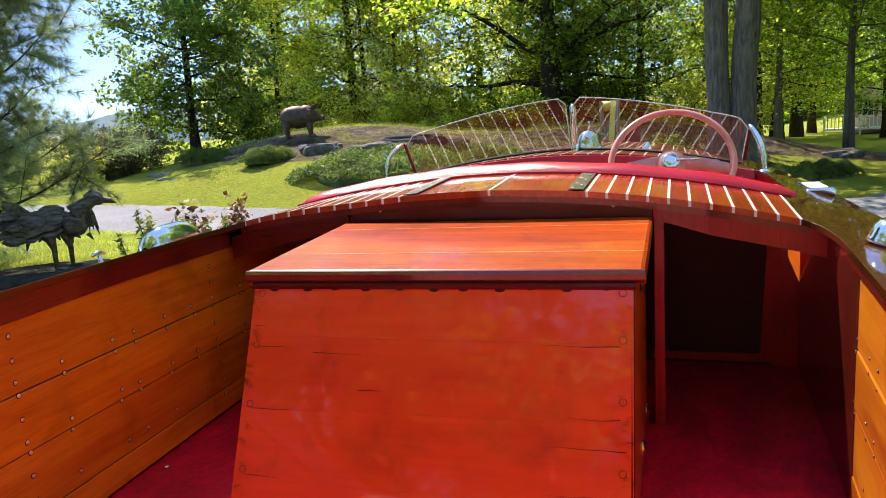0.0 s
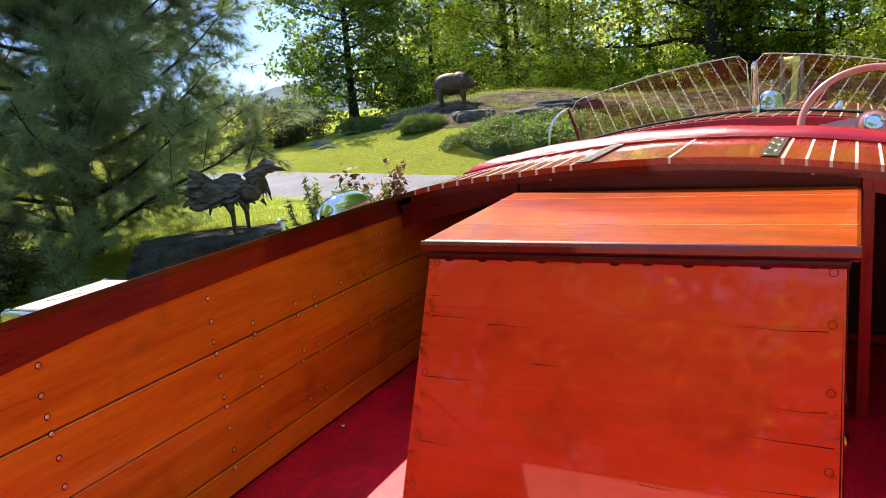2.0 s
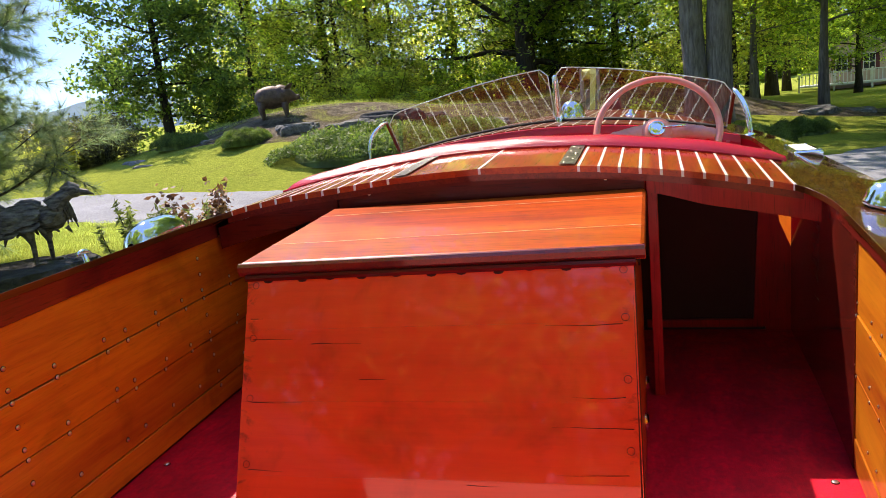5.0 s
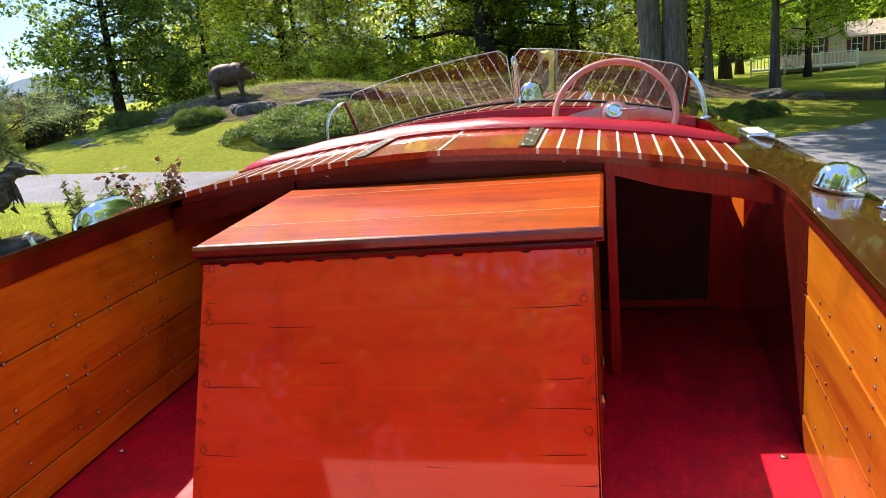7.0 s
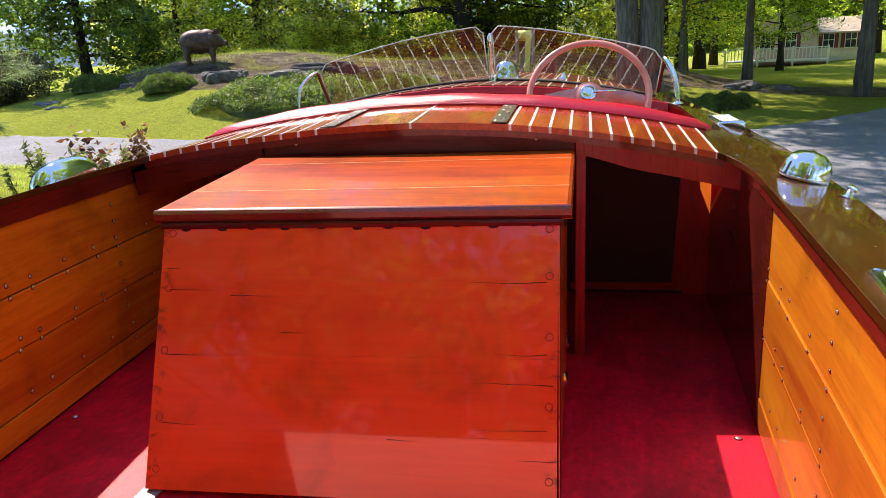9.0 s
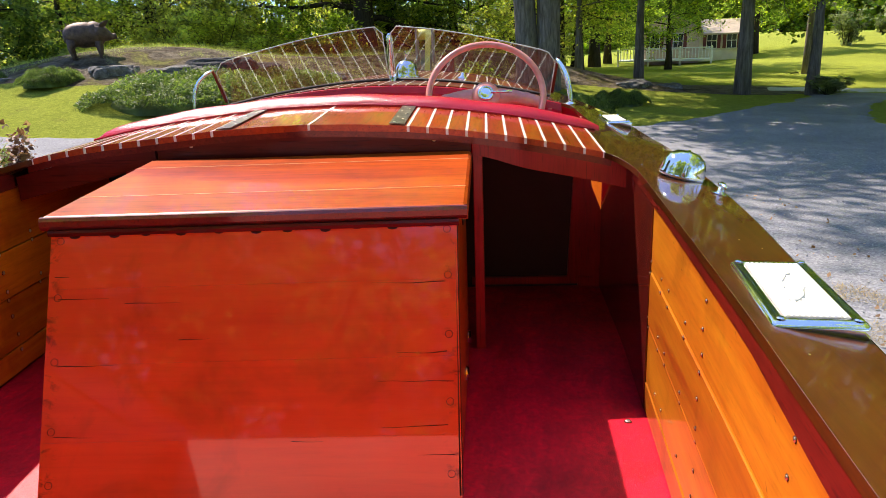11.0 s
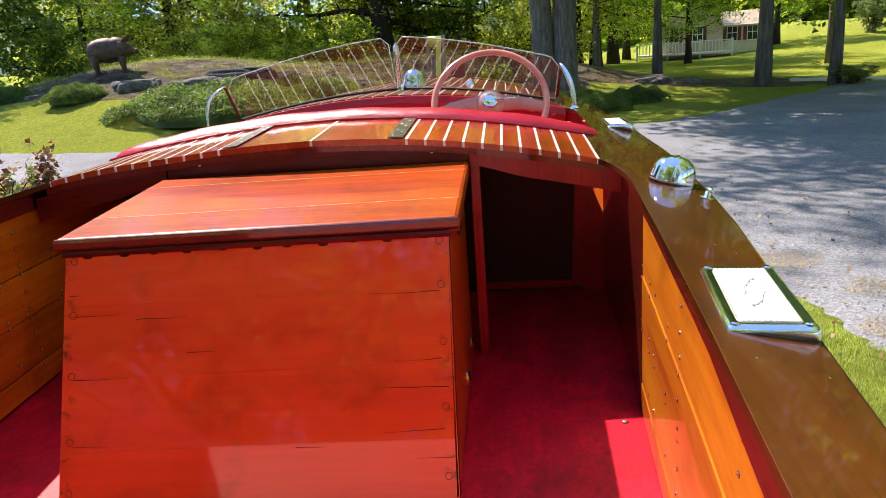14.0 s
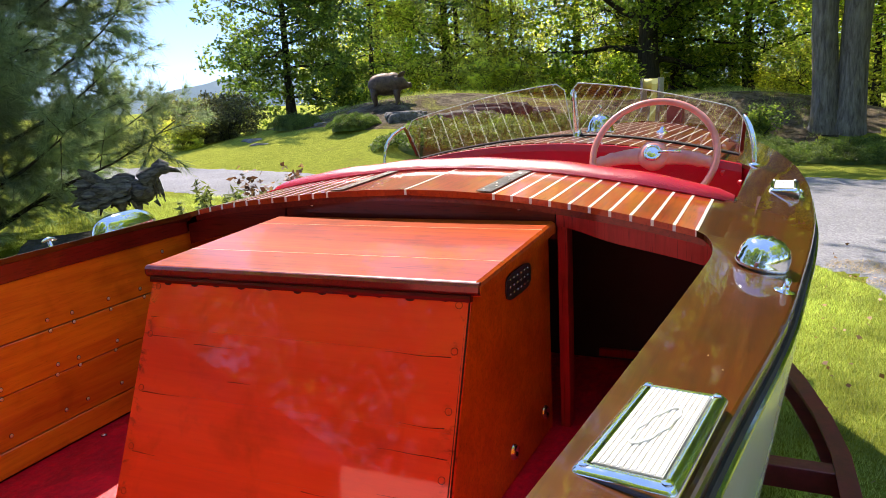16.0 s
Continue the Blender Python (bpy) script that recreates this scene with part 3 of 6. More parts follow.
for side in (-1, 1):
    # covering board along the whole sheer
    ys = [-2.3 + 0.08 * i for i in range(32)] + [0.26 + 0.013 * i for i in range(16)] + [0.4551 + 0.001, 0.50, 0.6, 0.7, 0.8]
    ys += [0.80 + 0.0125 * i for i in range(9)] + [1.0, 1.15, 1.3, 1.45] + [1.55 + 0.0137 * i for i in range(9)] + [1.7 + 0.06 * i for i in range(34)] + [3.745]
    ys = sorted({round(y, 4) for y in ys if y <= 3.745})
    rows = []
    for y in ys:
        xi, xo = inner_x(y), outer_x(y)
        xi = min(xi, xo - 0.01)
        w = xo - xi
        pts = [(xi, -0.0135), (xi, -0.0004), (xi + 0.0004, 0.0)]
        pts += [(xi + w * f, 0.0) for f in (0.25, 0.5, 0.75)] + [(xo - min(0.005, w * 0.15), 0.0), (xo - 0.0015, -0.0015), (xo, -0.006), (xo - 0.001, -0.028), (xo - min(0.016, w * 0.15), -0.028)]
        rows.append([(side * x, y, deck_z(side * x, y) + dz) for x, dz in pts])
    bm = bmesh.new()
    loft(bm, rows, True)
    part("covering_board", bm, board_wood, boat, "glossy brown varnished covering board", smooth=False)
    # rub rail with a bright strip
    rows, strip = [], []
    for y in [-2.3 + 0.1 * i for i in range(59)] + [3.58, 3.66, 3.74]:
        xo, z = outer_x(y), deck_z(side * outer_x(y), y) - 0.029
        rows.append([(side * (xo - 0.02), y, z), (side * (xo + 0.002), y, z), (side * (xo + 0.006), y, z - 0.010), (side * (xo + 0.002), y, z - 0.022), (side * (xo - 0.02), y, z - 0.022)])
        strip.append([(side * (xo + 0.003), y, z - 0.006), (side * (xo + 0.0085), y, z - 0.008), (side * (xo + 0.0085), y, z - 0.013), (side * (xo + 0.003), y, z - 0.015)])
    bm = bmesh.new()
    loft(bm, rows, True)
    rub = part("rub_rail", bm, rubber, boat, "dark rub rail along the sheer")
    bm = bmesh.new()
    loft(bm, strip, True)
    part("rub_strip", bm, chrome, rub, "bright metal strip")
    # hull side
    rows = []
    for y in [-2.3 + 0.2 * i for i in range(30)] + [3.6, 3.7]:
        xo, z = outer_x(y), deck_z(side * outer_x(y), y) - 0.048
        fl = smooth01((y - 1.2) / 2.4)
        rows.append([(side * (xo - 0.004), y, z), (side * (xo - 0.02 - 0.05 * fl), y - 0.02 * fl, z - 0.17), (side * (xo * (1 - 0.12 * fl) - 0.05), y - 0.07 * fl, z - 0.36),
                     (side * (xo * (1 - 0.35 * fl) - 0.09), y - 0.15 * fl, z - 0.52), (side * xo * 0.45 * (1 - 0.5 * fl), y - 0.25 * fl, z - 0.64), (0, y - 0.32 * fl, z - 0.74 + 0.12 * fl)])
    bm = bmesh.new()
    loft(bm, rows)
    hull = part("hull_side", bm, hull_white, boat, "glossy white painted hull side", smooth=True)

# transom
bm = bmesh.new()
pts = [(-0.69, 0.42), (-0.64, 0.05), (-0.60, -0.12), (-0.3, -0.22), (0, -0.30), (0.3, -0.22), (0.60, -0.12), (0.64, 0.05), (0.69, 0.42), (0.35, 0.49), (0, 0.51), (-0.35, 0.49)]
loft(bm, [[(x, -2.30, z) for x, z in pts], [(x, -2.26, z) for x, z in pts]], True)
transom = part("transom", bm, rail_wood, boat)
bm = bmesh.new()
loft(bm, [[(x * 0.97, -2.258, max(0.03, z - 0.01)) for x, z in pts if z > 0], [(x * 0.97, -2.225, max(0.03, z - 0.01)) for x, z in pts if z > 0]], True)
part("lining", bm, pink_vinyl, transom, "faded pink vinyl lining")

# rear seat
bm = bmesh.new()
loft(bm, [[(x, y, z) for y, z in ((-1.42, 0.004), (-1.46, 0.18), (-1.52, 0.385), (-1.555, 0.435), (-1.63, 0.452), (-2.20, 0.458), (-2.22, 0.44), (-2.22, 0.004))] for x in (-0.57, -0.30, 0.0, 0.30, 0.57)], True)
part("rear_seat", bm, pink_vinyl, boat, "faded pink-red vinyl rear seat")

# floor: sheet with a shallow camber, and a dark metal joint strip
bm = bmesh.new()
loft(bm, [[(-interp(INNER, y) - 0.015, y, -0.02), (-interp(INNER, y) - 0.015, y, 0.0), (interp(INNER, y) + 0.015, y, 0.0), (interp(INNER, y) + 0.015, y, -0.02)]
          for y in [-2.25 + 0.2 * i for i in range(17)]], True)
floor = part("floor", bm, red_floor, boat, "red painted cockpit floor, worn and scuffed")
box_part("joint_strip", (-0.372, -0.90, 0.001), (-0.335, -0.10, 0.005), grey_steel, floor, 0.001, "flat grey metal joint strip")


def side_x(y):
    return interp(INNER, y) + 0.010


def strip_rows(side, y0, y1, za, zb, thick, step=0.09, off=0.0):
    """Sections of a board on the cockpit side between two heights (functions of y)."""
    n = max(2, int((y1 - y0) / step))
    rows = []
    for i in range(n + 1):
        y = y0 + (y1 - y0) * i / n
        x = side_x(y) + off
        lo, hi = za(y), zb(y)
        e = 0.0016
        rows.append([(side * (x + thick), y, lo), (side * (x + e), y, lo), (side * x, y, lo + e), (side * x, y, hi - e), (side * (x + e), y, hi), (side * (x + thick), y, hi)])
    return rows


def rail_low(y):
    return interp([(-1.5, 0.385), (-0.75, 0.412), (-0.5, 0.432), (0.0, 0.440), (0.4, 0.440)], y)


def rail_top(y, side=1):
    return deck_z(side * inner_x(min(y, 0.2)), y) - 0.014


def seam_at(f):
    """Seams between the side planks, from the floor up."""
    return lambda y: f if f < 0.4 else rail_low(y)


SPLITS = (0.004, 0.065, 0.189, 0.302, 1.0)
SCREW = bmesh.new()
lathe(SCREW, [(0.0, 0.0026), (0.0034, 0.0024), (0.0052, 0.0010), (0.0054, 0.0002)], 10, Matrix.Rotation(radians(90), 4, "Y"))
n_head = len(SCREW.faces)
lathe(SCREW, [(0.0054, 0.0006), (0.0064, 0.0007), (0.0072, -0.0006)], 10, Matrix.Rotation(radians(90), 4, "Y"))
screw_me = bpy.data.meshes.new("screw")
bmesh.ops.recalc_face_normals(SCREW, faces=SCREW.faces[:])
SCREW.to_mesh(screw_me)
SCREW.free()
screw_me.materials.append(screw_metal)
screw_me.materials.append(dark_bung)
for f in screw_me.polygons:
    f.material_index = 1 if f.index >= n_head else 0


def put_screw(parent, p, rz=0.0, ry=0.0, scale=1.0):
    s = mesh_part("screw", screw_me, screw_metal, parent)
    s.matrix_world = pose(*p, 0, ry, rz) @ Matrix.Scale(scale * 0.8, 4)
    return s


RIBS = (-1.75, -1.42, -1.12, -0.90, -0.635, -0.285, -0.175, -0.028, 0.04, 0.155, 0.268, 0.36, 0.50, 0.65)
LONG_RIBS = (4, 5, 11)
for side in (-1, 1):
    # starboard planks stop where the dark shade sheet begins
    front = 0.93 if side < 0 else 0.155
    bm = bmesh.new()
    loft(bm, strip_rows(side, -2.25, 0.462 if side < 0 else 0.40, rail_low, lambda y: rail_top(y, side), 0.016, off=-0.006), True)
    lining = part("side_rail", bm, rail_wood, boat, "dark red rail under the covering board")
    for k, (a, b) in enumerate(zip(SPLITS, SPLITS[1:])):
        bm = bmesh.new()
        fa, fb = seam_at(a), seam_at(b)
        loft(bm, strip_rows(side, -2.25, front, lambda y: fa(y) + 0.0012, lambda y: fb(y) - 0.0012, 0.014, off=0.0015 * (k % 2)), True)
        part("plank", bm, side_wood, lining)
    for r, y in enumerate(RIBS):
        if y > front:
            continue
        heights = [0.092, 0.186, 0.209, 0.300, 0.325] + ([0.058, 0.141, 0.256, 0.362, 0.408] if r in LONG_RIBS else [])
        for z in heights:
            k = sum(z > s for s in SPLITS) - 1
            yy = y + 0.03 * (0.25 - z) + random.uniform(-0.005, 0.005)
            put_screw(lining, (side * (side_x(yy) + 0.0015 * (k % 2) - 0.0006), yy, z + random.uniform(-0.003, 0.003)), 0 if side < 0 else 180, 0.0, 1.0 if side < 0 else 0.65)
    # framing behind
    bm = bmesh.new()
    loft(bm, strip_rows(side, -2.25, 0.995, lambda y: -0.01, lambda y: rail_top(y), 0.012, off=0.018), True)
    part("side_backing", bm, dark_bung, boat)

# dark sheet forward of the cockpit, starboard only: deck shade put into its colour
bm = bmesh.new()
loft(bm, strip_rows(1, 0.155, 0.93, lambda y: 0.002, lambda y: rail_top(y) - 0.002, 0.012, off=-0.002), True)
part("forward_lining", bm, dark_panel_wood, boat, "dark varnished panel that paints in the shade under the deck")

# ---- deck planks ----
seam_x = [0.232 + 0.045 * i for i in range(11)]


def deck_strip(x0, x1, y0, y1, thick, lift=0.0, n=8):
    rows = []
    for i in range(n + 1):
        y = y0 + (y1 - y0) * i / n
        a, b = (x0(y), x1(y)) if callable(x0) else (x0, x1)
        rows.append([(a, y, deck_z(a, y) + lift - thick), (a, y, deck_z(a, y) + lift), ((a + b) / 2, y, deck_z((a + b) / 2, y) + lift), (b, y, deck_z(b, y) + lift), (b, y, deck_z(b, y) + lift - thick)])
    return rows


bm = bmesh.new()
rows = []
for i in range(29):
    x = -0.70 + 0.05 * i
    rows.append([(x, 0.462, deck_z(x, 0.46) - 0.014), (x, 0.80, deck_z(x, 0.80) - 0.014), (x, 0.80, deck_z(x, 0.80) - 0.03), (x, 0.462, deck_z(x, 0.46) - 0.03)])
loft(bm, rows, True)
aft_deck = part("aft_deck", bm, rail_wood, boat, "deck between the two cockpits")
edges = [-0.682] + [-v for v in reversed(seam_x[:-1])] + [0.0] + seam_x[:-1] + [0.682]
edges = sorted(set(edges))
for a, b in zip(edges, edges[1:]):
    bm = bmesh.new()
    loft(bm, deck_strip(a + 0.0028, b - 0.0028, 0.456, 0.80, 0.014), True)
    part("plank", bm, deck_wood, aft_deck)
for x in edges:
    bm = bmesh.new()
    loft(bm, deck_strip(x - 0.0031, x + 0.0031, 0.4555, 0.80, 0.014, 0.0006), True)
    part("seam", bm, seam_white, aft_deck, "white caulked seam")

# hatch hinges on the aft deck
for x in (-0.205, 0.205):
    bm = bmesh.new()
    loft(bm, deck_strip(x - 0.018, x + 0.018, 0.462, 0.765, 0.002, 0.004), True)
    hinge = part("hinge", bm, hinge_metal, aft_deck, "worn piano hinge plate")
    for i in range(7):
        y = 0.485 + 0.043 * i
        put_screw(hinge, (x + (0.008 if i % 2 else -0.008), y, deck_z(x, y) + 0.004), 0, -90, 0.8)

# foredeck
bm = bmesh.new()
rows = []
for i in range(26):
    y = 1.63 + (3.66 - 1.63) * i / 25
    w = max(0.012, inner_x(max(y, 1.67)) + 0.02)
    rows.append([(w * f, y, deck_z(w * f, y) - 0.014) for f in (-1, -0.75, -0.5, -0.25, 0, 0.25, 0.5, 0.75, 1)])
loft(bm, rows)
foredeck = part("foredeck", bm, rail_wood, boat, "striped mahogany foredeck")
fx = [-0.63 + 0.0525 * i for i in range(25)]
for a, b in zip(fx, fx[1:]):
    rows, far = [], 1.62
    for i in range(21):
        y = 1.625 + (3.6 - 1.625) * i / 20
        if max(abs(a), abs(b)) < inner_x(max(y, 1.67)) or y < 1.7:
            far = y
    n = max(2, int((far - 1.625) / 0.1))
    bm = bmesh.new()
    loft(bm, deck_strip(a + 0.0028, b - 0.0028, 1.625, far, 0.014, n=n), True)
    part("plank", bm, foredeck_wood, foredeck)
    if b < 0.63:
        bm = bmesh.new()
        loft(bm, deck_strip(b - 0.003, b + 0.003, 1.6245, far, 0.014, 0.0006, n), True)
        part("seam", bm, seam_white, foredeck, "white caulked seam")

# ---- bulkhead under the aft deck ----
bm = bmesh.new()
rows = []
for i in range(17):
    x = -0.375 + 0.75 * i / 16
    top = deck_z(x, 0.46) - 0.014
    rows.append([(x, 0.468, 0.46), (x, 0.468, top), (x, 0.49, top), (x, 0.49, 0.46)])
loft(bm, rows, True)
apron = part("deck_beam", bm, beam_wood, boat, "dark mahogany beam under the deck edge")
for x in (-0.29, 0.29):
    put_screw(apron, (x, 0.467, 0.530), -90, 0, 1.0)
for side in (-1, 1):
    bm = bmesh.new()
    rows = []
    for i in range(13):
        x = 0.379 + (0.735 - 0.379) * i / 12
        top = deck_z(x, 0.46) - 0.014
        d = 0.030 + 0.028 * smooth01(i / 5) * 0.6
        rows.append([(side * x, 0.464, top - d - 0.012), (side * x, 0.464, top), (side * x, 0.50, top), (side * x, 0.50, top - d - 0.012)])
    loft(bm, rows, True)
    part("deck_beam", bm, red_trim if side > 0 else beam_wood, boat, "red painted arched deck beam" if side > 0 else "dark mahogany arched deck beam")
    bm = bmesh.new()
    add_box(bm, (0.379, 0.47, 0.0), (0.402, 0.515, 0.50), 0.002, Matrix.Diagonal((side, 1, 1, 1)))
    part("post", bm, red_trim, boat, "red painted upright post")
    # bulkhead further forward, a red frame with a black panel
    bm = bmesh.new()
    rows = []
    for i in range(13):
        x = side * (0.001 + (0.79 if side < 0 else 0.689) * i / 12)
        top = deck_z(x, 0.95) - 0.012
        rows.append([(x, 0.95, -0.02), (x, 0.962, -0.02), (x, 0.962, top), (x, 0.95, top)])
    loft(bm, rows, True)
    bulk = part("bulkhead", bm, black_panel, boat, "black bulkhead panel in a red frame")
    bm = bmesh.new()
    v = add_box(bm, (0.36, 0.935, 0.012), (0.735, 0.95, 0.034), 0.001, Matrix.Diagonal((side, 1, 1, 1)))
    part("frame", bm, red_trim, bulk)
    bm = bmesh.new()
    loft(bm, [[(side * 0.655, 0.935, 0.03), (side * 0.69, 0.935, 0.03), (side * 0.69, 0.95, 0.03), (side * 0.655, 0.95, 0.03)],
              [(side * 0.672, 0.935, 0.40), (side * 0.702, 0.935, 0.40), (side * 0.702, 0.95, 0.40), (side * 0.672, 0.95, 0.40)],
              [(side * 0.678, 0.935, 0.50), (side * 0.708, 0.935, 0.50), (side * 0.708, 0.95, 0.50), (side * 0.678, 0.95, 0.50)]], True)
    part("frame", bm, red_trim, bulk)

# wedge that narrows the gap beside the starboard frame
bm = bmesh.new()
loft(bm, [[(0.688, 0.938, 0.0), (0.768, 0.938, 0.0), (0.768, 0.95, 0.0), (0.688, 0.95, 0.0)], [(0.690, 0.938, 0.24), (0.756, 0.938, 0.24), (0.756, 0.95, 0.24), (0.690, 0.95, 0.24)], [(0.693, 0.938, 0.32), (0.724, 0.938, 0.32), (0.724, 0.95, 0.32), (0.693, 0.95, 0.32)], [(0.695, 0.938, 0.46), (0.714, 0.938, 0.46), (0.714, 0.95, 0.46), (0.695, 0.95, 0.46)]], True)
part("frame", bm, red_trim, boat, "red painted frame edge")

# ---- front cockpit ----
bm = bmesh.new()
rows = []
for i in range(41):
    u = -1 + 2 * i / 40
    x = 0.728 * u
    end = math.sqrt(max(0.0, 1 - abs(u) ** 10))
    lift, half = 0.026 * (0.35 + 0.65 * end), 0.062 * (0.5 + 0.5 * end)
    yc = 0.828 + 0.035 * abs(u) ** 6
    z0 = deck_z(x, 0.83)
    rows.append([(x, yc + half * math.cos(a), z0 - 0.012 + (lift + 0.012) * math.sin(a) + 0.0015 * math.sin(27 * x) * math.sin(a)) for a in (math.pi * k / 12 for k in range(13))])
loft(bm, rows)
bmesh.ops.holes_fill(bm, edges=bm.edges[:], sides=40)
pad = part("crash_pad", bm, red_vinyl, boat, "padded red vinyl coaming roll", smooth=True)
bm = bmesh.new()
tube(bm, [(0.71 * u, 0.766 + 0.035 * abs(u) ** 6, deck_z(0.71 * u, 0.77) + 0.004) for u in [-1 + 0.05 * i for i in range(41)]], 0.0035, 6)
part("piping", bm, red_vinyl, pad)

bm = bmesh.new()
ring = [(-0.72, 0.985), (-0.735, 1.0), (-0.735, 1.5), (-0.70, 1.62), (0.70, 1.62), (0.79, 1.5), (0.79, 1.0), (0.69, 0.985)] + [(0.69 - 0.115 * k, 0.985) for k in range(1, 12)]
loft(bm, [[(x, y, 0.02) for x, y in ring], [(x, y, 0.36) for x, y in ring], [(x, y if y > 0.99 else 0.868, deck_z(x, y) + (-0.006 if y > 0.99 else 0.006)) for x, y in ring]], True, caps=False)
gap = [f for f in bm.faces if f.calc_center_median().x > 0.66 and f.calc_center_median().y < 1.0]
bmesh.ops.delete(bm, geom=gap, context="FACES")
bm.faces.new([bm.verts.new((x, y, 0.03)) for x, y in ring])
part("front_cockpit_lining", bm, red_vinyl, boat, "red lining of the front cockpit")
bm = bmesh.new()
add_box(bm, (0.772, 1.0, 0.04), (0.786, 1.50, 0.43), 0.002)
part("plank", bm, side_wood, boat, "varnished plank inside the front cockpit")
bm = bmesh.new()
rows = []
for i in range(29):
    x = -0.70 + 0.05 * i
    z = deck_z(x, 1.62)
    rows.append([(x, 1.595, z - 0.15), (x, 1.600, z - 0.03), (x, 1.612, z - 0.005), (x, 1.625, z - 0.003), (x, 1.625, z - 0.15)])
loft(bm, rows, True)
dash = part("dashboard", bm, red_vinyl, boat, "red dashboard under the foredeck edge")
for x in (0.60, 0.655):
    bm = bmesh.new()
    lathe(bm, [(0.0, 0.012), (0.008, 0.010), (0.011, 0.0)], 12, pose(x + 0.05, 1.50, 0.49 - (x - 0.6) * 0.6, 0, -70, 0))
    part("knob", bm, lamp_red, dash, "red switch knob", smooth=True)

# steering wheel
wheel_m = pose(0.412, 1.535, 0.553, 58, 0, 0)
R = 0.213
bm = bmesh.new()
rows = []
for k in range(48):
    a = 2 * math.pi * k / 48
    rows.append([wheel_m @ Vector(((R + 0.0125 * math.cos(b)) * math.cos(a), (R + 0.0125 * math.cos(b)) * math.sin(a), 0.0105 * math.sin(b))) for b in (2 * math.pi * j / 10 for j in range(10))])
loft(bm, rows + [rows[0]], True, caps=False)
steering = part("steering_wheel", bm, wheel_pink, boat, "faded pink plastic steering wheel", smooth=True)
for s in (-1, 1):
    bm = bmesh.new()
    rows = []
    for i in range(11):
        u = i / 10
        x = s * (0.03 + (R - 0.035) * u)
        w = 0.036 - 0.015 * u + (0.004 if i in (7, 9) else 0.0)
        rows.append([wheel_m @ Vector((x, w * math.cos(b) - 0.035 * u * u, -0.012 + 0.012 * math.sin(b) + 0.006 * u)) for b in (2 * math.pi * j / 10 for j in range(10))])
    loft(bm, rows, True)
    part("spoke", bm, wheel_pink, steering, smooth=True)
bm = bmesh.new()
lathe(bm, [(0.0, -0.03), (0.050, -0.028), (0.056, -0.008), (0.050, 0.006), (0.034, 0.012), (0.0, 0.013)], 28, wheel_m)
part("hub", bm, wheel_pink, steering, smooth=True)
bm = bmesh.new()
lathe(bm, [(0.0, 0.0185), (0.018, 0.0180), (0.021, 0.0165), (0.023, 0.0195), (0.027, 0.0200), (0.0305, 0.0170), (0.032, 0.010)], 32, wheel_m)
part("horn_button", bm, chrome, steering, "chrome horn button", smooth=True)
bm = bmesh.new()
tube(bm, [wheel_m @ Vector(p) for p in ((0.02, 0.0, 0.020), (0.055, 0.0, 0.021), (0.098, 0.002, 0.020))], [0.005, 0.004, 0.006], 8)
part("lever", bm, chrome, steering, "small chrome lever", smooth=True)
bm = bmesh.new()
tube(bm, [wheel_m @ Vector((0, 0, -0.02)), wheel_m @ Vector((0, 0, -0.22))], 0.022, 12)
part("column", bm, chrome, steering, smooth=True)

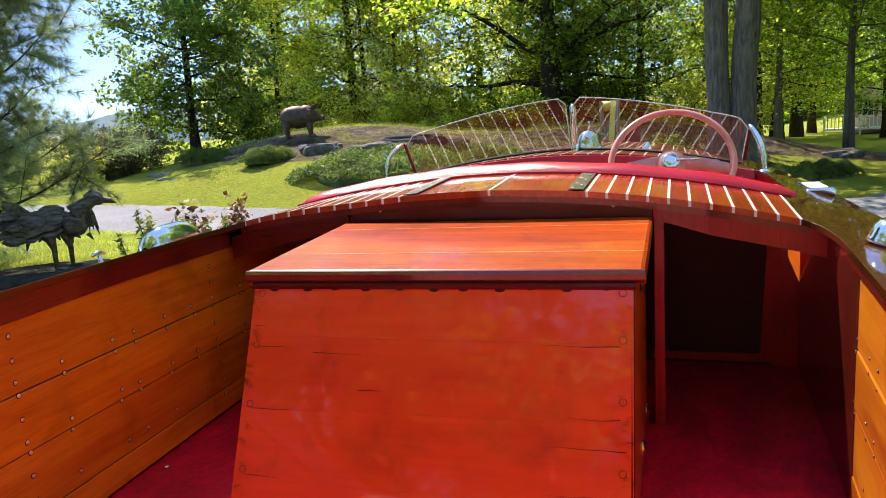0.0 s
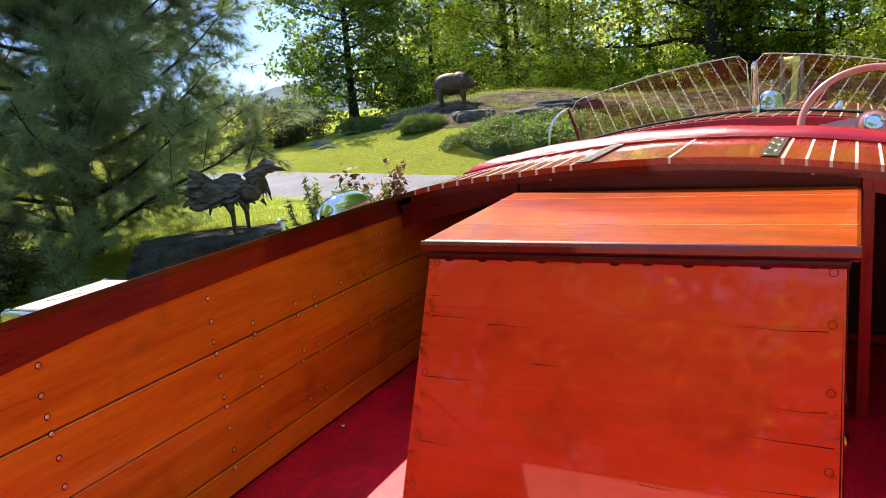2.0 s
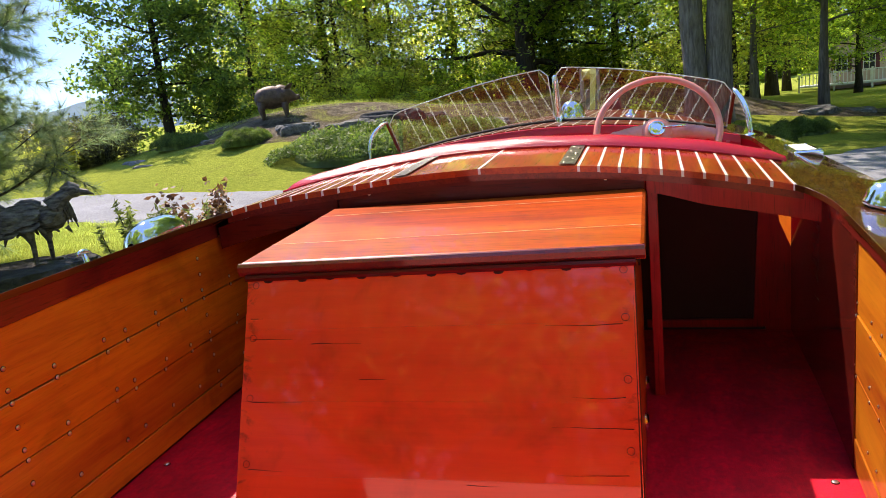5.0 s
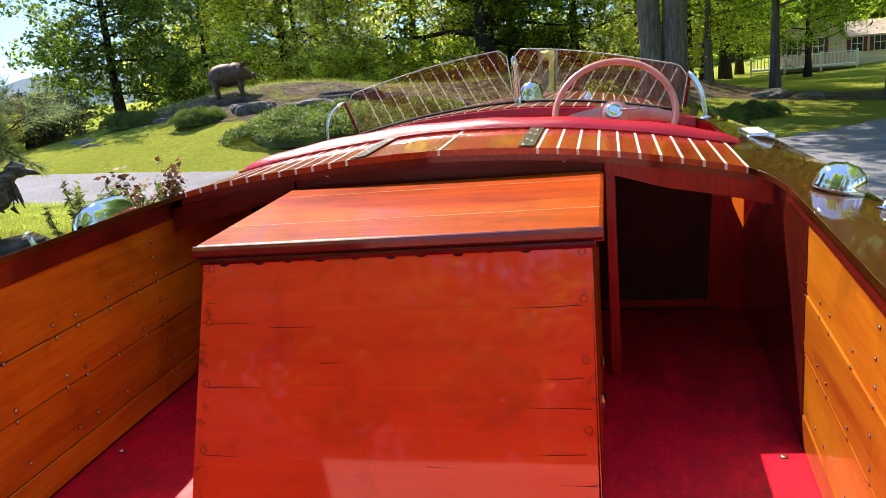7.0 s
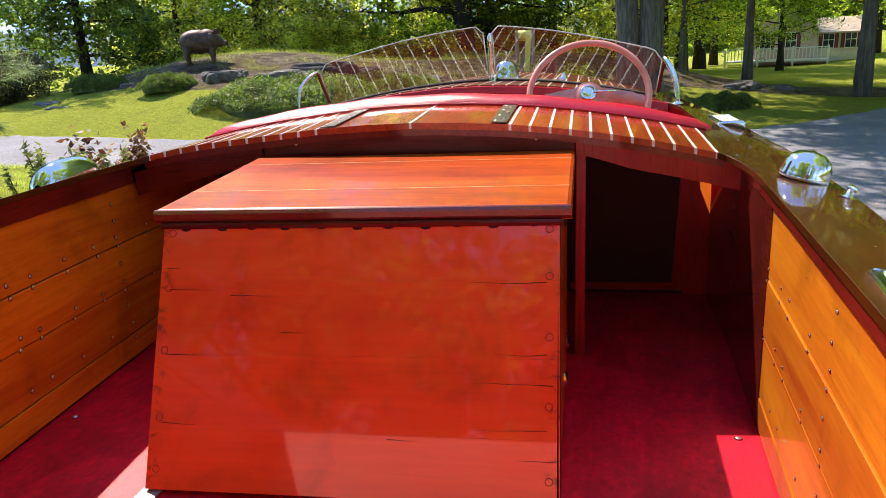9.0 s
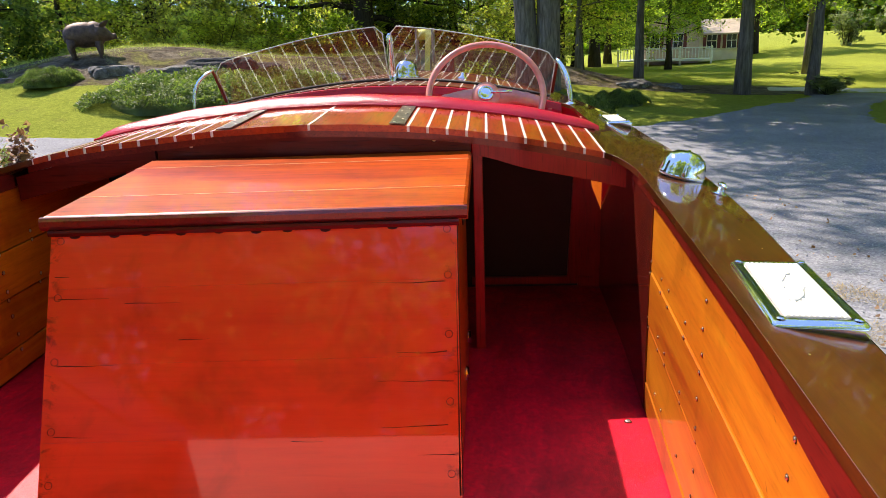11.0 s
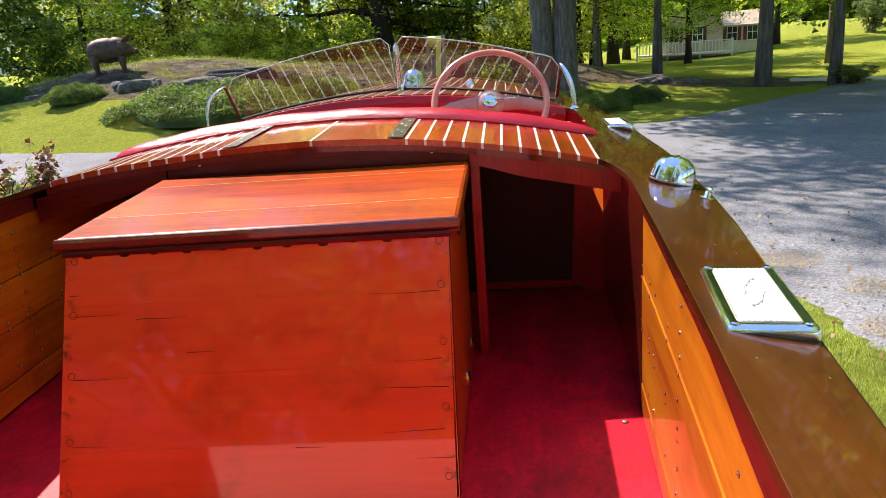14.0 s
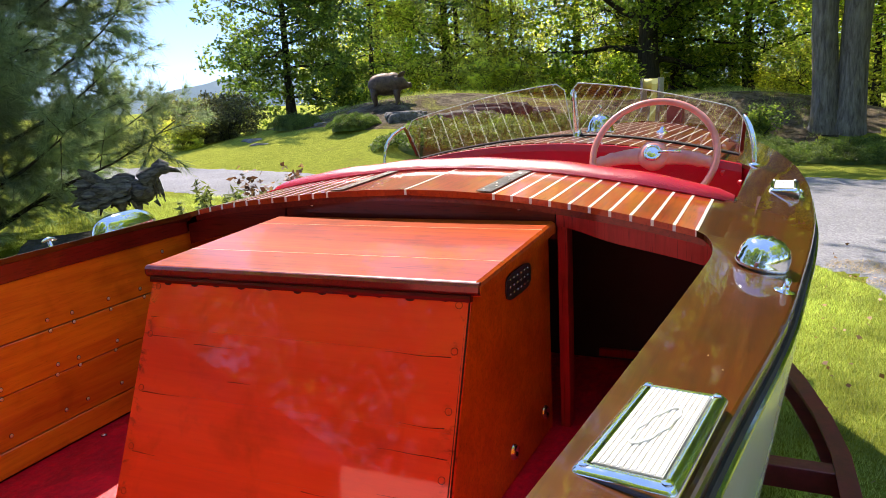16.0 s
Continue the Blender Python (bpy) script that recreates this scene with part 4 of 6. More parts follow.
# windshield
shield = new("windshield")
shield.parent = boat
tagged(shield, "low split windshield of two clear panes")
POST_B, POST_T = Vector((0.008, 2.035, 0.586)), Vector((0.004, 1.985, 0.792))
for side in (-1, 1):
    a0 = Vector((side * 0.012, 2.030, deck_z(0, 2.03) + 0.004))
    b0 = Vector((side * 0.676, 1.842, deck_z(0.676, 1.842) + 0.022))
    a1 = Vector((side * 0.018, 1.912, 0.821))
    b1 = Vector((side * 0.690, 1.757, 0.692))
    up_a, up_b = a1 - a0, b1 - b0
    n = 24
    top, bot = [], []
    for i in range(n + 1):
        u = i / n
        lo = a0.lerp(b0, u)
        lo.z = deck_z(lo.x, lo.y) + 0.004
        hi = a1.lerp(b1, u)
        hi.z += 0.020 * math.sin(math.pi * min(1, u)) * (1 - 0.4 * u)
        corner = max(0.0, 1 - u / 0.05) ** 2 * 0.030 + max(0.0, (u - 0.93) / 0.07) ** 2.4 * 0.035
        hi.z -= corner
        bot.append(lo)
        top.append(hi)
    # the glass is flat: bring every point into one plane
    flat = (b0 - a0).cross(up_a + up_b).normalized()
    mid = (a0 + b0 + a1 + b1) / 4
    for p in top + bot:
        p.y = mid.y - (flat.x * (p.x - mid.x) + flat.z * (p.z - mid.z)) / flat.y
    nrm = (b0 - a0).cross(up_a).normalized() * 0.0025
    if nrm.y > 0:
        nrm = -nrm
    vs = [tuple(p + nrm) for p in bot] + [tuple(q + nrm) for q in top]
    fs = [(i, i + 1, n + 2 + i, n + 1 + i) if side > 0 else (i + 1, i, n + 1 + i, n + 2 + i) for i in range(n)]
    pane = mesh_part("pane", from_lists("pane", vs, fs), glass, shield, "clear glass pane")
    pane.visible_shadow = False
    bm = bmesh.new()
    tube(bm, [bot[0].lerp(top[0], 0.1)] + top + [bot[-1].lerp(top[-1], 0.05)], 0.0026, 6)
    part("glass_edge", bm, glass_edge, shield, "polished glass rim", smooth=True)
    bm = bmesh.new()
    tube(bm, [p + Vector((0, -0.002, 0.002)) for p in bot], 0.0065, 6)
    part("gasket", bm, rubber, shield, "black rubber gasket")
    # side bracket
    bm = bmesh.new()
    s0 = b1 + Vector((side * 0.003, -0.004, -0.022))
    foot = Vector((side * (0.745 if side < 0 else 0.738), 1.640, deck_z(0.74, 1.64) + 0.003))
    pts = []
    for i in range(13):
        u = i / 12
        p = s0.lerp(foot, u)
        p += Vector((side * (0.026 if side < 0 else 0.012), -0.01, 0.024 if side < 0 else 0.012)) * math.sin(math.pi * u)
        pts.append(p)
    tube(bm, pts, [0.008 + 0.004 * math.sin(math.pi * i / 12) for i in range(13)], 10, 0.6)
    bracket = part("bracket", bm, chrome, shield, "curved chrome windshield bracket", smooth=True)
    bm = bmesh.new()
    lathe(bm, [(0.0, 0.010), (0.010, 0.008), (0.020, 0.003), (0.022, 0.0)], 14, Matrix.Translation(foot))
    part("foot", bm, chrome, bracket, smooth=True)
    bm = bmesh.new()
    loft(bm, [[b0 + Vector((side * d, e, -0.004)) for d, e in ((0.002, -0.008), (0.014, -0.004), (0.014, 0.006), (0.002, 0.004))],
              [s0 + Vector((side * d, e, 0.006)) for d, e in ((0.002, -0.006), (0.012, -0.003), (0.012, 0.005), (0.002, 0.003))]], True)
    part("end_strip", bm, rail_wood, shield, "wooden end strip")
bm = bmesh.new()
tube(bm, [POST_B + (POST_T - POST_B) * u for u in (0, 0.03, 0.2, 0.5, 0.8, 0.95, 1.0)], [0.030, 0.019, 0.015, 0.015, 0.0145, 0.013, 0.006], 14)
part("centre_post", bm, chrome, shield, "chrome centre post", smooth=True)

# deck fittings: step pads, fuel caps, cleats, vents, bow light


def deck_frame(x, y, lean=0.0):
    """A frame on the deck that leans with its camber; lean levels it again, 0 to 1."""
    s = -math.atan(2 * 0.175 * x) * (1 - lean)
    return Matrix.Translation((x, y, deck_z(x, y))) @ Matrix.Rotation(-s, 4, "Y")


PAD_SCREW = bmesh.new()
lathe(PAD_SCREW, [(0.0, 0.0016), (0.003, 0.0013), (0.005, 0.0)], 10)
bmesh.ops.recalc_face_normals(PAD_SCREW, faces=PAD_SCREW.faces[:])
pad_screw_me = bpy.data.meshes.new("pad_screw")
PAD_SCREW.to_mesh(pad_screw_me)
PAD_SCREW.free()
pad_screw_me.materials.append(chrome)


def step_pad(x, y, wx, wy, turn, mat=pad_white, level=0.474):
    """A level chrome-framed tread on a wedge that fits the falling deck."""
    m = Matrix.Translation((x, y, 0)) @ Matrix.Rotation(radians(turn), 4, "Z")

    def rounded(hx, hy, r, n=4):
        out = []
        for cx, cy, a0 in ((1, 1, 0), (-1, 1, 90), (-1, -1, 180), (1, -1, 270)):
            for k in range(n + 1):
                a = radians(a0 + 90 * k / n)
                out.append((cx * (hx - r) + r * math.cos(a), cy * (hy - r) + r * math.sin(a)))
        return out

    def up(px, py, h):
        return m @ Vector((px, py, level + h))

    fx, fy = 0.0155, 0.0165
    ix, iy = wx / 2 - fx, wy / 2 - fy
    bm = bmesh.new()
    foot = []
    for px, py in rounded(wx / 2, wy / 2, 0.007):
        p = m @ Vector((px, py, 0))
        foot.append((p.x, p.y, min(deck_z(p.x, p.y) - 0.001, level - 0.004)))
    rows = [foot]
    for inset, r, h in ((0.0, 0.007, -0.0060), (0.0010, 0.007, -0.0036), (0.0030, 0.006, -0.0016), (0.0060, 0.005, -0.0002), (0.0090, 0.004, 0.0004), (0.0120, 0.003, 0.0), (fx, 0.0015, -0.0012), (fx, 0.0015, -0.003)):
        hx, hy = wx / 2 - inset, wy / 2 - inset * (fy / fx)
        rows.append([up(px, py, h) for px, py in rounded(hx, hy, r)])
    loft(bm, rows, True)
    ob = part("step_pad", bm, chrome, boat, "chrome-framed step pad with a ribbed white tread", smooth=True)
    bm = bmesh.new()
    loft(bm, [[up(sx * ix, sy * iy, h) for sx, sy in ((-1, -1), (1, -1), (1, 1), (-1, 1))] for h in (-0.002, 0.0004)], True)
    tread = part("tread", bm, pad_groove, ob)
    n = 11
    for i in range(n):
        a, b = -ix + 2 * ix * (i + 0.11) / n, -ix + 2 * ix * (i + 0.89) / n
        bm = bmesh.new()
        loft(bm, [[up(a, -iy, 0.0002), up(b, -iy, 0.0002), up(b, iy, 0.0002), up(a, iy, 0.0002)], [up(a + 0.0007, -iy + 0.001, 0.0015), up(b - 0.0007, -iy + 0.001, 0.0015), up(b - 0.0007, iy - 0.001, 0.0015), up(a + 0.0007, iy - 0.001, 0.0015)]], True)
        part("rib", bm, mat, tread)
    # raised mark in place of the maker's script
    bm = bmesh.new()
    tube(bm, [up(0.115 * wx * math.sin(math.tau * u) * (1 + 0.10 * math.sin(9 * math.tau * u)) + 0.10 * wx * math.cos(math.tau * u), 0.215 * wy * math.cos(math.tau * u), 0.0016) for u in [i / 60 for i in range(61)]], 0.0016, 6)
    part("raised_mark", bm, mat, tread, "raised plain wavy ring")
    for sx in (-1, 1):
        for sy in (-1, 1):
            screw = mesh_part("screw", pad_screw_me, chrome, ob, smooth=True)
            screw.matrix_world = Matrix.Translation(up(sx * (wx / 2 - 0.010), sy * (wy / 2 - 0.010), 0.0008))
    return ob


step_pad(0.748, -0.440, 0.092, 0.212, -6.5)
step_pad(-0.775, -0.500, 0.092, 0.212, 6.5, level=0.474)
step_pad(0.838, 1.25, 0.080, 0.212, 0.0, level=0.486)
step_pad(-0.838, 1.25, 0.080, 0.212, 0.0, level=0.488)


def round_cap(x, y, name, label):
    """A domed chrome filler or vent cap with a raised bar."""
    m = deck_frame(x, y)
    bm = bmesh.new()
    lathe(bm, [(0.046, 0.0), (0.048, 0.004), (0.046, 0.010), (0.045, 0.016), (0.0435, 0.028), (0.037, 0.042), (0.023, 0.052), (0.0, 0.056)], 30, m)
    cap = part(name, bm, chrome, boat, label, smooth=True)
    bm = bmesh.new()
    pts = [m @ Matrix.Rotation(radians(-12), 4, "Z") @ Vector((0.0, 0.0450 * math.cos(a), 0.006 + 0.0480 * math.sin(a))) for a in (math.pi * k / 14 for k in range(15))]
    tube(bm, pts, 0.0040, 8)
    part("bar", bm, chrome, cap, smooth=True)
    return cap


round_cap(0.812, 0.285, "fuel_cap", "domed chrome filler cap on the deck")


def cleat(x, y, tall=0.48):
    m = deck_frame(x, y) @ Matrix.Diagonal((0.82, 0.82, tall, 1))
    bm = bmesh.new()
    lathe(bm, [(0.0, 0.030), (0.006, 0.029), (0.007, 0.012), (0.010, 0.006), (0.019, 0.003), (0.021, 0.0)], 18, m)
    ob = part("cleat", bm, chrome, boat, "small chrome deck fitting", smooth=True)
    bm = bmesh.new()
    tube(bm, [m @ Vector(p) for p in ((0.0, -0.024, 0.031), (0, -0.012, 0.034), (0, 0, 0.035), (0, 0.012, 0.034), (0, 0.024, 0.031))], [0.003, 0.005, 0.006, 0.005, 0.003], 8)
    part("bar", bm, chrome, ob, smooth=True)


cleat(0.852, 0.155)
cleat(-0.838, 0.10, 1.15)
cleat(0.878, 1.20)


def hood_vent(x, y, side):
    """A chrome loaf-shaped ventilator with a lip round its foot."""
    bm = bmesh.new()
    rows = []
    for i in range(21):
        u = -1 + i / 10
        k = max(0.0, 1 - abs(u * 0.99) ** (4.5 if u < 0 else 2.4)) ** (1 / 2.2)
        w, h = 0.048 * k + 0.002, 0.058 * k + 0.001
        yy = y + 0.05 + 0.098 * u
        rows.append([(x + w * math.cos(a), yy, deck_z(x, yy) - 0.004 - 0.3 * side * (w * math.cos(a)) + (h + 0.004) * math.sin(a)) for a in (math.pi * q / 14 for q in range(15))])
    loft(bm, rows)
    vent = part("hood_vent", bm, chrome, boat, "chrome loaf-shaped ventilator", smooth=True)
    bm = bmesh.new()
    tube(bm, [r[0] for r in rows] + [r[-1] for r in rows[::-1]] + [rows[0][0]], 0.0045, 6)
    part("lip", bm, chrome, vent, smooth=True)


hood_vent(-0.800, 0.245, -1)

# bow light dome behind the windshield
m = deck_frame(0.03, 2.36)
bm = bmesh.new()
lathe(bm, [(0.066, 0.0), (0.068, 0.006), (0.060, 0.012), (0.058, 0.03), (0.050, 0.055), (0.034, 0.074), (0.014, 0.082), (0.0, 0.084)], 26, m)
lamp = part("bow_light", bm, chrome, boat, "domed chrome bow light", smooth=True)
bm = bmesh.new()
tube(bm, [m @ Vector((0, 0, 0.08)), m @ Vector((0, 0, 0.11)), m @ Vector((0, 0, 0.125))], [0.004, 0.004, 0.008], 8)
part("finial", bm, chrome, lamp, smooth=True)
m = deck_frame(0.30, 2.45)
bm = bmesh.new()
lathe(bm, [(0.0, 0.030), (0.010, 0.026), (0.014, 0.012), (0.026, 0.004), (0.028, 0.0)], 16, m)
part("lifting_ring", bm, chrome, boat, "small chrome deck fitting", smooth=True)

# loose screws heads in the covering board and on the floor
for p in ((0.70, -0.60), (0.755, -0.63), (0.67, -0.83), (0.77, -0.20), (0.79, -0.235)):
    put_screw(boat, (p[0], p[1], deck_z(*p) - 0.0012), 0, -90, 0.6)
for p in ((0.688, 0.105), (-0.687, 0.046), (0.655, -0.52), (-0.64, -0.6)):
    put_screw(floor, (p[0], p[1], 0.0008), 0, -90, 1.4)

# ---- engine box ----
engine = thing("engine_box", "varnished red-orange wooden engine box with a sloping front", "engine box")
FT, FB = Vector((0, -0.007, 0.448)), Vector((0, -0.182, 0.010))
HALF_T, HALF_B = 0.358, 0.362


def front_at(u, x):
    """A point of the sloping front, u from the top down, x from -1 to 1."""
    p = FT.lerp(FB, u)
    return Vector((x * (HALF_T + (HALF_B - HALF_T) * u), p.y, p.z))


fn = Vector((0, FB.z - FT.z, FT.y - FB.y)).normalized()
if fn.y > 0:
    fn = -fn
cuts = (0.0, 0.215, 0.495, 0.775, 1.0)
for a, b in zip(cuts, cuts[1:]):
    bm = bmesh.new()
    e = 0.00006
    rows = []
    for i in range(9):
        x = -1 + i / 4
        p, q = front_at(a, x), front_at(b, x)
        d = (q - p).normalized()
        rows.append([p - fn * 0.018, p + fn * -e + d * 0.0002, p + d * e * 1.6, q - d * e * 1.6, q + fn * -e - d * 0.0002, q - fn * 0.018])
    loft(bm, rows, True)
    part("front_board", bm, box_wood, engine)


def bung(u, x, r=0.0066):
    c = front_at(u, x)
    q = fn.to_track_quat("Z", "Y").to_matrix().to_4x4()
    bm = bmesh.new()
    lathe(bm, [(r - 0.0008, 0.0002), (r - 0.0005, 0.0006), (r, 0.0006), (r + 0.0002, 0.0001)], 16, Matrix.Translation(c) @ q)
    part("bung", bm, dark_bung, engine, "dark ring round a screw plug")


for ul, ur in ((0.035, 0.030), (0.247, 0.200), (0.483, 0.417), (0.735, 0.660), (0.925, 0.915)):
    bung(ul, -0.952)
    bung(ur, 0.952)
# nails along the top edge and checks in the boards
for i in range(11):
    bm = bmesh.new()
    c = front_at(0.016 + random.uniform(-0.004, 0.004), -0.88 + 0.176 * i + random.uniform(-0.02, 0.02))
    lathe(bm, [(0.0, 0.0012), (0.0035, 0.0010), (0.0060, 0.0004)], 8, Matrix.Translation(c) @ fn.to_track_quat("Z", "Y").to_matrix().to_4x4() @ Matrix.Diagonal((1.6, 0.7, 1, 1)))
    part("nail", bm, dark_bung, engine)


def check(u, x0, x1, w=0.0010):
    bm = bmesh.new()
    rows = []
    for i in range(13):
        s = i / 12
        x = x0 + (x1 - x0) * s
        du = 0.006 * (noise.noise((x * 6, u * 30, 0)))
        c = front_at(u + du, x) + fn * 0.0004
        h = w * (1 - 0.8 * s) * (0.6 + 0.6 * abs(noise.noise((x * 25, u * 11, 2))))
        rows.append([c + Vector((0, 0, h)), c - Vector((0, 0, h))])
    loft(bm, rows)
    part("crack", bm, dark_bung, engine)


for u, a, b in ((0.255, -0.95, -0.70), (0.275, -0.62, -0.35), (0.50, -0.94, -0.66), (0.755, -0.94, -0.75), (0.225, 0.94, 0.58), (0.48, 0.94, 0.70), (0.585, 0.97, 0.60), (0.745, 0.94, 0.62), (0.85, 0.97, 0.80), (0.79, 0.20, 0.35), (0.41, -0.35, -0.2), (0.17, -0.97, -0.9)):
    check(u, a, b)

for side in (-1, 1):
    bm = bmesh.new()
    prof = [(-0.003, 0.447), (-0.176, 0.006), (0.436, 0.002), (0.436, 0.475)]
    loft(bm, [[(side * 0.342, y + 0.010, z) for y, z in prof], [(side * 0.360, y + 0.010, z) for y, z in prof]], True)
    part("side_panel", bm, lid_wood, engine, "varnished orange side panel")
    bm = bmesh.new()
    c0, c1 = front_at(0, side), front_at(1, side)
    tube(bm, [c0 + Vector((-side * 0.003, 0.005, 0)), c1 + Vector((-side * 0.003, 0.005, 0.002))], 0.0046 if side > 0 else 0.0034, 8)
    part("corner_bead", bm, dark_bung if side > 0 else lid_wood, engine, "dark worn corner seam" if side > 0 else "pale worn corner edge", smooth=True)
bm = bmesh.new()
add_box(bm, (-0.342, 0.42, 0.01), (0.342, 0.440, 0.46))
part("back_panel", bm, dark_panel_wood, engine)


def lid_z(y):
    return 0.476 + 0.062 * y


cutsy = (-0.006, 0.125, 0.365, 0.445)
lid = None
for k, (a, b) in enumerate(zip(cutsy, cutsy[1:])):
    bm = bmesh.new()
    e = 0.0015
    if k == 0:
        prof = [(b - 0.0005, -0.026), (b - 0.0005, -e), (b - 0.002, 0.0), (a + 0.006, 0.0), (a + 0.003, -0.001), (a + 0.003, -0.026)]
    else:
        prof = [(b - 0.0005, -0.026), (b - 0.0005, -e), (b - 0.002, 0.0), (a + 0.002, 0.0), (a + 0.0005, -e), (a + 0.0005, -0.026)]
    rows = []
    for x, sh in ((-0.378, 0.010), (-0.376, 0.004), (-0.370, 0.0), (-0.2, 0), (0, 0), (0.2, 0), (0.370, 0.0), (0.376, 0.004), (0.378, 0.010)):
        rows.append([(x, y, lid_z(y) + min(d, -sh) if d > -0.02 else lid_z(y) + d) for y, d in prof])
    loft(bm, rows, True)
    board = part("lid_board", bm, lid_wood, engine, "glossy orange lid board")
for y in (0.125, 0.365):
    bm = bmesh.new()
    loft(bm, [[(x, y - 0.0017, lid_z(y) - 0.004), (x, y - 0.0017, lid_z(y) + 0.0003), (x, y + 0.0017, lid_z(y) + 0.0003), (x, y + 0.0017, lid_z(y) - 0.004)] for x in (-0.372, -0.2, 0, 0.2, 0.372)], True)
    part("seam", bm, seam_tan, engine, "pale filler line between lid boards")
bm = bmesh.new()
loft(bm, [[(x, 0.004, 0.452), (x, -0.006, 0.4515), (x, -0.010, 0.458), (x, -0.010, 0.468), (x, -0.006, 0.4735), (x, -0.0035, 0.4750), (x, 0.004, 0.4745)] for x in (-0.377, -0.18, 0, 0.18, 0.377)], True)
part("lid_edge", bm, rail_wood, engine, "dark red rounded lid edge")
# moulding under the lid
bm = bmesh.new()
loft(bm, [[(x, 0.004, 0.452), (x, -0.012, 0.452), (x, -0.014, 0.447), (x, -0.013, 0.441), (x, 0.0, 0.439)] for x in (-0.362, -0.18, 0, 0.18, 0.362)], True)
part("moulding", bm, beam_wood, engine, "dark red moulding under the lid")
# louvred grille on the side
bm = bmesh.new()
rows = []
ring = []
for k in range(32):
    a = 2 * math.pi * k / 32
    cx, cz = math.cos(a), math.sin(a)
    ring.append((0.235 + 0.075 * abs(cx) ** 0.55 * (1 if cx > 0 else -1), 0.417 + 0.028 * abs(cz) ** 0.55 * (1 if cz > 0 else -1)))
loft(bm, [[(0.361, y, z) for y, z in ring], [(0.3635, y, z) for y, z in ring]], True)
grille = part("grille", bm, black_panel, engine, "oval black pierced vent plate")
for i in range(6):
    for j in range(3):
        bm = bmesh.new()
        lathe(bm, [(0.0, 0.0012), (0.0020, 0.0009), (0.0028, 0.0)], 8, pose(0.3636, 0.183 + 0.021 * i, 0.402 + 0.015 * j, 0, 90, 0))
        part("rivet", bm, chrome, grille, smooth=True)
for y, z in ((0.178, 0.066), (0.388, 0.062)):
    bm = bmesh.new()
    lathe(bm, [(0.0, 0.002), (0.007, 0.003), (0.009, 0.007), (0.014, 0.007), (0.017, 0.0)], 18, pose(0.3605, y, z, 0, 90, 0))
    part("lift_ring", bm, chrome, engine, "round chrome flush ring", smooth=True)

# the box stands a little askew in the boat
skew = Matrix.Identity(4)
skew[1][0] = 0.045
for piece in engine.children_recursive:
    piece.data.transform(skew)


# ---- trailer ----
trailer = thing("boat_trailer", "maroon steel boat trailer standing on grass", "trailer")


def channel(pts, w, h, name="side_rail", mat=None):
    """A C-shaped steel rail along points."""
    bm = bmesh.new()
    rows = []
    pts = [Vector(p) for p in pts]
    for i, p in enumerate(pts):
        d = (pts[min(i + 1, len(pts) - 1)] - pts[max(i - 1, 0)]).normalized()
        s = Vector((d.y, -d.x, 0)).normalized()
        prof = [(-w / 2, h / 2), (w / 2, h / 2), (w / 2, -h / 2), (-w / 2, -h / 2), (-w / 2, -h / 2 + 0.008), (w / 2 - 0.008, -h / 2 + 0.008), (w / 2 - 0.008, h / 2 - 0.008), (-w / 2, h / 2 - 0.008)]
        rows.append([p + s * a + Vector((0, 0, b)) for a, b in prof])
    loft(bm, rows, True)
    return part(name, bm, mat or trailer_red, trailer)


for side in (-1, 1):
    curve = [(side * 1.06, -2.2, -0.50), (side * 1.06, -1.0, -0.50), (side * 1.06, 0.4, -0.50), (side * 1.06, 1.15, -0.50), (side * 1.045, 1.45, -0.50), (side * 1.00, 1.75, -0.50),
             (side * 0.92, 2.1, -0.50), (side * 0.80, 2.5, -0.50), (side * 0.45, 3.5, -0.50), (side * 0.08, 4.5, -0.50)]
    channel([Vector(p) for p in curve], 0.06 * side, 0.11)
    # wheel
    axle_z = ground_z(side * 1.24, -0.9) + 0.30
    m = pose(side * 1.24, -0.9, axle_z, 0, 90, 0)
    bm = bmesh.new()
    lathe(bm, [(0.17, -0.075), (0.24, -0.085), (0.285, -0.075), (0.30, -0.05), (0.302, 0.05), (0.285, 0.075), (0.24, 0.085), (0.17, 0.075)], 28, m)
    w = part("wheel", bm, rubber, trailer, "black trailer tyre", smooth=True)
    bm = bmesh.new()
    lathe(bm, [(0.0, -0.03), (0.10, -0.03), (0.16, -0.07), (0.175, -0.07), (0.175, 0.07), (0.16, 0.07), (0.10, 0.03), (0.0, 0.03)], 24, m)
    part("rim", bm, grey_steel, w, smooth=True)
    # bunk under the hull
    bm = bmesh.new()
    loft(bm, [[(side * x, y, z) for x, z in ((0.40, -0.30), (0.50, -0.27), (0.50, -0.44), (0.40, -0.44))] for y in (-2.1, 0.0, 1.4)], True)
    part("bunk", bm, trailer_red, trailer)
for y in (-1.8, -0.9, 0.78, 1.36):
    bm = bmesh.new()
    add_box(bm, (-1.05, y - 0.035, -0.535), (1.05, y + 0.035, -0.455), 0.004)
    part("cross_member", bm, trailer_red, trailer)
for y in (-0.9,):
    bm = bmesh.new()
    tube(bm, [(-1.2, y, -0.58), (1.2, y, -0.58)], 0.03, 10)
    part("axle", bm, trailer_red, trailer)
bm = bmesh.new()
add_box(bm, (-0.05, 3.2, -0.56), (0.05, 5.0, -0.46), 0.004)
part("tongue", bm, trailer_red, trailer)
bm = bmesh.new()
tube(bm, [(0, 4.6, ground_z(0, 4.6)), (0, 4.6, -0.40)], 0.03, 10)
part("jack", bm, grey_steel, trailer)
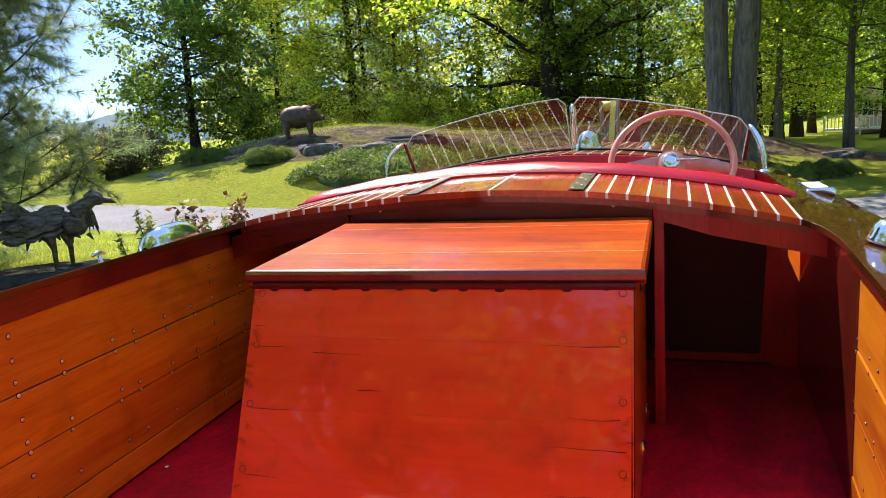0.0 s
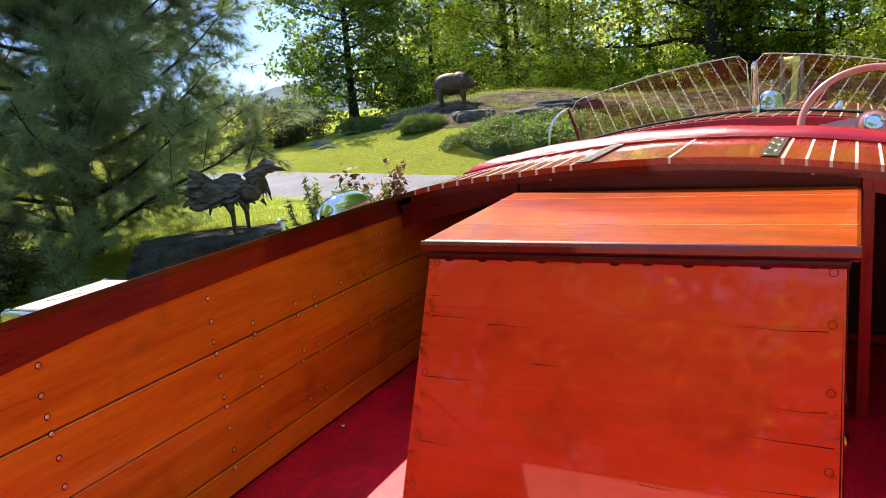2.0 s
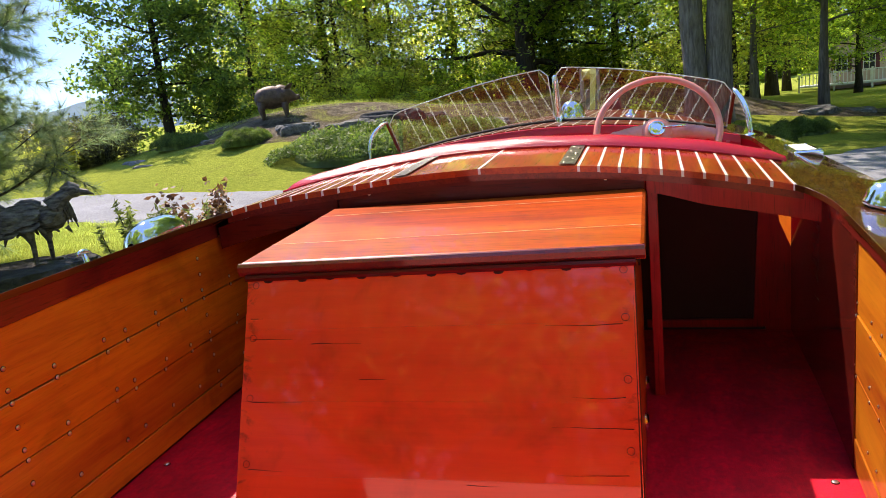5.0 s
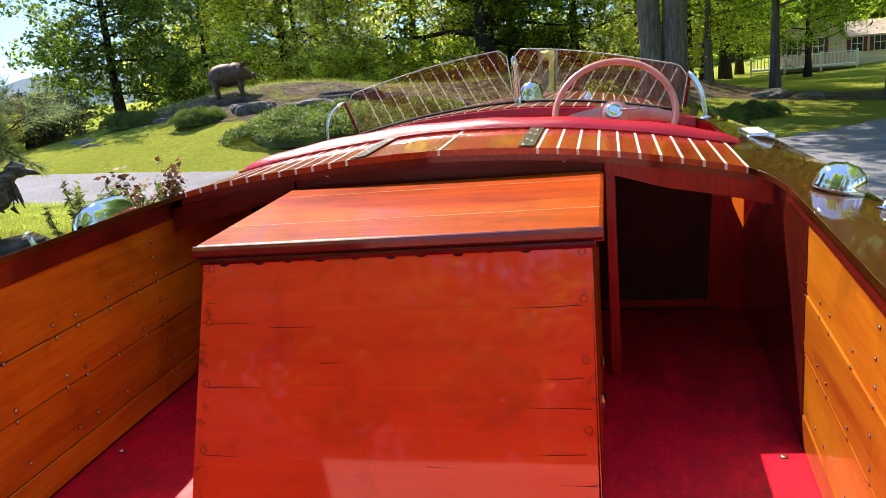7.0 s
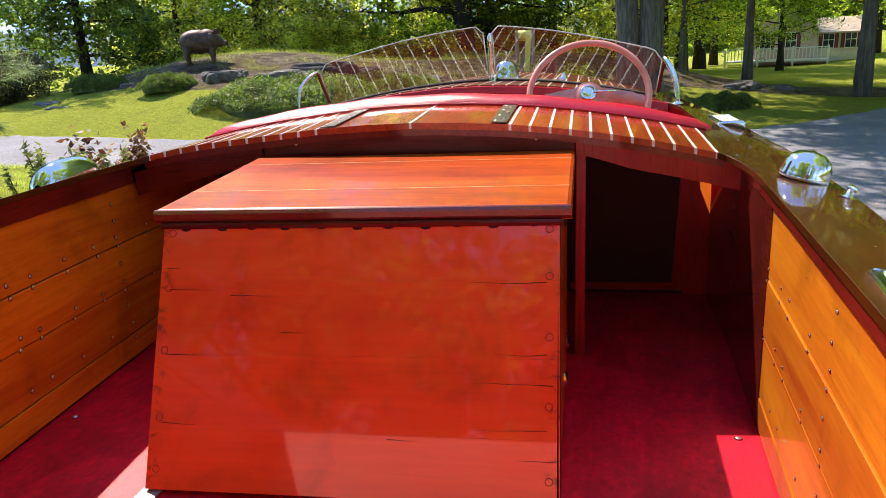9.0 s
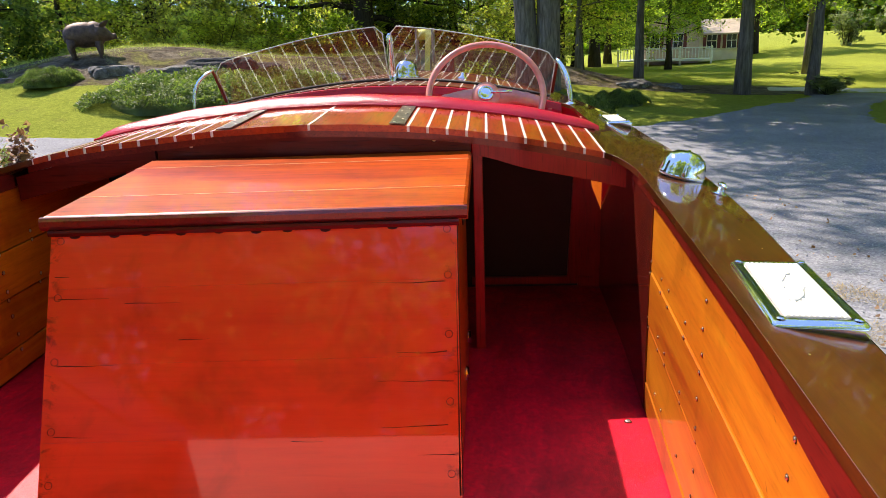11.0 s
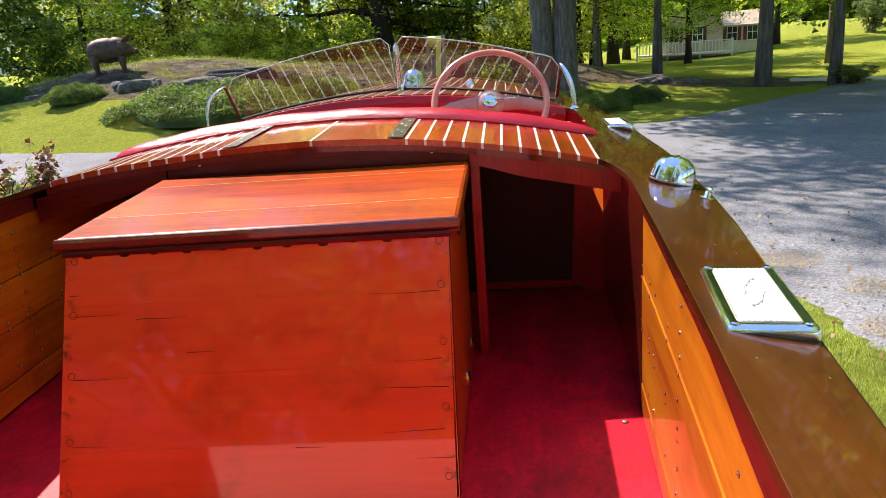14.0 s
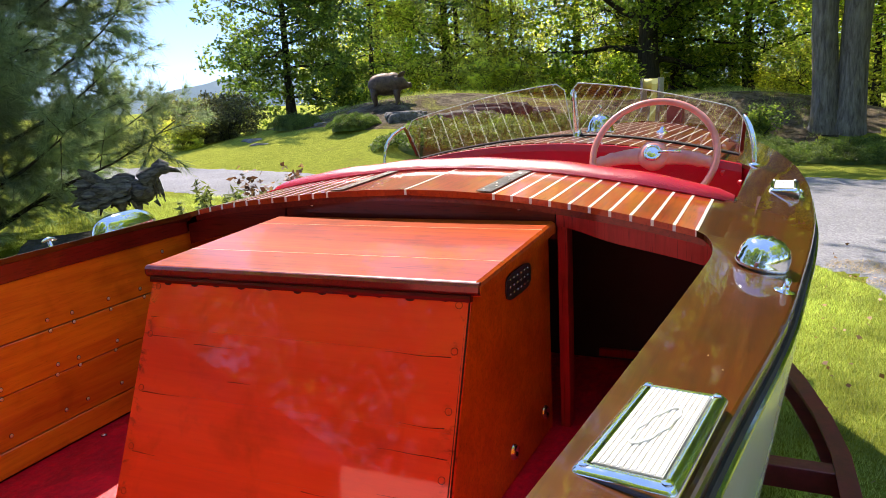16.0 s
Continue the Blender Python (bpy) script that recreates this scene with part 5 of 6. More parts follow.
# winch stand with its yellow strap
bm = bmesh.new()
add_box(bm, (-0.035, 3.96, -0.47), (0.035, 4.04, 0.70), 0.004)
stand = part("winch_stand", bm, grey_steel, trailer, "grey steel winch post")
for x in (-0.055, 0.055):
    bm = bmesh.new()
    add_box(bm, (x - 0.006, 3.86, 0.62), (x + 0.006, 4.04, 0.84), 0.002)
    part("cheek", bm, grey_steel, stand)
bm = bmesh.new()
tube(bm, [(-0.05, 3.92, 0.80), (0.05, 3.92, 0.80)], 0.035, 14)
part("strap_roll", bm, strap_yellow, stand, "pale yellow webbing", smooth=True)
bm = bmesh.new()
loft(bm, [[(x, y, z) for x in (0.012 + o, 0.048 + o)] + [(x, y - 0.004, z) for x in (0.048 + o, 0.012 + o)] for y, z, o in ((3.885, 0.835, 0.0), (3.86, 0.80, 0.0), (3.86, 0.62, -0.012), (3.87, 0.50, -0.022), (3.88, 0.40, -0.03), (3.885, 0.20, -0.03))], True)
part("strap", bm, strap_yellow, stand, "pale yellow webbing strap")
box_part("winch_box", (0.10, 3.90, 0.52), (0.20, 4.02, 0.66), trailer_red, stand, 0.006)


# ---- trees and shrubs ----
def leaf_mesh(name, centres, sizes, rng, up=0.35, aspect=0.62):
    """Many small folded leaves as one mesh."""
    n = len(centres)
    d = rng.normal(size=(n, 3))
    d[:, 2] *= 0.6
    d /= np.linalg.norm(d, axis=1)[:, None]
    nrm = rng.normal(size=(n, 3))
    nrm[:, 2] = np.abs(nrm[:, 2]) + up
    s = np.cross(d, nrm)
    s /= np.linalg.norm(s, axis=1)[:, None] + 1e-9
    f = np.cross(s, d)
    L, W = sizes[:, None], sizes[:, None] * aspect
    v = np.empty((n, 4, 3))
    v[:, 0] = centres - d * L * 0.5
    v[:, 1] = centres + s * W * 0.5 - f * W * 0.18
    v[:, 2] = centres + d * L * 0.5
    v[:, 3] = centres - s * W * 0.5 - f * W * 0.18
    me = bpy.data.meshes.new(name)
    me.vertices.add(n * 4)
    me.vertices.foreach_set("co", v.reshape(-1))
    me.loops.add(n * 4)
    me.loops.foreach_set("vertex_index", np.arange(n * 4))
    me.polygons.add(n)
    me.polygons.foreach_set("loop_start", np.arange(n) * 4)
    me.polygons.foreach_set("loop_total", np.full(n, 4))
    me.update(calc_edges=True)
    me.validate()
    return me


def limb_path(rng, start, direction, length, droop, wander=0.18, n=6):
    pts = [np.array(start, float)]
    d = np.array(direction, float)
    for i in range(n):
        d = d + rng.normal(size=3) * wander
        d[2] += droop
        d /= np.linalg.norm(d)
        pts.append(pts[-1] + d * length / n)
    return pts


def broad_tree(name, label, seed, height, crown_r, crown_lo, trunk_r, leaves, leaf, leaf_m, bark_m, limbs=16, lean=(0, 0), clump=0.55, trunk_top=0.9):
    """A broadleaf tree: tapered trunk, limbs, twigs and a crown of many leaves in clumps."""
    rng = np.random.default_rng(seed)
    tree = thing(name, label, "tree")
    bm = bmesh.new()
    tp = [(lean[0] * u * height + 0.10 * trunk_r * rng.normal(), lean[1] * u * height + 0.10 * trunk_r * rng.normal(), -0.25 + u * (height * trunk_top + 0.25)) for u in np.linspace(0, 1, 9)]
    tr = [trunk_r * (1.55 if i == 0 else 1.12 if i == 1 else 1.0 - 0.10 * i) for i in range(9)]
    tube(bm, tp, tr, 12)
    tips = []
    for k in range(limbs):
        u = crown_lo / height + (trunk_top - crown_lo / height) * ((k + rng.uniform(0, 0.9)) / limbs)
        base = np.array([np.interp(u, np.linspace(0, trunk_top, 9), [p[a] for p in tp]) for a in range(3)])
        az = k * 2.4 + rng.uniform(-0.5, 0.5)
        rise = 0.15 + 0.75 * (u * height - crown_lo) / (height - crown_lo)
        prof = math.sin(math.pi * min(1.0, 0.22 + 0.78 * (u * height - crown_lo * 0.9) / (height - crown_lo * 0.9))) ** 0.7
        ln = crown_r * (0.35 + 0.65 * prof) * rng.uniform(0.75, 1.12)
        pts = limb_path(rng, base, (math.cos(az), math.sin(az), rise), ln, -0.03 if rise < 0.5 else 0.02)
        r0 = trunk_r * (0.34 - 0.2 * u)
        tube(bm, pts, [max(0.008, r0 * (1 - 0.15 * i)) for i in range(7)], 6)
        for j in range(1, 7):
            tips.append((pts[j], 0.35 + 0.13 * j))
            if j > 1:
                for _ in range(2):
                    q = limb_path(rng, pts[j], rng.normal(size=3) + np.array([0, 0, 0.2]), ln * 0.34, -0.02, 0.25, 3)
                    tube(bm, q, [max(0.006, r0 * 0.35), 0.008, 0.006, 0.004], 4)
                    tips += [(q[2], 0.7), (q[3], 0.9)]
    part("trunk", bm, bark_m, tree, smooth=True)
    w = np.array([t[1] for t in tips]) * (rng.uniform(size=len(tips)) < 0.42)
    pick = rng.choice(len(tips), size=leaves, p=w / w.sum())
    c = np.array([t[0] for t in tips])[pick]
    sub = rng.integers(0, 5, size=leaves)
    off = rng.normal(size=(len(tips), 5, 3)) * clump * 0.62
    c = c + off[pick, sub] + rng.normal(size=(leaves, 3)) * clump * np.array([0.34, 0.34, 0.20])
    sz = leaf * rng.uniform(0.6, 1.35, size=leaves)
    mesh_part("crown", leaf_mesh("crown", c, sz, rng), leaf_m, tree)
    return tree


def shrub(name, label, seed, r, h, leaves, leaf, leaf_m, spiky=0.0, stems=9, category="shrub"):
    rng = np.random.default_rng(seed)
    ob = thing(name, label, category)
    bm = bmesh.new()
    ends = []
    for k in range(stems):
        az = k * 2.4 + rng.uniform(-0.4, 0.4)
        sp = rng.uniform(0.2, 1.0)
        pts = limb_path(rng, (0.1 * r * math.cos(az), 0.1 * r * math.sin(az), -0.05), (math.cos(az) * sp * r / h, math.sin(az) * sp * r / h, 1.0), h * rng.uniform(0.75, 1.05), 0.0, 0.12, 5)
        tube(bm, pts, [max(0.003, 0.012 * (1 - 0.17 * i)) * (1 + h * 0.5) for i in range(6)], 5)
        ends += pts[1:]
    part("stems", bm, dark_bark, ob)
    ends = np.array(ends)
    pick = rng.integers(0, len(ends), size=leaves)
    spread = np.array([r * 0.26, r * 0.26, h * 0.12]) * (0.45 if spiky else 1.0)
    knots = ends[rng.integers(0, len(ends), size=90)] + rng.normal(size=(90, 3)) * spread
    c = knots[rng.integers(0, 90, size=leaves)] + rng.normal(size=(leaves, 3)) * spread * 0.34 if leaves > 3000 else ends[pick] + rng.normal(size=(leaves, 3)) * spread
    c[:, 2] = np.maximum(c[:, 2], 0.01)
    mesh_part("foliage", leaf_mesh("foliage", c, leaf * rng.uniform(0.6, 1.4, size=leaves), rng, 0.4, 0.25 if spiky else 0.62), leaf_m, ob)
    return ob


def stand(ob, x, y, rz=0.0, s=1.0, sz=None, sink=0.0):
    m = Matrix.Translation((x, y, ground_z(x, y) - sink)) @ Matrix.Rotation(radians(rz), 4, "Z") @ Matrix.Diagonal((s, s, sz or s, 1))
    ob.matrix_world = m
    return ob


def again(ob, x, y, rz=0.0, s=1.0, sz=None, label="", sink=0.0):
    m = Matrix.Translation((x, y, ground_z(x, y) - sink)) @ Matrix.Rotation(radians(rz), 4, "Z") @ Matrix.Diagonal((s, s, sz or s, 1))
    keep = ob.matrix_basis.copy()
    ob.matrix_basis = Matrix.Identity(4)
    c = copy_thing(ob, m)
    ob.matrix_basis = keep
    return tagged(c, label)


# the maple beside the mound
near_maple = stand(broad_tree("maple_tree", "dense green maple with low branches beside the mound", 11, 8.5, 3.1, 1.25, 0.16, 48000, 0.135, leaf_deep, dark_bark, 30, (0.0, 0.0), 0.46), -17.6, 23.3, 30, 1.2)

# the big double-trunked maple
double = thing("old_maple", "old grey maple with a split double trunk", "tree")
rng = np.random.default_rng(5)
bm = bmesh.new()
for sx, rr, lean in ((-0.27, 0.30, -0.035), (0.26, 0.325, 0.03)):
    tube(bm, [(sx * 0.95 + lean * z + 0.02 * math.sin(z * 2 + sx), 0.04 * math.sin(z), z) for z in (-0.4, 0.05, 0.35, 0.9, 1.6, 2.4, 3.4, 4.6, 17.0)],
         [rr * 1.35, rr * 1.22, rr * 1.08, rr * 1.0, rr * 0.96, rr * 0.95, rr * 0.95, rr * 0.92, rr * 0.7], 18)
part("trunk", bm, bark, double, smooth=True)
tips = []
bm = bmesh.new()
for k in range(64):
    az = k * 2.4
    z0 = rng.uniform(6.0, 17.0)
    pts = limb_path(rng, (0.3 * math.cos(az), 0.3 * math.sin(az), z0), (math.cos(az), math.sin(az), rng.uniform(0.2, 0.9)), rng.uniform(5.0, 9.5), -0.03, 0.2)
    tube(bm, pts, [0.14, 0.12, 0.10, 0.07, 0.05, 0.03, 0.015], 6)
    for p in pts[2:]:
        tips.append(p)
        for _ in range(3):
            q = limb_path(rng, p, rng.normal(size=3), 1.6, -0.03, 0.25, 3)
            tips += q[1:]
part("limbs", bm, bark, double, smooth=True)
tips = np.array(tips)
n = 95000
heart = tips[rng.permutation(len(tips))[:len(tips) // 4]]
c = heart[rng.integers(0, len(heart), n)] + rng.normal(size=(n, 3)) * np.array([0.40, 0.40, 0.22])
mesh_part("crown", leaf_mesh("crown", c, 0.19 * rng.uniform(0.6, 1.3, n), rng), leaf_maple, double)
stand(double, 1.80, 18.9, 0)

# woodland kinds
wood_a = stand(broad_tree("woodland_tree", "tall green woodland tree in full leaf", 21, 13, 4.2, 2.2, 0.26, 16000, 0.17, leaf_maple, dark_bark, 22, (0.01, 0), 0.65), -19, 33, 0)
wood_b = stand(broad_tree("woodland_tree", "woodland tree with yellowing leaves", 22, 11, 3.4, 1.2, 0.15, 15000, 0.15, leaf_yellow, dark_bark, 20, (-0.02, 0.01), 0.60), -13, 30, 0)
wood_c = stand(broad_tree("shade_tree", "dark shady broadleaf tree with spreading limbs", 23, 10, 5.2, 2.0, 0.42, 24000, 0.18, leaf_shade, dark_bark, 24, (0.0, 0.0), 0.75), -4.8, 31.0, 20, 1.25)
slim = stand(broad_tree("slender_tree", "slender lawn tree with a bare trunk", 24, 13.5, 4.0, 2.6, 0.120, 27000, 0.14, leaf_maple, bark, 26, (0.0, 0.0), 0.55), 5.4, 23.4, 0)
thicket = stand(shrub("thicket", "tangled woodland undergrowth in sun and shade", 31, 1.9, 2.6, 6500, 0.16, leaf_yellow, stems=14, category="undergrowth"), -10, 27, 0)
thicket_d = stand(shrub("thicket", "dark green woodland undergrowth", 32, 1.9, 2.4, 6000, 0.16, leaf_maple, stems=14, category="undergrowth"), -6, 28, 0)
brush = stand(shrub("brush", "brownish bramble thicket at the lawn edge", 33, 1.5, 1.6, 6500, 0.085, leaf_brown, stems=16, category="shrub"), -16.0, 16.2, 0)

R2 = random.Random(4)
# behind the mound, from the sky gap to the far right
belt = []
for row, (dist, count, lo, hi) in enumerate(((36, 8, -29, 8), (45, 9, -34, 14))):
    for k in range(count):
        az = radians(lo + (hi - lo) * (k + R2.uniform(-0.25, 0.25)) / (count - 1))
        belt.append((0.5 + math.sin(az) * dist, -1.2 + math.cos(az) * dist * R2.uniform(0.97, 1.06), row))
for i, (x, y, row) in enumerate(belt):
    if 4 < x < 30 and math.degrees(math.atan2(x - 0.4, y + 1.2)) > 9:
        continue
    kind = (wood_b, wood_a, wood_b, wood_b, wood_b)[i % 5] if x < -4 else (wood_c, wood_a, wood_b, wood_a)[i % 4]
    again(kind, x, y, R2.uniform(0, 360), R2.uniform(0.9, 1.1) * (1 + 0.15 * row), R2.uniform(0.80, 1.0) * (1 + 0.25 * row))
for k in range(24):
    az = radians(-31 + 35 * (k + R2.uniform(-0.4, 0.4)) / 23)
    d = 30.0 + R2.uniform(-0.5, 5.0) + (5.0 if az > radians(-14) else 0)
    x, y = 0.5 + math.sin(az) * d, -1.2 + math.cos(az) * d
    again((thicket, thicket_d)[1 if k % 3 == 1 else 0], x, y, R2.uniform(0, 360), R2.uniform(0.7, 1.1), R2.uniform(0.5, 0.95))
again(wood_b, -11.4, 29.6, 160, 0.8, 1.0)

# brush left of the maple
for x, y, rz, s in ((-16.6, 17.4, 40, 0.9), (-15.4, 16.9, 120, 0.75), (-17.8, 18.4, 200, 1.05), (-17.2, 19.2, 260, 1.0)):
    again(brush, x, y, rz, s)
for x, y, rz, s in ((-15.6, 15.4, 10, 0.5), (-18.6, 19.4, 100, 0.7)):
    again(thicket, x, y, rz, s * 0.8)

# trees along the driveway
for x, y, rz, s, k in ((7.5, 19.7, 60, 1.35, slim), (9.3, 19.5, 140, 1.0, slim), (9.9, 13.8, 210, 0.95, slim), (3.9, 27.0, 20, 1.0, slim), (3.4, 28.5, 100, 0.9, wood_b), (13.5, 30, 250, 1.1, slim), (21, 38, 20, 1.3, slim)):
    again(k, x, y, rz, s)
willow = stand(broad_tree("pale_tree", "pale grey-green lawn tree on the far slope", 26, 8.5, 3.6, 1.4, 0.24, 9000, 0.24, leaf_grey, bark, 18, (0.0, 0.0), 0.7), 27.5, 47.0, 0)
again(willow, 31.5, 46, 70, 0.95)
again(willow, 37, 52, 120, 1.1)
round_bush = stand(shrub("round_bush", "round grey-green bush on the far lawn", 34, 1.1, 2.2, 5000, 0.12, leaf_grey, stems=14), 22.0, 45.0)
again(round_bush, 29.5, 56, 40, 0.6)
for k in range(24):
    az = radians(8 + 46 * (k + R2.uniform(-0.3, 0.3)) / 23)
    d = R2.uniform(84, 104)
    again((wood_a, wood_b)[k % 2], math.sin(az) * d, math.cos(az) * d, R2.uniform(0, 360), R2.uniform(1.3, 1.75))
for k in range(22):
    az = radians(4 + 52 * (k + R2.uniform(-0.3, 0.3)) / 21)
    d = R2.uniform(78, 84)
    again(thicket_d, math.sin(az) * d, math.cos(az) * d, R2.uniform(0, 360), R2.uniform(2.2, 3.0), R2.uniform(1.8, 2.6))
for x, y, rz, s in ((8.3, 47.5, 40, 0.8), (16.8, 45.5, 100, 0.75), (9.6, 37.0, 200, 0.55)):
    again(wood_a, x, y, rz, s, s * 0.9, "leafy tree beside the house")
for x, y, rz, s in ((19, 21, 30, 1.7), (16.5, 14.5, 90, 1.7), (20, 9, 200, 1.9), (24, 28, 260, 1.5), (29, 22, 10, 1.4)):
    again(slim, x, y, rz, s)

# round behind the camera
for x, y, rz, s in ((-26, -6, 0, 0.9), (-24, -20, 70, 0.9), (-10, -30, 150, 0.9), (8, -33, 220, 0.9), (22, -26, 300, 0.9), (30, -12, 20, 1.0), (30, 2, 80, 1.0)):
    again(wood_a, x, y, rz, s)
for x, y, rz, s in ((13, -6, 260, 1.8), (15, 0, 20, 1.8), (-6, -15, 10, 1.6), (-1.5, -17, 80, 1.7), (-11, -11, 300, 1.7), (7, -19, 150, 1.5)):
    again(slim, x, y, rz, s)

for x, y, rz, s in ((-9, -8, 40, 0.9), (-13, -2, 130, 0.9), (-4.5, -13, 220, 0.9), (1.0, -17, 310, 0.9)):
    again(wood_c, x, y, rz, s, 0.8)

# junipers and low shrubs on the mound
juniper = thing("juniper_bed", "spreading low green juniper bed on the slope", "shrub")
rng = np.random.default_rng(41)
n = 42000
px, py = rng.uniform(-1, 1, n), rng.uniform(-1, 1, n)
ok = px ** 2 + py ** 2 < 1 + 0.18 * np.sin(np.arctan2(py, px) * 7)
px, py = px[ok], py[ok]
hh = np.sqrt(np.clip(1.08 - px ** 2 - py ** 2, 0, 1)) * (0.75 + 0.25 * np.sin(px * 9 + 1) * np.cos(py * 8))
c = np.stack([px * 2.6, py * 1.7, hh * 0.55 * rng.uniform(0.55, 1.05, len(px))], 1)
mesh_part("foliage", leaf_mesh("foliage", c, 0.085 * rng.uniform(0.5, 1.5, len(px)), rng, 0.9, 0.24), leaf_juniper, juniper)
bm = bmesh.new()
rows = []
for i in range(9):
    u = i / 8
    rows.append([(2.1 * math.cos(a) * math.cos(u * 1.5), 1.35 * math.sin(a) * math.cos(u * 1.5), 0.42 * math.sin(u * 1.5) - 0.06) for a in (2 * math.pi * k / 20 for k in range(20))])
loft(bm, rows, True)
part("inner_growth", bm, leaf_juniper, juniper)
stand(juniper, -5.7, 14.7, -8, 1.12, 1.5)
again(juniper, -2.6, 15.6, 20, 0.9, 1.2)
again(juniper, -4.7, 16.3, 35, 0.75, 1.1)
again(juniper, -9.9, 15.9, 60, 0.32, 0.8)
again(juniper, -12.4, 16.6, 10, 0.34, 0.85)
again(juniper, -3.3, 24.3, 30, 0.6, 1.0)
again(juniper, -1.2, 24.6, 80, 0.55, 0.9)
again(juniper, 1.9, 15.4, 15, 0.55, 0.85, "dark low shrubs round the old trunk")
again(juniper, 0.2, 15.8, 100, 0.5, 0.8, "dark low shrubs round the old trunk")
again(juniper, 3.6, 16.9, 50, 0.4, 0.7)
small_bush = stand(shrub("small_bush", "small upright green bush beside the old maple", 35, 0.34, 0.8, 1800, 0.075, leaf_deep, stems=8), 0.15, 17.9)

# rocks on the mound
def rock(name, seed, size, label, x, y, rz, sink=0.1, z=None, flat=1.5, mat=None):
    bm = bmesh.new()
    bmesh.ops.create_icosphere(bm, subdivisions=4, radius=1.0)
    for v in bm.verts:
        p = v.co
        d = 1 + 0.28 * noise.noise(p * 1.3 + Vector((seed, 0, 0))) + 0.12 * noise.noise(p * 3.2 + Vector((0, seed, 0))) + 0.04 * noise.noise(p * 9)
        q = Vector([math.copysign(abs(a) ** 0.72, a) for a in p]) * d
        v.co = Vector((q.x * size[0], q.y * size[1], min(q.z, flat + 0.06 * (q.z - flat) + 0.05 * noise.noise(p * 4)) * size[2]))
    ob = part(name, bm, mat or rock_mat)
    ob.matrix_world = pose(x, y, (ground_z(x, y) if z is None else z) - sink, 0, 0, rz)
    return tagged(ob, label, "rock")


for i, (x, y, s) in enumerate(((-8.7, 17.0, 0.42), (-7.3, 17.2, 0.55), (-6.6, 17.7, 0.35), (-11.6, 16.7, 0.30), (-4.0, 18.4, 0.5), (4.6, 20.2, 0.55), (5.7, 20.6, 0.4), (-13.2, 15.6, 0.35), (-12.3, 14.9, 0.28))):
    rock("mound_rock", i * 3.1, (s * 1.3, s * 0.8, s * 0.42), "grey lichened rock bedded in the mound", x, y, i * 47)

for x, y, rz, size in ((-8.75, 16.75, 20, (0.55, 0.40, 0.26)), (-6.6, 18.05, -10, (1.0, 0.5, 0.30)), (-5.6, 18.3, 15, (0.6, 0.4, 0.26))):
    rock("mound_rock", x, size, "dark weathered rock outcrop on the mound" if x > -8 else "pale grey rock below the statue", x, y, rz, 0.05, None, 0.8, slab_mat if x > -8 else rock_mat)

# white pine on the port side
pine = thing("white_pine", "young white pine with soft drooping needles", "tree")
rng = np.random.default_rng(8)
bm = bmesh.new()
tube(bm, [(0.03 * math.sin(z), 0.02 * math.cos(2 * z), z) for z in np.linspace(-0.3, 6.2, 12)], list(np.linspace(0.115, 0.02, 12)), 10)
tufts, tdir = [], []
for k in range(17):
    z0 = 0.28 + 0.33 * k
    for j in range(7):
        az = j * 0.898 + k * 0.62 + rng.uniform(-0.25, 0.25)
        ln = (2.25 - 0.30 * z0 * 0.95) * rng.uniform(0.75, 1.1)
        if ln < 0.3:
            continue
        pts = limb_path(rng, (0, 0, z0 + rng.uniform(-0.1, 0.1)), (math.cos(az), math.sin(az), 0.30), ln, 0.03, 0.09, 6)
        tube(bm, pts, [0.026, 0.022, 0.018, 0.014, 0.010, 0.007, 0.004], 5)
        for i in range(1, 7):
            for _ in range(7 if i > 1 else 3):
                d = np.array([math.cos(az), math.sin(az), 0.25]) * 0.7 + rng.normal(size=3) * 0.55
                d /= np.linalg.norm(d)
                l2 = rng.uniform(0.14, 0.46)
                base = pts[i] + (pts[i - 1] - pts[i]) * rng.uniform(0, 1)
                tip = base + d * l2 + np.array([0, 0, 0.04])
                if rng.uniform() < 0.45:
                    tube(bm, [base, tip], [0.005, 0.003], 3)
                for w in (0.3, 0.55, 0.8, 1.0):
                    tufts.append(base + (tip - base) * w)
                    tdir.append(d)
part("trunk", bm, dark_bark, pine, smooth=True)
tufts, tdir = np.array(tufts), np.array(tdir)
per = 52
c = np.repeat(tufts, per, 0)
nd = np.repeat(tdir, per, 0) * 0.75 + rng.normal(size=c.shape) * 0.55
nd /= np.linalg.norm(nd, axis=1)[:, None]
ln = rng.uniform(0.09, 0.17, len(c))[:, None]
sd = np.cross(nd, rng.normal(size=c.shape))
sd /= np.linalg.norm(sd, axis=1)[:, None]
v = np.empty((len(c), 3, 3))
v[:, 0], v[:, 1], v[:, 2] = c - sd * 0.0017, c + sd * 0.0017, c + nd * ln + np.array([0, 0, -0.012])
me = bpy.data.meshes.new("needles")
nn = len(c)
me.vertices.add(nn * 3)
me.vertices.foreach_set("co", v.reshape(-1))
me.loops.add(nn * 3)
me.loops.foreach_set("vertex_index", np.arange(nn * 3))
me.polygons.add(nn)
me.polygons.foreach_set("loop_start", np.arange(nn) * 3)
me.polygons.foreach_set("loop_total", np.full(nn, 3))
me.update(calc_edges=True)
mesh_part("needles", me, leaf_pine, pine)
pine.matrix_world = pose(-6.80, 3.55, -0.62, 0, 0, 20) @ Matrix.Diagonal((1.2, 1.2, 1.12, 1))

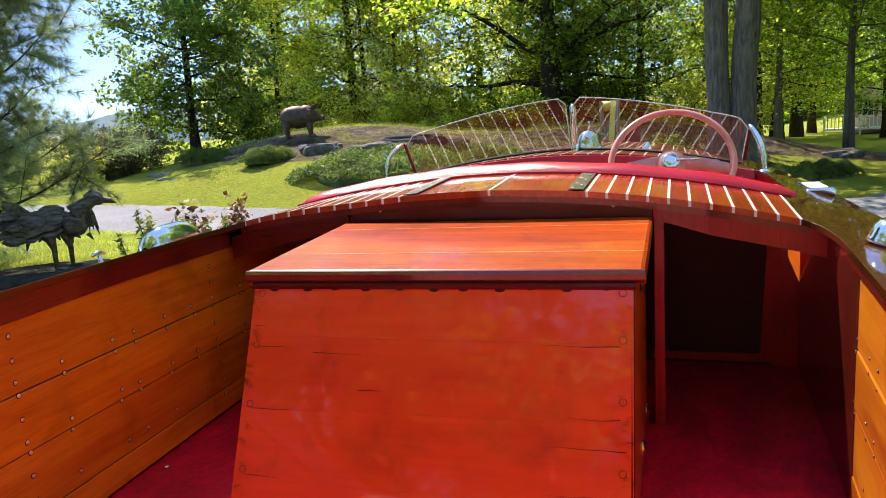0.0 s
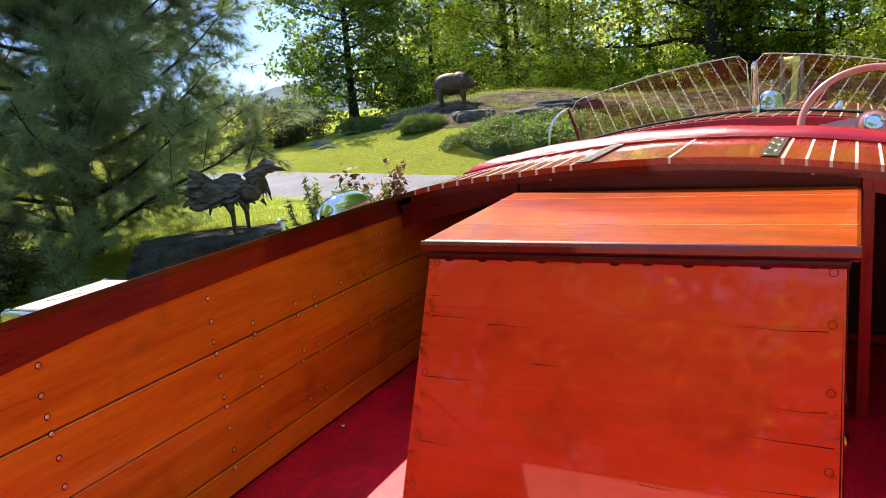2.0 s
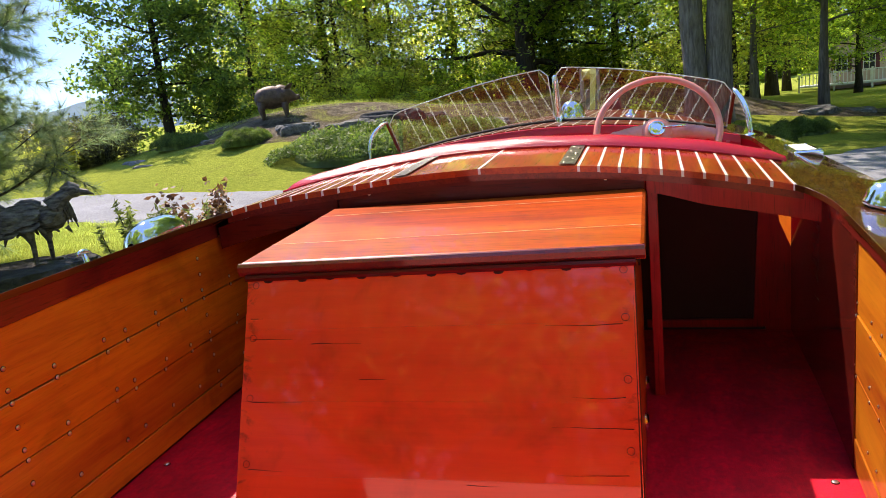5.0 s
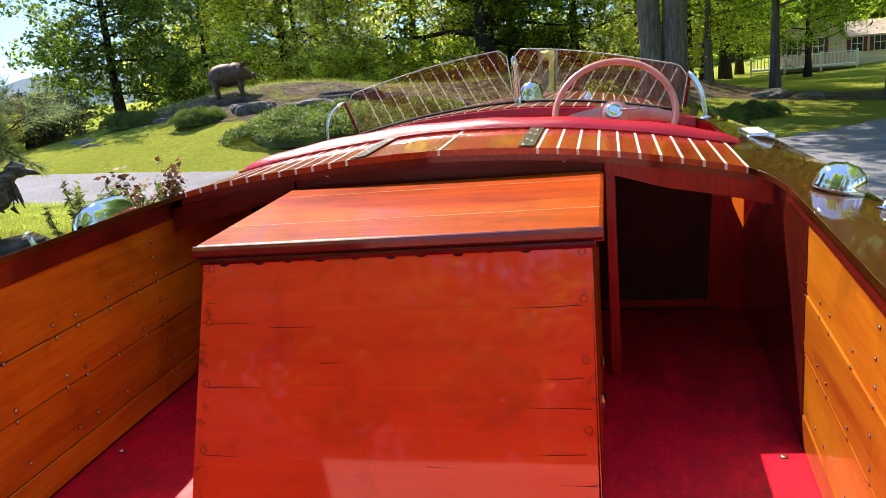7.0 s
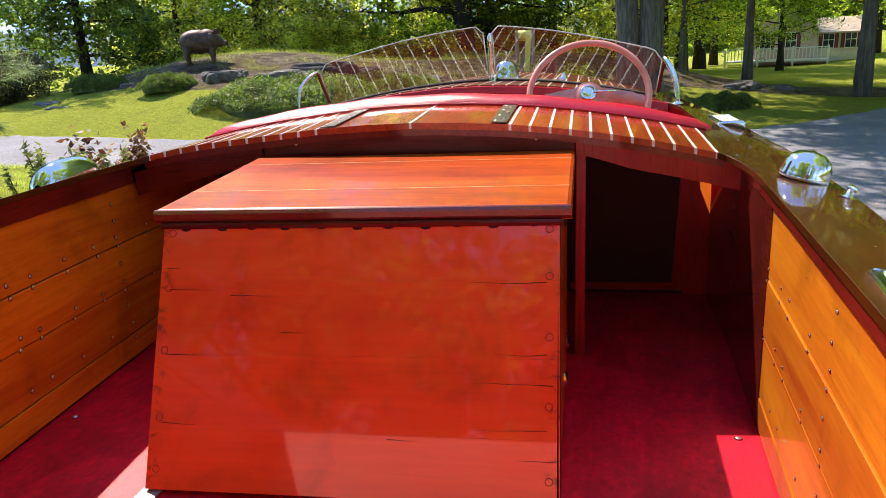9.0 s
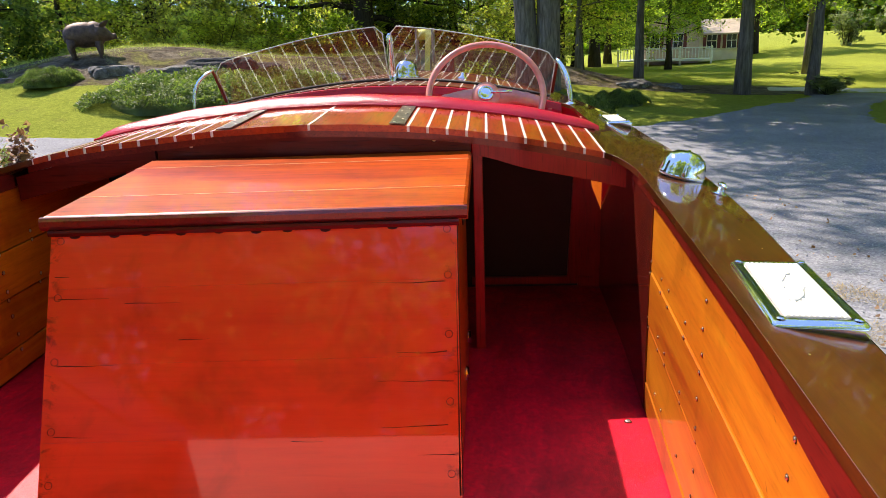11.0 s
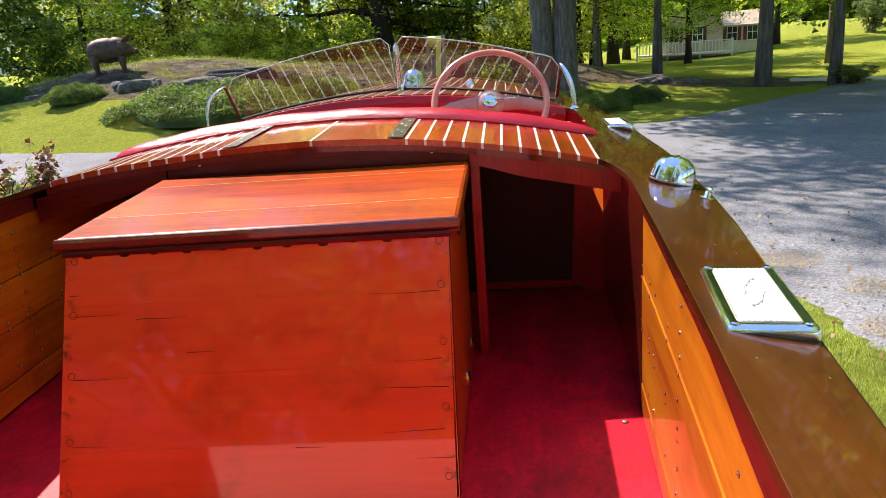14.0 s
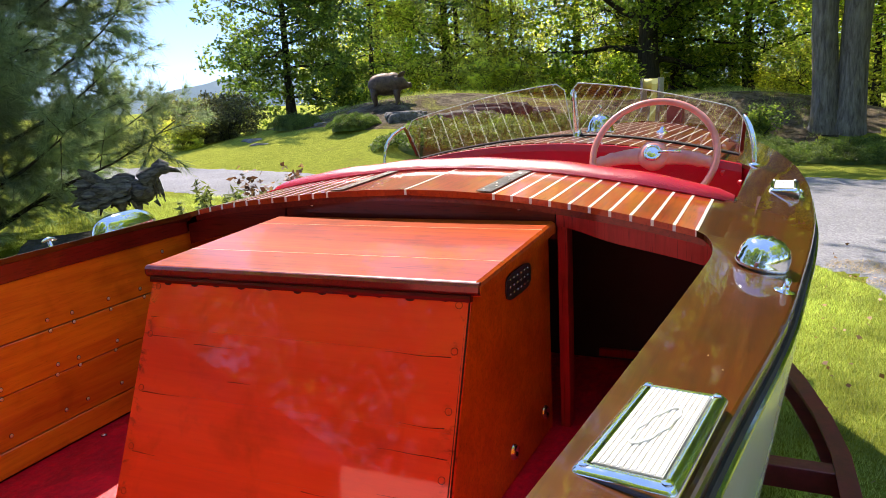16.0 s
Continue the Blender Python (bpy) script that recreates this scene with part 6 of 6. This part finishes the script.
# spiky seedlings and a bronze-leaved shrub by the drive
sap = stand(shrub("spiky_sapling", "sparse spiky pale green sapling", 51, 0.12, 0.98, 1300, 0.07, leaf_grey, 1.0, 8), -3.52, 3.45)
again(sap, -3.36, 3.62, 90, 0.95)
stand(shrub("bronze_shrub", "bronze-leaved shrub on the lawn beside the boat", 52, 0.20, 0.90, 1300, 0.065, leaf_red, 0.0, 8), -3.42, 4.30)
stand(shrub("bronze_shrub", "small bronze-leaved shrub beside the bow", 53, 0.2, 0.34, 260, 0.07, leaf_red, 0.0, 6), -3.6, 7.2)
for i, (x, y) in enumerate(((-7.2, 2.3), (-5.9, 2.0), (-7.0, 1.2), (-5.4, 1.4), (-6.4, 0.6), (-5.0, 0.9))):
    again(brush, x, y, 60 * i, 0.42, 0.36, "dark ground cover beneath the pine")
for x, y, s in ((9.6, 19.2, 0.6), (8.9, 11.0, 0.5), (9.4, 10.6, 0.55)):
    again(round_bush, x, y, 30, s, s * 0.4, "leafy clump at the foot of a tree")


# ---- sculptures, house, tractor ----
def blob(bm, centre, size, m=None, seed=0.0, rough=0.06, sub=3):
    r = bmesh.ops.create_icosphere(bm, subdivisions=sub, radius=1.0)
    for v in r["verts"]:
        d = 1 + rough * noise.noise(v.co * 2.2 + Vector((seed, seed, 0)))
        v.co = Vector((v.co.x * size[0], v.co.y * size[1], v.co.z * size[2])) * d
    bmesh.ops.transform(bm, matrix=Matrix.Translation(centre) @ (m or Matrix.Identity(4)), verts=r["verts"])


# pig statue: one plain mesh
bm = bmesh.new()
blob(bm, (-0.10, 0, 0.63), (0.50, 0.29, 0.33), Matrix.Rotation(radians(4), 4, "Y"), 1, 0.06)
blob(bm, (0.16, 0, 0.64), (0.30, 0.27, 0.33), None, 2, 0.05)
blob(bm, (-0.36, 0, 0.61), (0.26, 0.27, 0.30), None, 3, 0.05)
tube(bm, [(0.20, 0, 0.66), (0.34, 0, 0.65), (0.46, 0, 0.61), (0.56, 0, 0.575), (0.64, 0, 0.575), (0.70, 0, 0.585)], [0.28, 0.235, 0.165, 0.100, 0.072, 0.080], 16)
for sy in (-1, 1):
    tube(bm, [(0.34, sy * 0.10, 0.80), (0.42, sy * 0.14, 0.91), (0.53, sy * 0.15, 0.99)], [0.085, 0.075, 0.012], 8, 0.45)
    tube(bm, [(0.24, sy * 0.14, 0.46), (0.25, sy * 0.15, 0.24), (0.27, sy * 0.15, 0.08), (0.28, sy * 0.15, 0.0)], [0.105, 0.066, 0.046, 0.056], 10)
    tube(bm, [(-0.40, sy * 0.14, 0.50), (-0.46, sy * 0.15, 0.27), (-0.41, sy * 0.15, 0.09), (-0.40, sy * 0.15, 0.0)], [0.140, 0.075, 0.046, 0.056], 10)
for k in range(15):
    u = k / 14
    b = Vector((-0.48 + 0.86 * u, 0, 0.885 + 0.085 * math.sin(math.pi * u)))
    tube(bm, [b - Vector((0, 0, 0.04)), b + Vector((-0.02, 0, 0.030))], [0.030, 0.008], 6, 0.5)
tube(bm, [(-0.58, 0, 0.72), (-0.66, 0.02, 0.76), (-0.68, -0.02, 0.68)], [0.020, 0.014, 0.008], 6)
pig = part("pig_statue", bm, rust, smooth=True)
pig.matrix_world = pose(-9.95, 17.95, ground_z(-9.95, 17.95) - 0.06, 0, 0, 22) @ Matrix.Scale(0.98, 4)
tagged(pig, "rusty brown metal pig statue on the mound", "statue")

# bird statue: one plain mesh
bm = bmesh.new()
blob(bm, (-0.10, 0, 0.42), (0.27, 0.12, 0.11), Matrix.Rotation(radians(-10), 4, "Y"), 5, 0.12)
blob(bm, (0.15, 0, 0.42), (0.16, 0.12, 0.13), None, 6, 0.15)
RB = random.Random(12)
for s in (-1, 1):
    blob(bm, (-0.17, s * 0.120, 0.455), (0.28, 0.040, 0.115), Matrix.Rotation(radians(-14), 4, "Y"), 8 + s, 0.10)
    for k in range(26):
        u = k / 25
        p0 = Vector((0.10 - 0.36 * u + RB.uniform(-0.03, 0.03), s * (0.165 + 0.02 * math.sin(3 * u)), 0.50 - 0.10 * u + RB.uniform(-0.10, 0.07)))
        d = Vector((-1, s * RB.uniform(-0.05, 0.10), RB.uniform(-0.20, 0.22))).normalized()
        ln = RB.uniform(0.13, 0.24)
        tube(bm, [p0, p0 + d * ln * 0.35, p0 + d * ln * 0.75, p0 + d * ln], [0.020, 0.062, 0.055, 0.010], 6, 0.30)
for k in range(26):
    a = RB.uniform(-1, 1)
    p0 = Vector((-0.28 + RB.uniform(-0.05, 0.08), 0.12 * a, 0.46 + RB.uniform(-0.06, 0.10)))
    d = Vector((-0.8, a * 0.5, RB.uniform(-0.7, 1.0))).normalized()
    ln = RB.uniform(0.14, 0.24)
    tube(bm, [p0, p0 + d * ln * 0.6, p0 + d * ln], [0.03, 0.045, 0.012], 6, 0.25)
for k in range(16):
    p0 = Vector((RB.uniform(-0.30, 0.30), RB.uniform(-0.12, 0.12), RB.uniform(0.30, 0.36)))
    tube(bm, [p0, p0 + Vector((RB.uniform(-0.04, 0.06), 0, -RB.uniform(0.04, 0.11)))], [0.030, 0.008], 6, 0.4)
tube(bm, [(0.20, 0, 0.52), (0.29, 0, 0.60), (0.36, 0, 0.64)], [0.11, 0.075, 0.060], 10)
blob(bm, (0.39, 0, 0.65), (0.095, 0.06, 0.062), Matrix.Rotation(radians(12), 4, "Y"), 7)
tube(bm, [(0.44, 0, 0.645), (0.53, 0, 0.625), (0.585, 0, 0.595)], [0.040, 0.026, 0.004], 8)
tube(bm, [(0.30, 0, 0.675), (0.38, 0, 0.715), (0.47, 0, 0.690)], [0.03, 0.060, 0.02], 8, 0.35)
for k in range(24):
    p0 = Vector((RB.uniform(0.22, 0.36), RB.uniform(-0.06, 0.06), RB.uniform(0.46, 0.58)))
    tube(bm, [p0, p0 + Vector((RB.uniform(-0.02, 0.05), 0, -RB.uniform(0.08, 0.18)))], [0.020, 0.007], 6, 0.4)
for sy in (-1, 1):
    ox = 0.13 * (sy > 0)
    tube(bm, [(-0.06 + ox, sy * 0.07, 0.38), (-0.02 + ox, sy * 0.08, 0.20), (-0.02 + ox, sy * 0.08, 0.0)], [0.07, 0.026, 0.020], 8)
    for t in (-0.5, 0, 0.5):
        b = Vector((-0.02 + ox, sy * 0.08, 0.01))
        tube(bm, [b, b + Vector((0.09 * math.cos(t), 0.09 * math.sin(t), -0.006))], [0.014, 0.008], 6)
bird = part("bird_statue", bm, feather_metal)
bird.matrix_world = pose(-4.40, 3.38, -0.235, 0, 0, 40) @ Matrix.Scale(0.83, 4)
tagged(bird, "weathered metal turkey statue standing on a boulder", "statue")
rock("boulder", 4.4, (0.66, 0.44, 0.38), "flat-topped lichened dark slab boulder", -4.56, 3.22, 48, 0.0, -0.515, 0.72, slab_mat)
rock("boulder", 9.4, (0.55, 0.5, 0.25), "low mossy boulder beneath the pine", -6.7, 2.0, 10, 0.0, -0.62)

# house beyond the trees
house = thing("house", "cream house with maroon shutters and a white railed deck", "house", (12.1, 43.4, ground_z(12.1, 43.4) - 0.05), rz=-14)
house.scale = (0.72, 0.8, 0.80)


def hp(name, lo, hi, mat, parent=None, label=""):
    return box_part(name, lo, hi, mat, parent or house, 0.01, label)


w1 = hp("wall", (-3.4, -0.5, 0.0), (1.0, 5.5, 2.45), siding_pink, None, "pale pink clapboard wall")
w2 = hp("wall", (1.0, 0.4, 0.0), (4.4, 5.0, 2.15), siding_cream, None, "cream clapboard wall")
for i in range(14):
    hp("clapboard", (-3.42, -0.52, 0.15 + 0.16 * i), (1.01, -0.50, 0.17 + 0.16 * i), siding_pink, w1)
    if i < 12:
        hp("clapboard", (1.01, 0.38, 0.15 + 0.16 * i), (4.42, 0.40, 0.17 + 0.16 * i), siding_cream, w2)
for (x0, x1, y0, y1, z0, rise) in ((-3.7, 1.25, -0.8, 5.8, 2.40, 1.35), (1.2, 4.7, 0.1, 5.3, 2.10, 1.0)):
    bm = bmesh.new()
    xm = (x0 + x1) / 2
    prof = [(x0, z0), (xm, z0 + rise), (x1, z0), (x1, z0 - 0.12), (xm, z0 + rise - 0.14), (x0, z0 - 0.12)] if x0 < 0 else None
    if prof:
        loft(bm, [[(x, y0, z) for x, z in prof], [(x, y1, z) for x, z in prof]], True)
    else:
        ym = (y0 + y1) / 2
        prof = [(y0, z0), (ym, z0 + rise), (y1, z0), (y1, z0 - 0.12), (ym, z0 + rise - 0.14), (y0, z0 - 0.12)]
        loft(bm, [[(x0, y, z) for y, z in prof], [(x1, y, z) for y, z in prof]], True)
    part("roof", bm, roof_mat, house, "tan shingle roof")
bm = bmesh.new()
loft(bm, [[(x, y, z) for x, z in ((-3.4, 2.4), (-1.22, 3.58), (1.0, 2.4))] for y in (-0.48, 5.4)], True)
part("gable", bm, siding_pink, house)
for (x, z, y) in ((-0.6, 1.1, -0.52), (2.0, 1.05, 0.38), (3.5, 1.05, 0.38), (-2.4, 1.1, -0.52)):
    w = hp("window", (x - 0.36, y - 0.04, z), (x + 0.36, y, z + 1.05), window_dark)
    for a, b in (((x - 0.40, z - 0.05), (x + 0.40, z)), ((x - 0.40, z + 1.05), (x + 0.40, z + 1.10)), ((x - 0.40, z), (x - 0.35, z + 1.05)), ((x + 0.35, z), (x + 0.40, z + 1.05)), ((x - 0.35, z + 0.50), (x + 0.35, z + 0.54)), ((x - 0.02, z), (x + 0.02, z + 1.05))):
        hp("frame", (a[0], y - 0.07, a[1]), (b[0], y - 0.03, b[1]), white_paint, w)
    for s in (-1, 1):
        hp("shutter", (x + s * 0.54 - 0.13, y - 0.05, z - 0.02), (x + s * 0.54 + 0.13, y - 0.01, z + 1.07), shutter_mat, w)
deck_p = hp("porch", (-5.2, -2.6, 0.30), (2.0, -0.52, 0.42), white_paint, None, "white railed porch deck")
for i in range(30):
    x = -5.15 + 7.1 * i / 29
    hp("baluster", (x - 0.03, -2.58, 0.42), (x + 0.03, -2.52, 1.15), white_paint, deck_p)
hp("handrail", (-5.2, -2.60, 1.15), (2.0, -2.50, 1.22), white_paint, deck_p)
for x in (-5.1, -2.8, -0.4, 1.9):
    hp("post", (x - 0.07, -2.62, -0.3), (x + 0.07, -2.48, 1.3), white_paint, deck_p)
for i in range(8):
    y = -2.5 + 2.0 * i / 7
    hp("baluster", (1.94, y - 0.03, 0.42), (2.0, y + 0.03, 1.15), white_paint, deck_p)

# tractor with a rear hitch and a raised loader
tractor = thing("tractor", "green tractor with yellow wheel rims and black loader arms", "tractor", (6.18, 6.67, ground_z(6.2, 6.7) + 0.02), rz=-21)
tractor.scale = (0.86, 0.86, 0.86)


def tractor_wheel(y, x, r, w):
    m = pose(x, y, r, 90, 0, 0)
    bm = bmesh.new()
    lathe(bm, [(r * 0.56, -w * 0.42), (r * 0.80, -w * 0.5), (r * 0.94, -w * 0.46), (r * 0.965, -w * 0.2), (r * 0.97, w * 0.2), (r * 0.94, w * 0.46), (r * 0.80, w * 0.5), (r * 0.56, w * 0.42)], 40, m)
    tyre = part("tyre", bm, rubber, tractor, "black lugged tyre", smooth=True)
    for k in range(20):
        for s in (-1, 1):
            a = 2 * math.pi * (k + 0.25 * s) / 20
            bm = bmesh.new()
            mm = m @ Matrix.Rotation(a, 4, "Z") @ Matrix.Translation((r * 0.955, 0, s * w * 0.25)) @ Matrix.Rotation(s * 0.7, 4, "X")
            add_box(bm, (-0.03, -0.022, -w * 0.30), (0.035, 0.022, w * 0.30), 0.006, mm)
            part("lug", bm, rubber, tyre)
    bm = bmesh.new()
    lathe(bm, [(0.0, -w * 0.10), (r * 0.14, -w * 0.12), (r * 0.20, -w * 0.05), (r * 0.42, -w * 0.02), (r * 0.50, -w * 0.34), (r * 0.57, -w * 0.40), (r * 0.57, w * 0.40), (r * 0.50, w * 0.34), (r * 0.40, w * 0.05), (0.0, w * 0.10)], 32, m)
    rim = part("rim", bm, rim_yellow, tractor, "yellow wheel rim", smooth=True)
    for k in range(6):
        a = k * math.pi / 3
        bm = bmesh.new()
        lathe(bm, [(0.0, 0.02), (0.016, 0.018), (0.02, 0.0)], 8, m @ Matrix.Translation((r * 0.16 * math.cos(a), r * 0.16 * math.sin(a), w * 0.08)))
        part("bolt", bm, grey_steel, rim)
    return tyre


# local x points ahead of the tractor, away from the hitch
tractor_wheel(-0.62, 0.0, 0.62, 0.36)
tractor_wheel(0.62, 0.0, 0.62, 0.36)
tractor_wheel(-0.52, 1.75, 0.40, 0.26)
tractor_wheel(0.52, 1.75, 0.40, 0.26)
for s in (-1, 1):
    bm = bmesh.new()
    rows = []
    for k in range(11):
        a = radians(20 + 140 * k / 10)
        rows.append([Vector((0.70 * math.cos(a), s * b, 0.62 + 0.70 * math.sin(a) * 0.86 + dz)) for b, dz in ((0.36, 0.0), (0.36, 0.03), (0.82, 0.03), (0.82, 0.0))])
    loft(bm, rows, True)
    part("fender", bm, tractor_green, tractor, "green fender", smooth=True)
bm = bmesh.new()
add_box(bm, (-0.20, -0.34, 0.42), (2.1, 0.34, 0.78), 0.05)
part("chassis", bm, black_steel, tractor)
bm = bmesh.new()
add_box(bm, (0.75, -0.33, 0.78), (2.2, 0.33, 1.22), 0.08)
part("hood", bm, tractor_green, tractor, "green engine hood")
bm = bmesh.new()
add_box(bm, (-0.10, -0.25, 0.95), (0.35, 0.25, 1.05), 0.04)
add_box(bm, (-0.22, -0.25, 1.0), (-0.10, 0.25, 1.45), 0.05)
part("seat", bm, black_steel, tractor, "black seat")
for s in (-1, 1):
    bm = bmesh.new()
    tube(bm, [(-0.30, s * 0.45, 0.9), (-0.34, s * 0.45, 1.6), (-0.36, s * 0.43, 2.3)], [0.035, 0.035, 0.035], 8)
    part("roll_bar", bm, black_steel, tractor)
    bm = bmesh.new()
    pts = [(-0.44, s * 0.19, 0.95), (-0.58, s * 0.19, 1.35), (-0.53, s * 0.19, 1.85), (-0.40, s * 0.19, 2.35)]
    rows = [[Vector(p) + Vector((a, b, 0)) for a, b in ((-w, -0.035), (w, -0.035), (w, 0.035), (-w, 0.035))] for p, w in zip(pts, (0.04, 0.05, 0.045, 0.085))]
    loft(bm, rows, True)
    part("boom", bm, black_steel, tractor, "black curved backhoe boom")
    bm = bmesh.new()
    tube(bm, [(-0.60, s * 0.13, 1.35), (-0.58, s * 0.13, 1.62)], [0.022, 0.022], 10)
    part("reflector", bm, lamp_orange, tractor, "orange cylinder guard")
    bm = bmesh.new()
    lathe(bm, [(0.0, 0.03), (0.04, 0.026), (0.055, 0.0)], 14, pose(-0.60, s * 0.42, 1.24, 0, -90, 0))
    part("tail_lamp", bm, lamp_red, tractor, "round red tail lamp", smooth=True)
    bm = bmesh.new()
    tube(bm, [(-0.45, s * 0.36, 0.46), (-0.70, s * 0.30, 0.40), (-0.78, s * 0.30, 0.40)], 0.03, 8)
    part("lift_arm", bm, black_steel, tractor)
    bm = bmesh.new()
    tube(bm, [(-0.35, s * 0.30, 0.92), (-0.74, s * 0.30, 0.44)], 0.018, 8)
    part("lift_link", bm, black_steel, tractor)
bm = bmesh.new()
for i in range(5):
    tube(bm, [(-0.60 - 0.03 * i, -0.22 + 0.11 * i, 1.02), (-0.70, -0.22 + 0.11 * i, 0.92), (-0.60, -0.22 + 0.11 * i, 0.84)], 0.02, 6)
add_box(bm, (-0.66, -0.30, 0.98), (-0.45, 0.30, 1.06), 0.02)
part("bucket", bm, black_steel, tractor, "black toothed bucket")
bm = bmesh.new()
add_box(bm, (-0.84, -0.34, 0.30), (-0.76, 0.34, 0.38), 0.006)
add_box(bm, (-0.83, -0.05, 0.30), (-0.77, 0.05, 0.78), 0.006)
part("hitch_frame", bm, black_steel, tractor)
for s in (-1, 1):
    bm = bmesh.new()
    tube(bm, [(-0.80, s * 0.30, 0.36), (-0.80, 0.0, 0.78)], 0.022, 8)
    part("hitch_brace", bm, black_steel, tractor)
bm = bmesh.new()
tube(bm, [(-0.82, 0, 0.34), (-1.02, 0, 0.33), (-1.14, 0, 0.26), (-1.22, 0, 0.20), (-1.32, 0, 0.22)], [0.035, 0.035, 0.03, 0.028, 0.028], 8)
blob(bm, (-1.34, 0, 0.27), (0.035, 0.035, 0.035))
part("tow_hook", bm, black_steel, tractor, "bent drawbar with a ball")
box_part("drawbar_block", (-1.06, -0.08, 0.29), (-0.88, 0.08, 0.36), trailer_red, tractor, 0.01, "rusty red drawbar block")

# ---- grass blades and fallen leaves ----
def grass(name, label, count, x0, x1, y0, y1, hgt, seed, keep, lean=0.35, mat=None, lift=0.0):
    rng = np.random.default_rng(seed)
    p = np.stack([rng.uniform(x0, x1, count), rng.uniform(y0, y1, count)], 1)
    p = np.array([q for q in p if keep(q[0], q[1])])
    z = np.array([ground_z(q[0], q[1]) + lift for q in p])
    n = len(p)
    a = rng.uniform(0, 2 * math.pi, n)
    h = hgt * rng.uniform(0.5, 1.3, n)
    wv = np.stack([np.cos(a), np.sin(a), np.zeros(n)], 1) * 0.0019
    ln = np.stack([rng.normal(size=n), rng.normal(size=n), np.zeros(n)], 1) * lean
    base = np.stack([p[:, 0], p[:, 1], z], 1)
    tip = base + np.stack([np.zeros(n), np.zeros(n), h], 1) + ln * h[:, None]
    v = np.stack([base - wv, base + wv, tip], 1)
    me = bpy.data.meshes.new(name)
    me.vertices.add(n * 3)
    me.vertices.foreach_set("co", v.reshape(-1))
    me.loops.add(n * 3)
    me.loops.foreach_set("vertex_index", np.arange(n * 3))
    me.polygons.add(n)
    me.polygons.foreach_set("loop_start", np.arange(n) * 3)
    me.polygons.foreach_set("loop_total", np.full(n, 3))
    me.update(calc_edges=True)
    return tagged(mesh_part(name, me, mat or blade_mat), label, "grass", kind="stuff")


def off_drive(x, y):
    w = 0.35 * noise.noise((x * 1.5, y * 1.5, 9))
    return not inside(drive, x + 0.3 * w - 0.04, y + 0.3 * w)


grass("grass", "short bright lawn grass beside the boat", 270000, 0.7, 3.4, 0.0, 7.2, 0.027, 61, off_drive)
grass("grass", "sunlit lawn grass on the port side", 60000, -9.0, -1.2, 3.6, 9.2, 0.06, 62, off_drive)

STRAW = ((2.74, 3.24, 0.22), (3.32, 3.2, 0.2), (2.6, 2.6, 0.3), (3.05, 2.42, 0.28), (2.45, 1.7, 0.35), (2.9, 2.95, 0.2), (2.35, 3.9, 0.3), (2.75, 1.1, 0.35), (3.1, 1.9, 0.2), (1.7, 5.4, 0.3), (1.45, 5.9, 0.3), (2.5, 0.5, 0.3))


def straw_spot(x, y):
    d = min(math.hypot(x - a, (y - b) * 1.4) / r for a, b, r in STRAW)
    return d + 0.7 * noise.noise((x * 5, y * 5, 3)) < 0.9


grass("dry_straw", "dry straw-coloured grass at the gravel edge", 70000, 1.0, 3.7, 0.2, 6.4, 0.022, 64, straw_spot, 1.6, straw_mat, 0.026)


def on_mound(x, y):
    return ((x + 8.0) / 10.0) ** 2 + ((y - 19.8) / 4.5) ** 2 < 1 and noise.noise((x * 0.9, y * 0.9, 2)) > 0.04 - 0.14 * (y - 18.5)


tufts = grass("grass_tufts", "rough grass tufts on the mound", 60000, -18.0, 2.0, 15.0, 24.5, 0.13, 63, on_mound)
stones = np.random.default_rng(72)
ns = 5200
sp = np.stack([stones.uniform(2.0, 7.5, ns), stones.uniform(0.5, 9.0, ns)], 1)
sp = np.array([p for p in sp if inside(drive, p[0], p[1])])
base_v = np.array([(1, 0, 0), (-1, 0, 0), (0, 1, 0), (0, -1, 0), (0, 0, 1), (0, 0, -1)], float)
base_f = [(0, 2, 4), (2, 1, 4), (1, 3, 4), (3, 0, 4), (2, 0, 5), (1, 2, 5), (3, 1, 5), (0, 3, 5)]
sv, sf = [], []
for k, (x, y) in enumerate(sp):
    r = stones.uniform(0.003, 0.009)
    q = base_v * (r * stones.uniform(0.6, 1.3, size=3)) + stones.normal(size=(6, 3)) * r * 0.15
    a = stones.uniform(0, 6.3)
    rot = np.array([[math.cos(a), -math.sin(a), 0], [math.sin(a), math.cos(a), 0], [0, 0, 1]])
    q = q @ rot.T + np.array([x, y, ground_z(x, y) + 0.024])
    sf += [tuple(i + 6 * k for i in f) for f in base_f]
    sv += [tuple(p) for p in q]
m = Mat("loose stone", rough=0.9)
m.color(m.ramp(m.island(), (0.0, (0.16, 0.165, 0.17)), (0.6, (0.32, 0.32, 0.32)), (1.0, (0.52, 0.51, 0.49))))
tagged(mesh_part("gravel_stones", from_lists("gravel_stones", sv, sf), m.m), "loose grey gravel stones", "gravel", kind="stuff")
litter = np.random.default_rng(71)
lx, ly = litter.uniform(1.0, 3.4, 300), litter.uniform(0.8, 7.0, 300)
c = np.array([(x, y, ground_z(x, y) + 0.040) for x, y in zip(lx, ly)])
tagged(mesh_part("fallen_leaves", leaf_mesh("fallen_leaves", c, 0.034 * litter.uniform(0.5, 1.3, 300), litter, 1.2, 0.75), leaf_litter), "scattered dry brown leaves", "leaves", kind="stuff")
